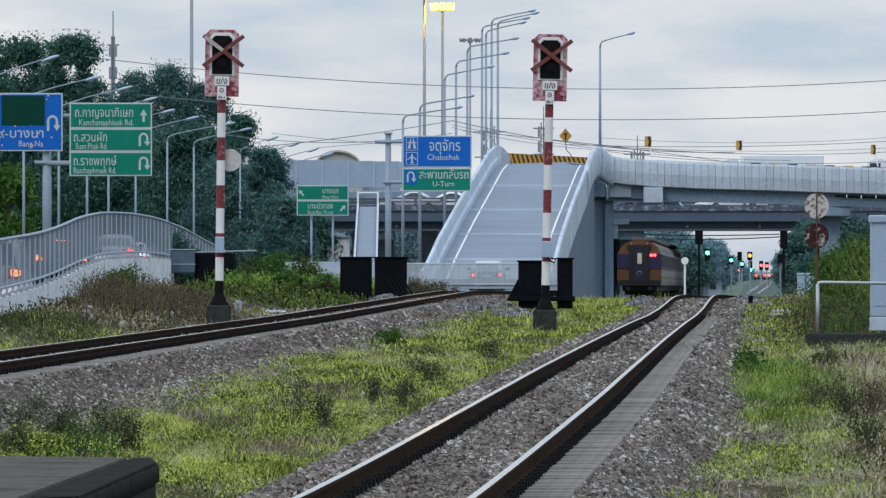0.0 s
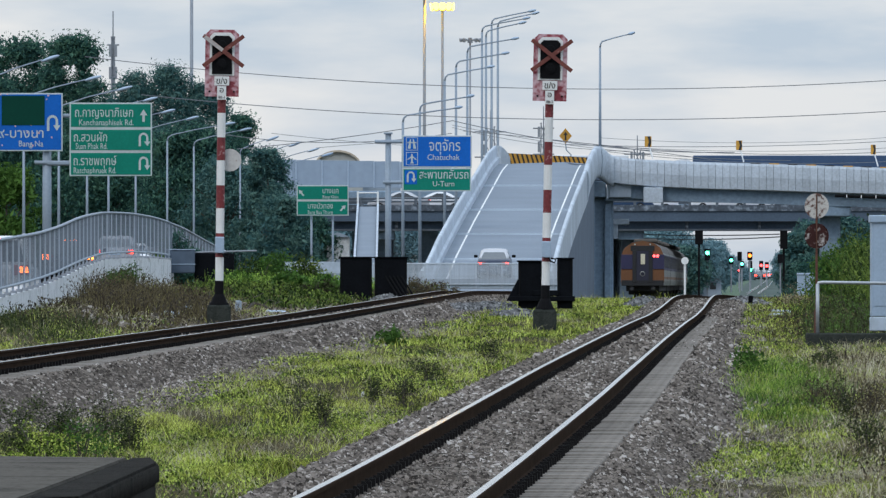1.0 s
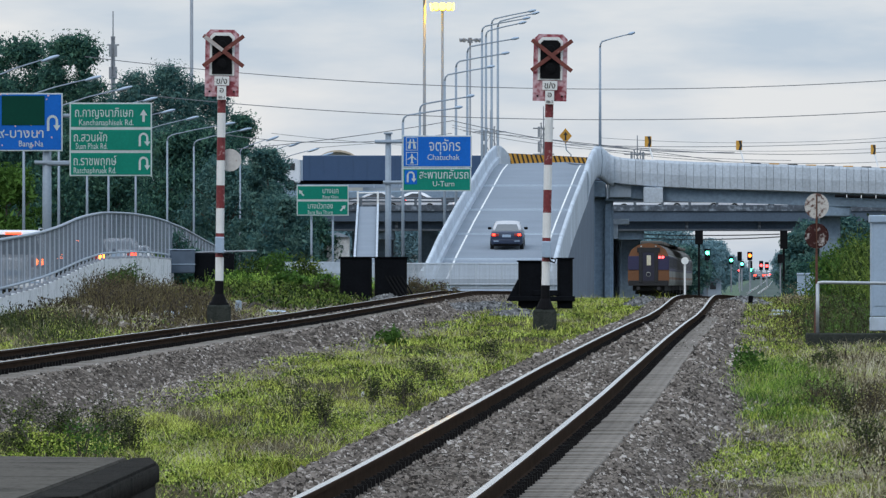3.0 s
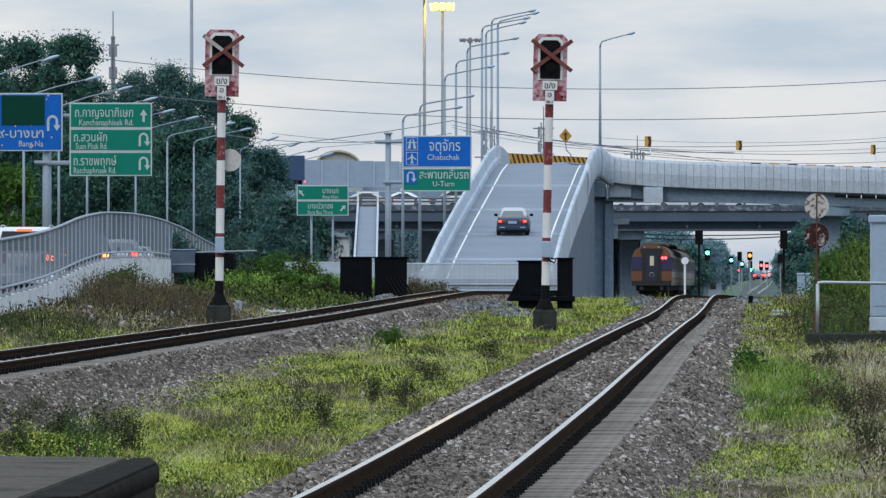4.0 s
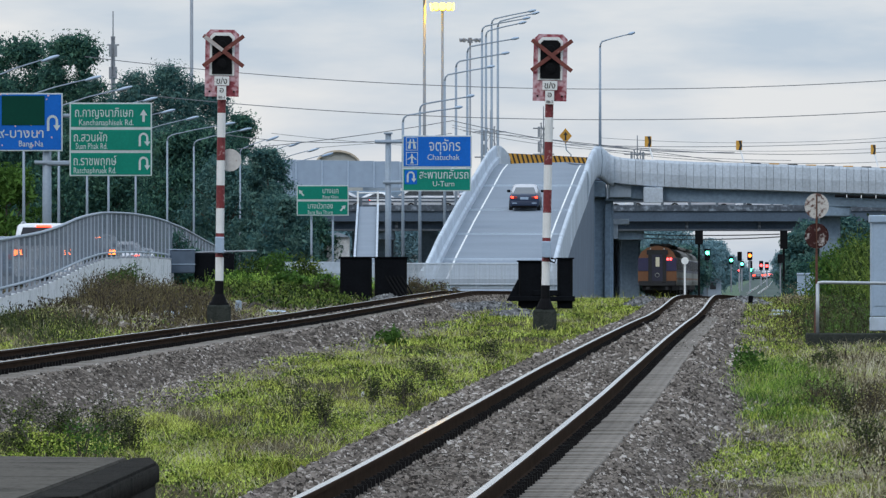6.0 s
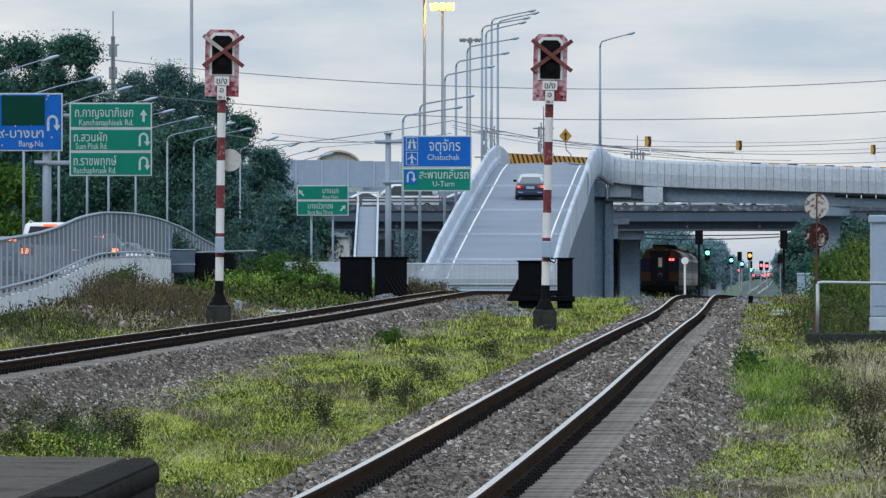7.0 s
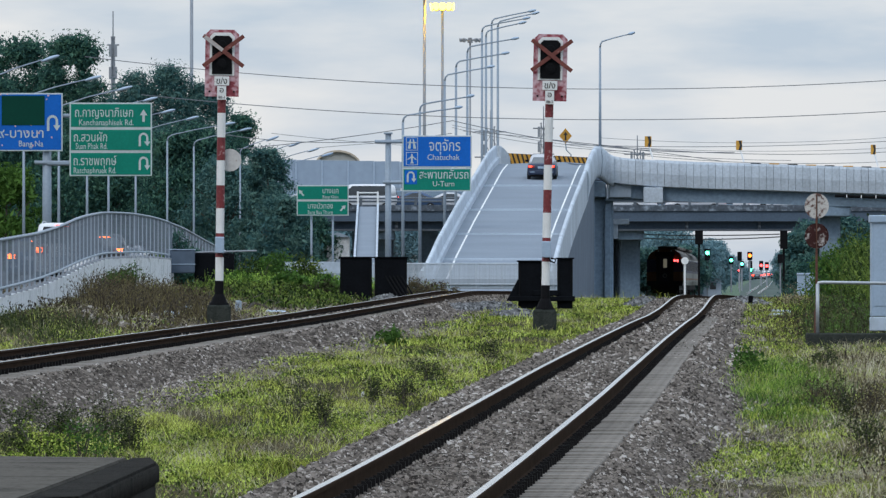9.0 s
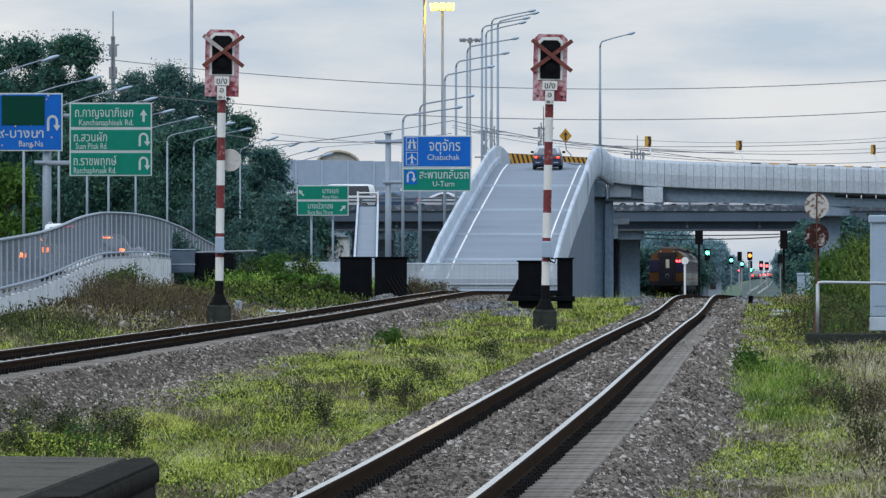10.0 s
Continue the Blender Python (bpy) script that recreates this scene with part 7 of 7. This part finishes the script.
def make_car(name, m, paint, label, kind="sedan", lit=True, amber=False, brake=1.0, upper=None, high=False):
    """A car that heads towards +y; its tail is at y = 0 and its wheels stand on z = 0."""
    c = thing(name, (0, 0, 0), label, "van" if kind == "van" else "car")
    low, cab = SHAPES[kind]
    w = max(q[1] for q in low)
    rings = []
    for y, hw, zb, zt in low:
        half = [(hw * 0.86, zb), (hw * 0.97, zb + 0.1), (hw, zb + (zt - zb) * 0.45), (hw * 0.985, zb + (zt - zb) * 0.72), (hw * 0.94, zt - 0.05), (hw * 0.8, zt)]
        rings.append([(x, y, z) for x, z in half] + [(-x, y, z) for x, z in half[::-1]])
    part("body", rings_to_skin(bmesh.new(), rings), paint, c, smooth=True)
    rings = []
    for z, y0, y1, hw in cab:
        k = 0.16
        rings.append([(hw, y0 + k, z), (hw, y1 - k, z), (hw - k, y1, z), (k - hw, y1, z), (-hw, y1 - k, z), (-hw, y0 + k, z), (k - hw, y0, z), (hw - k, y0, z)])
    part("cabin", rings_to_skin(bmesh.new(), rings), upper or paint, c, smooth=True)
    big = kind != "sedan"
    rows = []
    for f, inset in ((0.25 if big else 0.1, 0.14), (1.0, 0.15), (1.85, 0.17)):
        i = min(int(f), 2)
        z, y, hw = (cab[i][q] + (cab[i + 1][q] - cab[i][q]) * (f - i) for q in (0, 1, 3))
        rows.append([(inset - hw, y - 0.014, z), (hw - inset, y - 0.014, z)])
    part("rear_window", pane_strip(rows, (0, 0.03, 0)), TRAINGLASS if big else GLASS_SKY, c, "dark rear window" if big else "rear window with the sky's reflection put into its grey")
    for sx in (-1, 1):
        rows = [[(sx * (hw + 0.008), y0 + 0.42, z + (0.05 if i == 0 else 0)), (sx * (hw + 0.008), y1 - 0.4, z + (0.05 if i == 0 else 0))] for i, (z, y0, y1, hw) in enumerate(cab[:3])]
        part("side_window", pane_strip(rows, (-sx * 0.02, 0, 0)), GLASS_DARK, c, "dark side window")
        bm = bmesh.new()
        box(bm, (sx * (w + 0.09), 2.75, 1.0 if not big else 1.18), (0.2, 0.12, 0.14), 0.04)
        part("mirror", bm, BLACK, c, "side mirror")
        zt = 0.79 if not big else 1.0
        bm = bmesh.new()
        box(bm, (sx * (w - 0.27), -0.05, zt), (0.4, 0.12, 0.15 if not big else 0.26), 0.03)
        tl = part("tail_light", bm, mat("tail_lens", (0.3, 0.03, 0.025), 0.3, bump=0.0), c, "red tail light")
        if lit:
            bm = bmesh.new()
            box(bm, (sx * (w - 0.2), -0.115, zt + 0.01), (0.15 * brake, 0.02, 0.1 * brake), 0.004)
            part("lit_lamp", bm, INDICATOR if amber else TAIL, tl, "glowing lamp")
        for y in (0.85, 3.55):
            bm = bmesh.new()
            tube(bm, (sx * (w - 0.2), y, 0.31), (sx * (w + 0.01), y, 0.31), 0.31, n=18)
            wh = part("wheel", bm, RUBBER, c, "black tyre")
            bm = bmesh.new()
            tube(bm, (sx * (w + 0.01), y, 0.31), (sx * (w + 0.02), y, 0.31), 0.19, n=12)
            part("rim", bm, GALV, wh)
        if kind == "suv":
            bm = bmesh.new()
            pipe(bm, [(sx * 0.66, 0.5, 1.82), (sx * 0.66, 0.6, 1.89), (sx * 0.66, 1.6, 1.91), (sx * 0.66, 2.7, 1.88), (sx * 0.66, 2.8, 1.8)], 0.018, n=6)
            part("roof_rail", bm, GALV, c, "bright roof rail")
    bm = bmesh.new()
    box(bm, (0, -0.05, 0.44), (2 * w - 0.22, 0.16, 0.26), 0.06)
    bp = part("bumper", bm, paint, c, "rear bumper")
    for sx in (-1, 1):
        bm = bmesh.new()
        box(bm, (sx * (w - 0.32), -0.135, 0.47), (0.28, 0.02, 0.05), 0.006)
        part("reflector", bm, CABINET, bp, "pale reflector strip")
    bm = bmesh.new()
    box(bm, (0, -0.01, 0.26), (2 * w - 0.36, 0.14, 0.14), 0.03)
    part("underside", bm, BLACK, c, "black valance under the bumper")
    bm = bmesh.new()
    box(bm, (0, -0.085, 0.74 if not big else 0.72), (0.46, 0.02, 0.14), 0.005)
    part("number_plate", bm, CABINET, c, "plain pale number plate")
    if high:
        bm = bmesh.new()
        box(bm, (0, cab[2][1] - 0.03, cab[2][0] - 0.02), (0.42, 0.06, 0.06), 0.01)
        part("high_brake_light", bm, TAIL if high == "red" else INDICATOR, c, "glowing high brake light")
    c.matrix_basis = m
    return c


def along(fx, fz, d, drop=0.0, off=0.0):
    """The pose of something that stands on a line at distance d and heads along it."""
    h = math.atan2(float(fx(d + 4) - fx(d - 4)), 8)
    p = math.atan2(float(fz(d + 2) - fz(d - 2)), 4)
    return Matrix.Translation((float(fx(d)) + off, d, float(fz(d)) - drop)) @ Euler((0, 0, -h)).to_matrix().to_4x4() @ Euler((p, 0, 0)).to_matrix().to_4x4()


# ---- the train ----
def make_coach(tail, n):
    """A coach 22 m long that heads towards +y, tail at y = 0, rails at z = 0."""
    c = thing("railcar", (0, 0, 0), "orange and purple diesel railcar with tail lamps lit" if tail else "silver and purple railway coach of the same train", "train", "coaches of the train")
    w, L = 1.4, 21.4
    prof = [(-w * 0.96, 1.0), (-w, 1.3), (-w, 2.75), (-w * 0.95, 3.1), (-w * 0.82, 3.47), (-w * 0.5, 3.78), (0, 3.92), (w * 0.5, 3.78), (w * 0.82, 3.47), (w * 0.95, 3.1), (w, 2.75), (w, 1.3), (w * 0.96, 1.0)]
    bm = bmesh.new()
    prism(bm, prof, L)
    for f in bm.faces:
        f.material_index = 1 if f.normal.z > 0.35 else 0
    part("body", bm, [CREAM, TRAINROOF], c, "silver-cream body with a dark roof")
    if tail:
        bm = bmesh.new()
        prism(bm, [(x * 1.01, z) for x, z in prof], 0.12, pose(0, -0.1, 0))
        end = part("end_face", bm, ORANGE, c, "orange rounded end of the railcar")
        for x0, x1, z0, z1, m, nm in ((-1.41, -0.6, 2.06, 3.02, PURPLE, "purple_band"), (0.6, 1.41, 2.06, 3.02, PURPLE, "purple_band"), (-0.78, 0.78, 3.26, 3.6, TRAINDARK, "headboard"),
                                        (-0.42, 0.42, 1.3, 3.28, DOORBLUE, "gangway_door"), (-0.66, -0.4, 1.2, 3.3, TRAINDARK, "door_post"), (0.4, 0.66, 1.2, 3.3, TRAINDARK, "door_post"), (-1.38, 1.38, 0.98, 1.34, TRAINDARK, "skirt")):
            bm = bmesh.new()
            box(bm, ((x0 + x1) / 2, -0.12 - 0.04 * (nm == "door_post") - 0.015 * (nm == "headboard"), (z0 + z1) / 2), (x1 - x0, 0.06, z1 - z0), 0.02)
            part(nm, bm, m, end)
        bm = bmesh.new()
        box(bm, (0.02, -0.17, 2.72), (0.28, 0.03, 0.68), 0.02)
        part("door_window", bm, mat("lit_door_window", (0.5, 0.47, 0.36), 0.4, bump=0.0, emit=0.2), end, "pale door window")
        bm = bmesh.new()
        r = bmesh.ops.create_cone(bm, cap_ends=False, segments=20, radius1=0.17, radius2=0.12, depth=0.03)
        bmesh.ops.transform(bm, matrix=pose(0, -0.17, 1.76, 90, 0, 0), verts=r["verts"])
        part("emblem", bm, CREAM, end, "small round pale emblem")
        for x in (0.76, 0.98):
            bm = bmesh.new()
            tube(bm, (x, -0.16, 2.93), (x, -0.21, 2.93), 0.09, 0.075, 12)
            part("tail_lamp", bm, REDSIG, end, "glowing red tail lamp")
        for x in (-0.5, 0.5):
            bm = bmesh.new()
            tube(bm, (x, -0.13, 3.68), (x, -0.18, 3.68), 0.05, n=8)
            part("marker_lamp", bm, SIGNWHITE, end)
        for x in (-0.7, 0.7):
            bm = bmesh.new()
            tube(bm, (x, -0.6, 0.8), (x, 0, 0.8), 0.14, 0.1, 10)
            part("buffer", bm, TRAINDARK, c)
    for sx in (-1, 1):
        bm = bmesh.new()
        box(bm, (sx * (w + 0.006), L / 2, 2.5), (0.02, L - 0.3, 1.0), 0.004)
        part("window_band", bm, PURPLE, c, "purple band along the windows")
        for i in range(9):
            bm = bmesh.new()
            box(bm, (sx * (w + 0.02), 2.4 + i * 2.1, 2.55), (0.02, 1.35, 0.75), 0.004)
            part("window", bm, TRAINGLASS, c)
        bm = bmesh.new()
        box(bm, (sx * (w + 0.006), L / 2, 1.5), (0.02, L - 0.3, 0.16), 0.004)
        part("stripe", bm, ORANGE, c)
    bm = bmesh.new()
    box(bm, (0, L / 2, 0.82), (2.2, L - 1.0, 0.4), 0.05)
    part("underframe", bm, TRAINDARK, c)
    for y in (3.2, 18.2):
        bm = bmesh.new()
        box(bm, (0, y, 0.55), (1.9, 2.9, 0.3), 0.05)
        bg = part("bogie", bm, TRAINDARK, c)
        for dy in (-1, 1):
            for sx in (-1, 1):
                bm = bmesh.new()
                tube(bm, (sx * 0.47, y + dy, 0.43), (sx * 0.6, y + dy, 0.43), 0.43, n=16)
                part("wheel", bm, TRAINDARK, bg)
    for y in (4, 9.5, 15):
        bm = bmesh.new()
        box(bm, (0.15, y, 3.95), (1.5, 2.4, 0.22), 0.06)
        part("roof_unit", bm, TRAINROOF, c)
    return c


COACHES = [make_coach(i == 0, i) for i in range(7)]
RAMP_CAR = make_car("car", pose(0, 0, 0), mat("blue_grey_car", (0.03, 0.042, 0.075), 0.4, 0.0, var=0.05, bump=0.0, spec=0.3), "silver and dark sedan with lit tail lights climbing the ramp", "sedan", upper=CARSILVER)
QUEUE = [make_car("van" if kd == "van" else "car", pose(0, 0, 0), m, lb, kd, True, am, 1.55, None, hi) for kd, m, lb, am, hi in (
    ("suv", CARWHITE, "white estate car with roof rails and a bright high brake light", True, "red"), ("sedan", CARDARK, "dark sedan with amber lamps in the queue behind the fence", True, "amber"),
    ("sedan", CARBLUE, "dark blue sedan with amber lamps in the queue behind the fence", True, "amber"), ("sedan", CARSILVER, "silver sedan in the queue behind the fence", False, False),
    ("sedan", CARWHITE, "white sedan in the queue behind the fence", False, False), ("sedan", CARDARK, "dark sedan in the queue behind the fence", False, False))]
FLY = [make_car("van" if kd == "van" else "car", pose(0, 0, 0), m, lb, kd, True, False, 1.0) for kd, m, lb in (
    ("sedan", CARSILVER, "silver car crawling along the flyover"), ("sedan", CARWHITE, "white car crawling along the flyover"), ("van", CARWHITE, "white van crawling along the flyover"),
    ("sedan", CARBLUE, "dark blue car passing on the flyover"), ("sedan", CARWHITE, "white car passing on the flyover"), ("sedan", CARDARK, "dark car passing on the flyover"), ("sedan", CARWHITE, "white car in the queue on the flyover"), ("sedan", CARSILVER, "silver car in the queue on the flyover"), ("van", CARWHITE, "white van in the queue on the flyover"), ("sedan", CARWHITE, "white car in the queue on the flyover"), ("sedan", CARSILVER, "silver car in the queue on the flyover"))]


FAR = [make_car("car", pose(0, 0, 0), m, "distant car with red tail lights on the far road", "sedan", True, False, 2.2) for m in (CARSILVER, CARDARK, CARWHITE, CARDARK, CARSILVER, CARDARK, CARSILVER, CARDARK, CARDARK, CARSILVER)]


def make_truck(length, paint, label):
    """A box truck that heads towards +y, with its cab's back at y = 8.2 and its tail behind that by the length of its body."""
    c = thing("truck", (0, 0, 0), label, "truck")
    bm = bmesh.new()
    box(bm, (0, 8.2 - length / 2, 1.95), (2.3, length, 2.1), 0.06)
    part("cargo_box", bm, paint, c)
    for i in range(int(length / 1.2)):
        for sx in (-1, 1):
            bm = bmesh.new()
            box(bm, (sx * 1.16, 7.6 - i * 1.2, 1.95), (0.04, 0.08, 2.0), 0.01)
            part("rib", bm, paint, c)
    bm = bmesh.new()
    prism(bm, [(-8.4, 0.7), (-8.4, 2.6), (-8.8, 2.75), (-9.7, 2.6), (-10.4, 1.6), (-10.5, 0.7)], 2.2, pose(0, 0, 0, 0, 0, -90) @ pose(0, -1.1, 0))
    bmesh.ops.bevel(bm, geom=bm.edges[:], offset=0.07, segments=2, affect="EDGES")
    cab = part("cab", bm, CARWHITE, c, "white cab")
    for sx in (-1, 1):
        bm = bmesh.new()
        box(bm, (sx * 1.105, 9.3, 2.05), (0.02, 0.9, 0.6), 0.005)
        part("side_window", bm, GLASS_DARK, cab)
        for y in (9.5 - length, 10.6 - length, 9.2):
            bm = bmesh.new()
            tube(bm, (sx * 0.75, y, 0.48), (sx * 1.12, y, 0.48), 0.48, n=16)
            part("wheel", bm, RUBBER, c)
        bm = bmesh.new()
        box(bm, (sx * 0.9, 8.18 - length, 0.8), (0.3, 0.05, 0.12), 0.01)
        part("tail_light", bm, TAIL, c)
    bm = bmesh.new()
    box(bm, (0, 9 - length / 2, 0.75), (0.9, length + 1.2, 0.3), 0.03)
    part("chassis", bm, BLACK, c)
    return c


TRUCK = make_truck(16.5, CARBLUE, "long truck with a white cab and a dark blue ribbed body")
WHITE_TRUCK = make_truck(6.9, CARWHITE, "short white box truck on the elevated road")
DECK_TOP = 9.23 - 0.3
FAR_LINE = [(55.70, 1800, 1.85), (61.10, 1950, 2.07), (61.22, 1900, 2.0), (67.96, 2150, 2.36), (66.74, 2050, 2.21), (51.5, 1650, 1.64), (55.2, 1750, 1.78), (80.3, 2500, 2.86), (69.5, 2150, 2.36), (62.0, 1900, 2.0)]


# ---- what moves ----
def motions():
    train_at = smooth_line([(0, 649), (2.5, 689), (5, 729), (7.5, 766), (10, 803)], 0.25, 5)
    for i, c in enumerate(COACHES):
        walk(c, [(t / 2, along(left_x, left_z, float(train_at(t / 2)) + i * 22.0)) for t in range(21)])
    car_at = smooth_line([(0, 504.6), (0.5, 510), (1, 516.2), (2.5, 534), (5, 568), (7.5, 596), (10, 624)], 0.25, 5)
    car_off = smooth_line([(0, 0.0), (2.5, 0.2), (5, 0.2), (10, 0.43)], 0.25, 3)
    # far traffic creeps away
    for c, (x, y, z) in zip(FAR, FAR_LINE):
        walk(c, [(t, pose(x, y + t * 2.0, z + t * 0.003)) for t in (0, 5, 10)])
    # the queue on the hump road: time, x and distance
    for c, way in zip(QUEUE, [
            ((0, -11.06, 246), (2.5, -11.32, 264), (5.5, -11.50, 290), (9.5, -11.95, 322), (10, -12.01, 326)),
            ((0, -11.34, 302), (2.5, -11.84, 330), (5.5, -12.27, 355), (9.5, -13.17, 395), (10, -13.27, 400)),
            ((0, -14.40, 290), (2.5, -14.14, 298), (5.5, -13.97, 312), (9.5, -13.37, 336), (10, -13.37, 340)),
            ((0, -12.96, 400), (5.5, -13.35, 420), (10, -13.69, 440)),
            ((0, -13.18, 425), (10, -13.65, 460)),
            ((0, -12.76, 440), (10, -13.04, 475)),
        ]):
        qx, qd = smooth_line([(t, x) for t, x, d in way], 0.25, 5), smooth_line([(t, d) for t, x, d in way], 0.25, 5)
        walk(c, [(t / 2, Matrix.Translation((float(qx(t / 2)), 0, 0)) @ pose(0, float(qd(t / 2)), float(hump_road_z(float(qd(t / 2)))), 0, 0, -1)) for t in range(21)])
    # on the flyover, heading west or east at the height of its deck
    for c, (y, a, b, head) in zip(FLY, ((744.5, -0.2, -9.0, 90), (747.5, 2.6, -6.5, 90), (744.5, 10.4, -4.9, 90), (744.5, 17.2, -2.0, 90), (747.5, 19.5, 23.0, -90), (747.5, 24, 29, -90), (751, 17.5, 15.5, 90), (751, 23.0, 20.6, 90), (751, 28.6, 26.0, 90), (744.5, 23.5, 14.0, 90), (751, 6, 2, 90))):
        walk(c, [(t, pose(a + (b - a) * t / 10, y, 6.5, 0, 0, head)) for t in (0, 5, 10)])
    walk(TRUCK, [(t, pose(45.5 - 16.35 * t, 853, DECK_TOP, 0, 0, 90)) for t in (0, 5, 10)])
    walk(WHITE_TRUCK, [(t, pose(33.2 - 16.35 * t, 853, DECK_TOP, 0, 0, 90)) for t in (0, 5, 10)])
    walk(RAMP_CAR, [(t / 2, along(ramp_x, ramp_z, float(car_at(t / 2)), 0.0, float(car_off(t / 2)))) for t in range(21)])


motions()
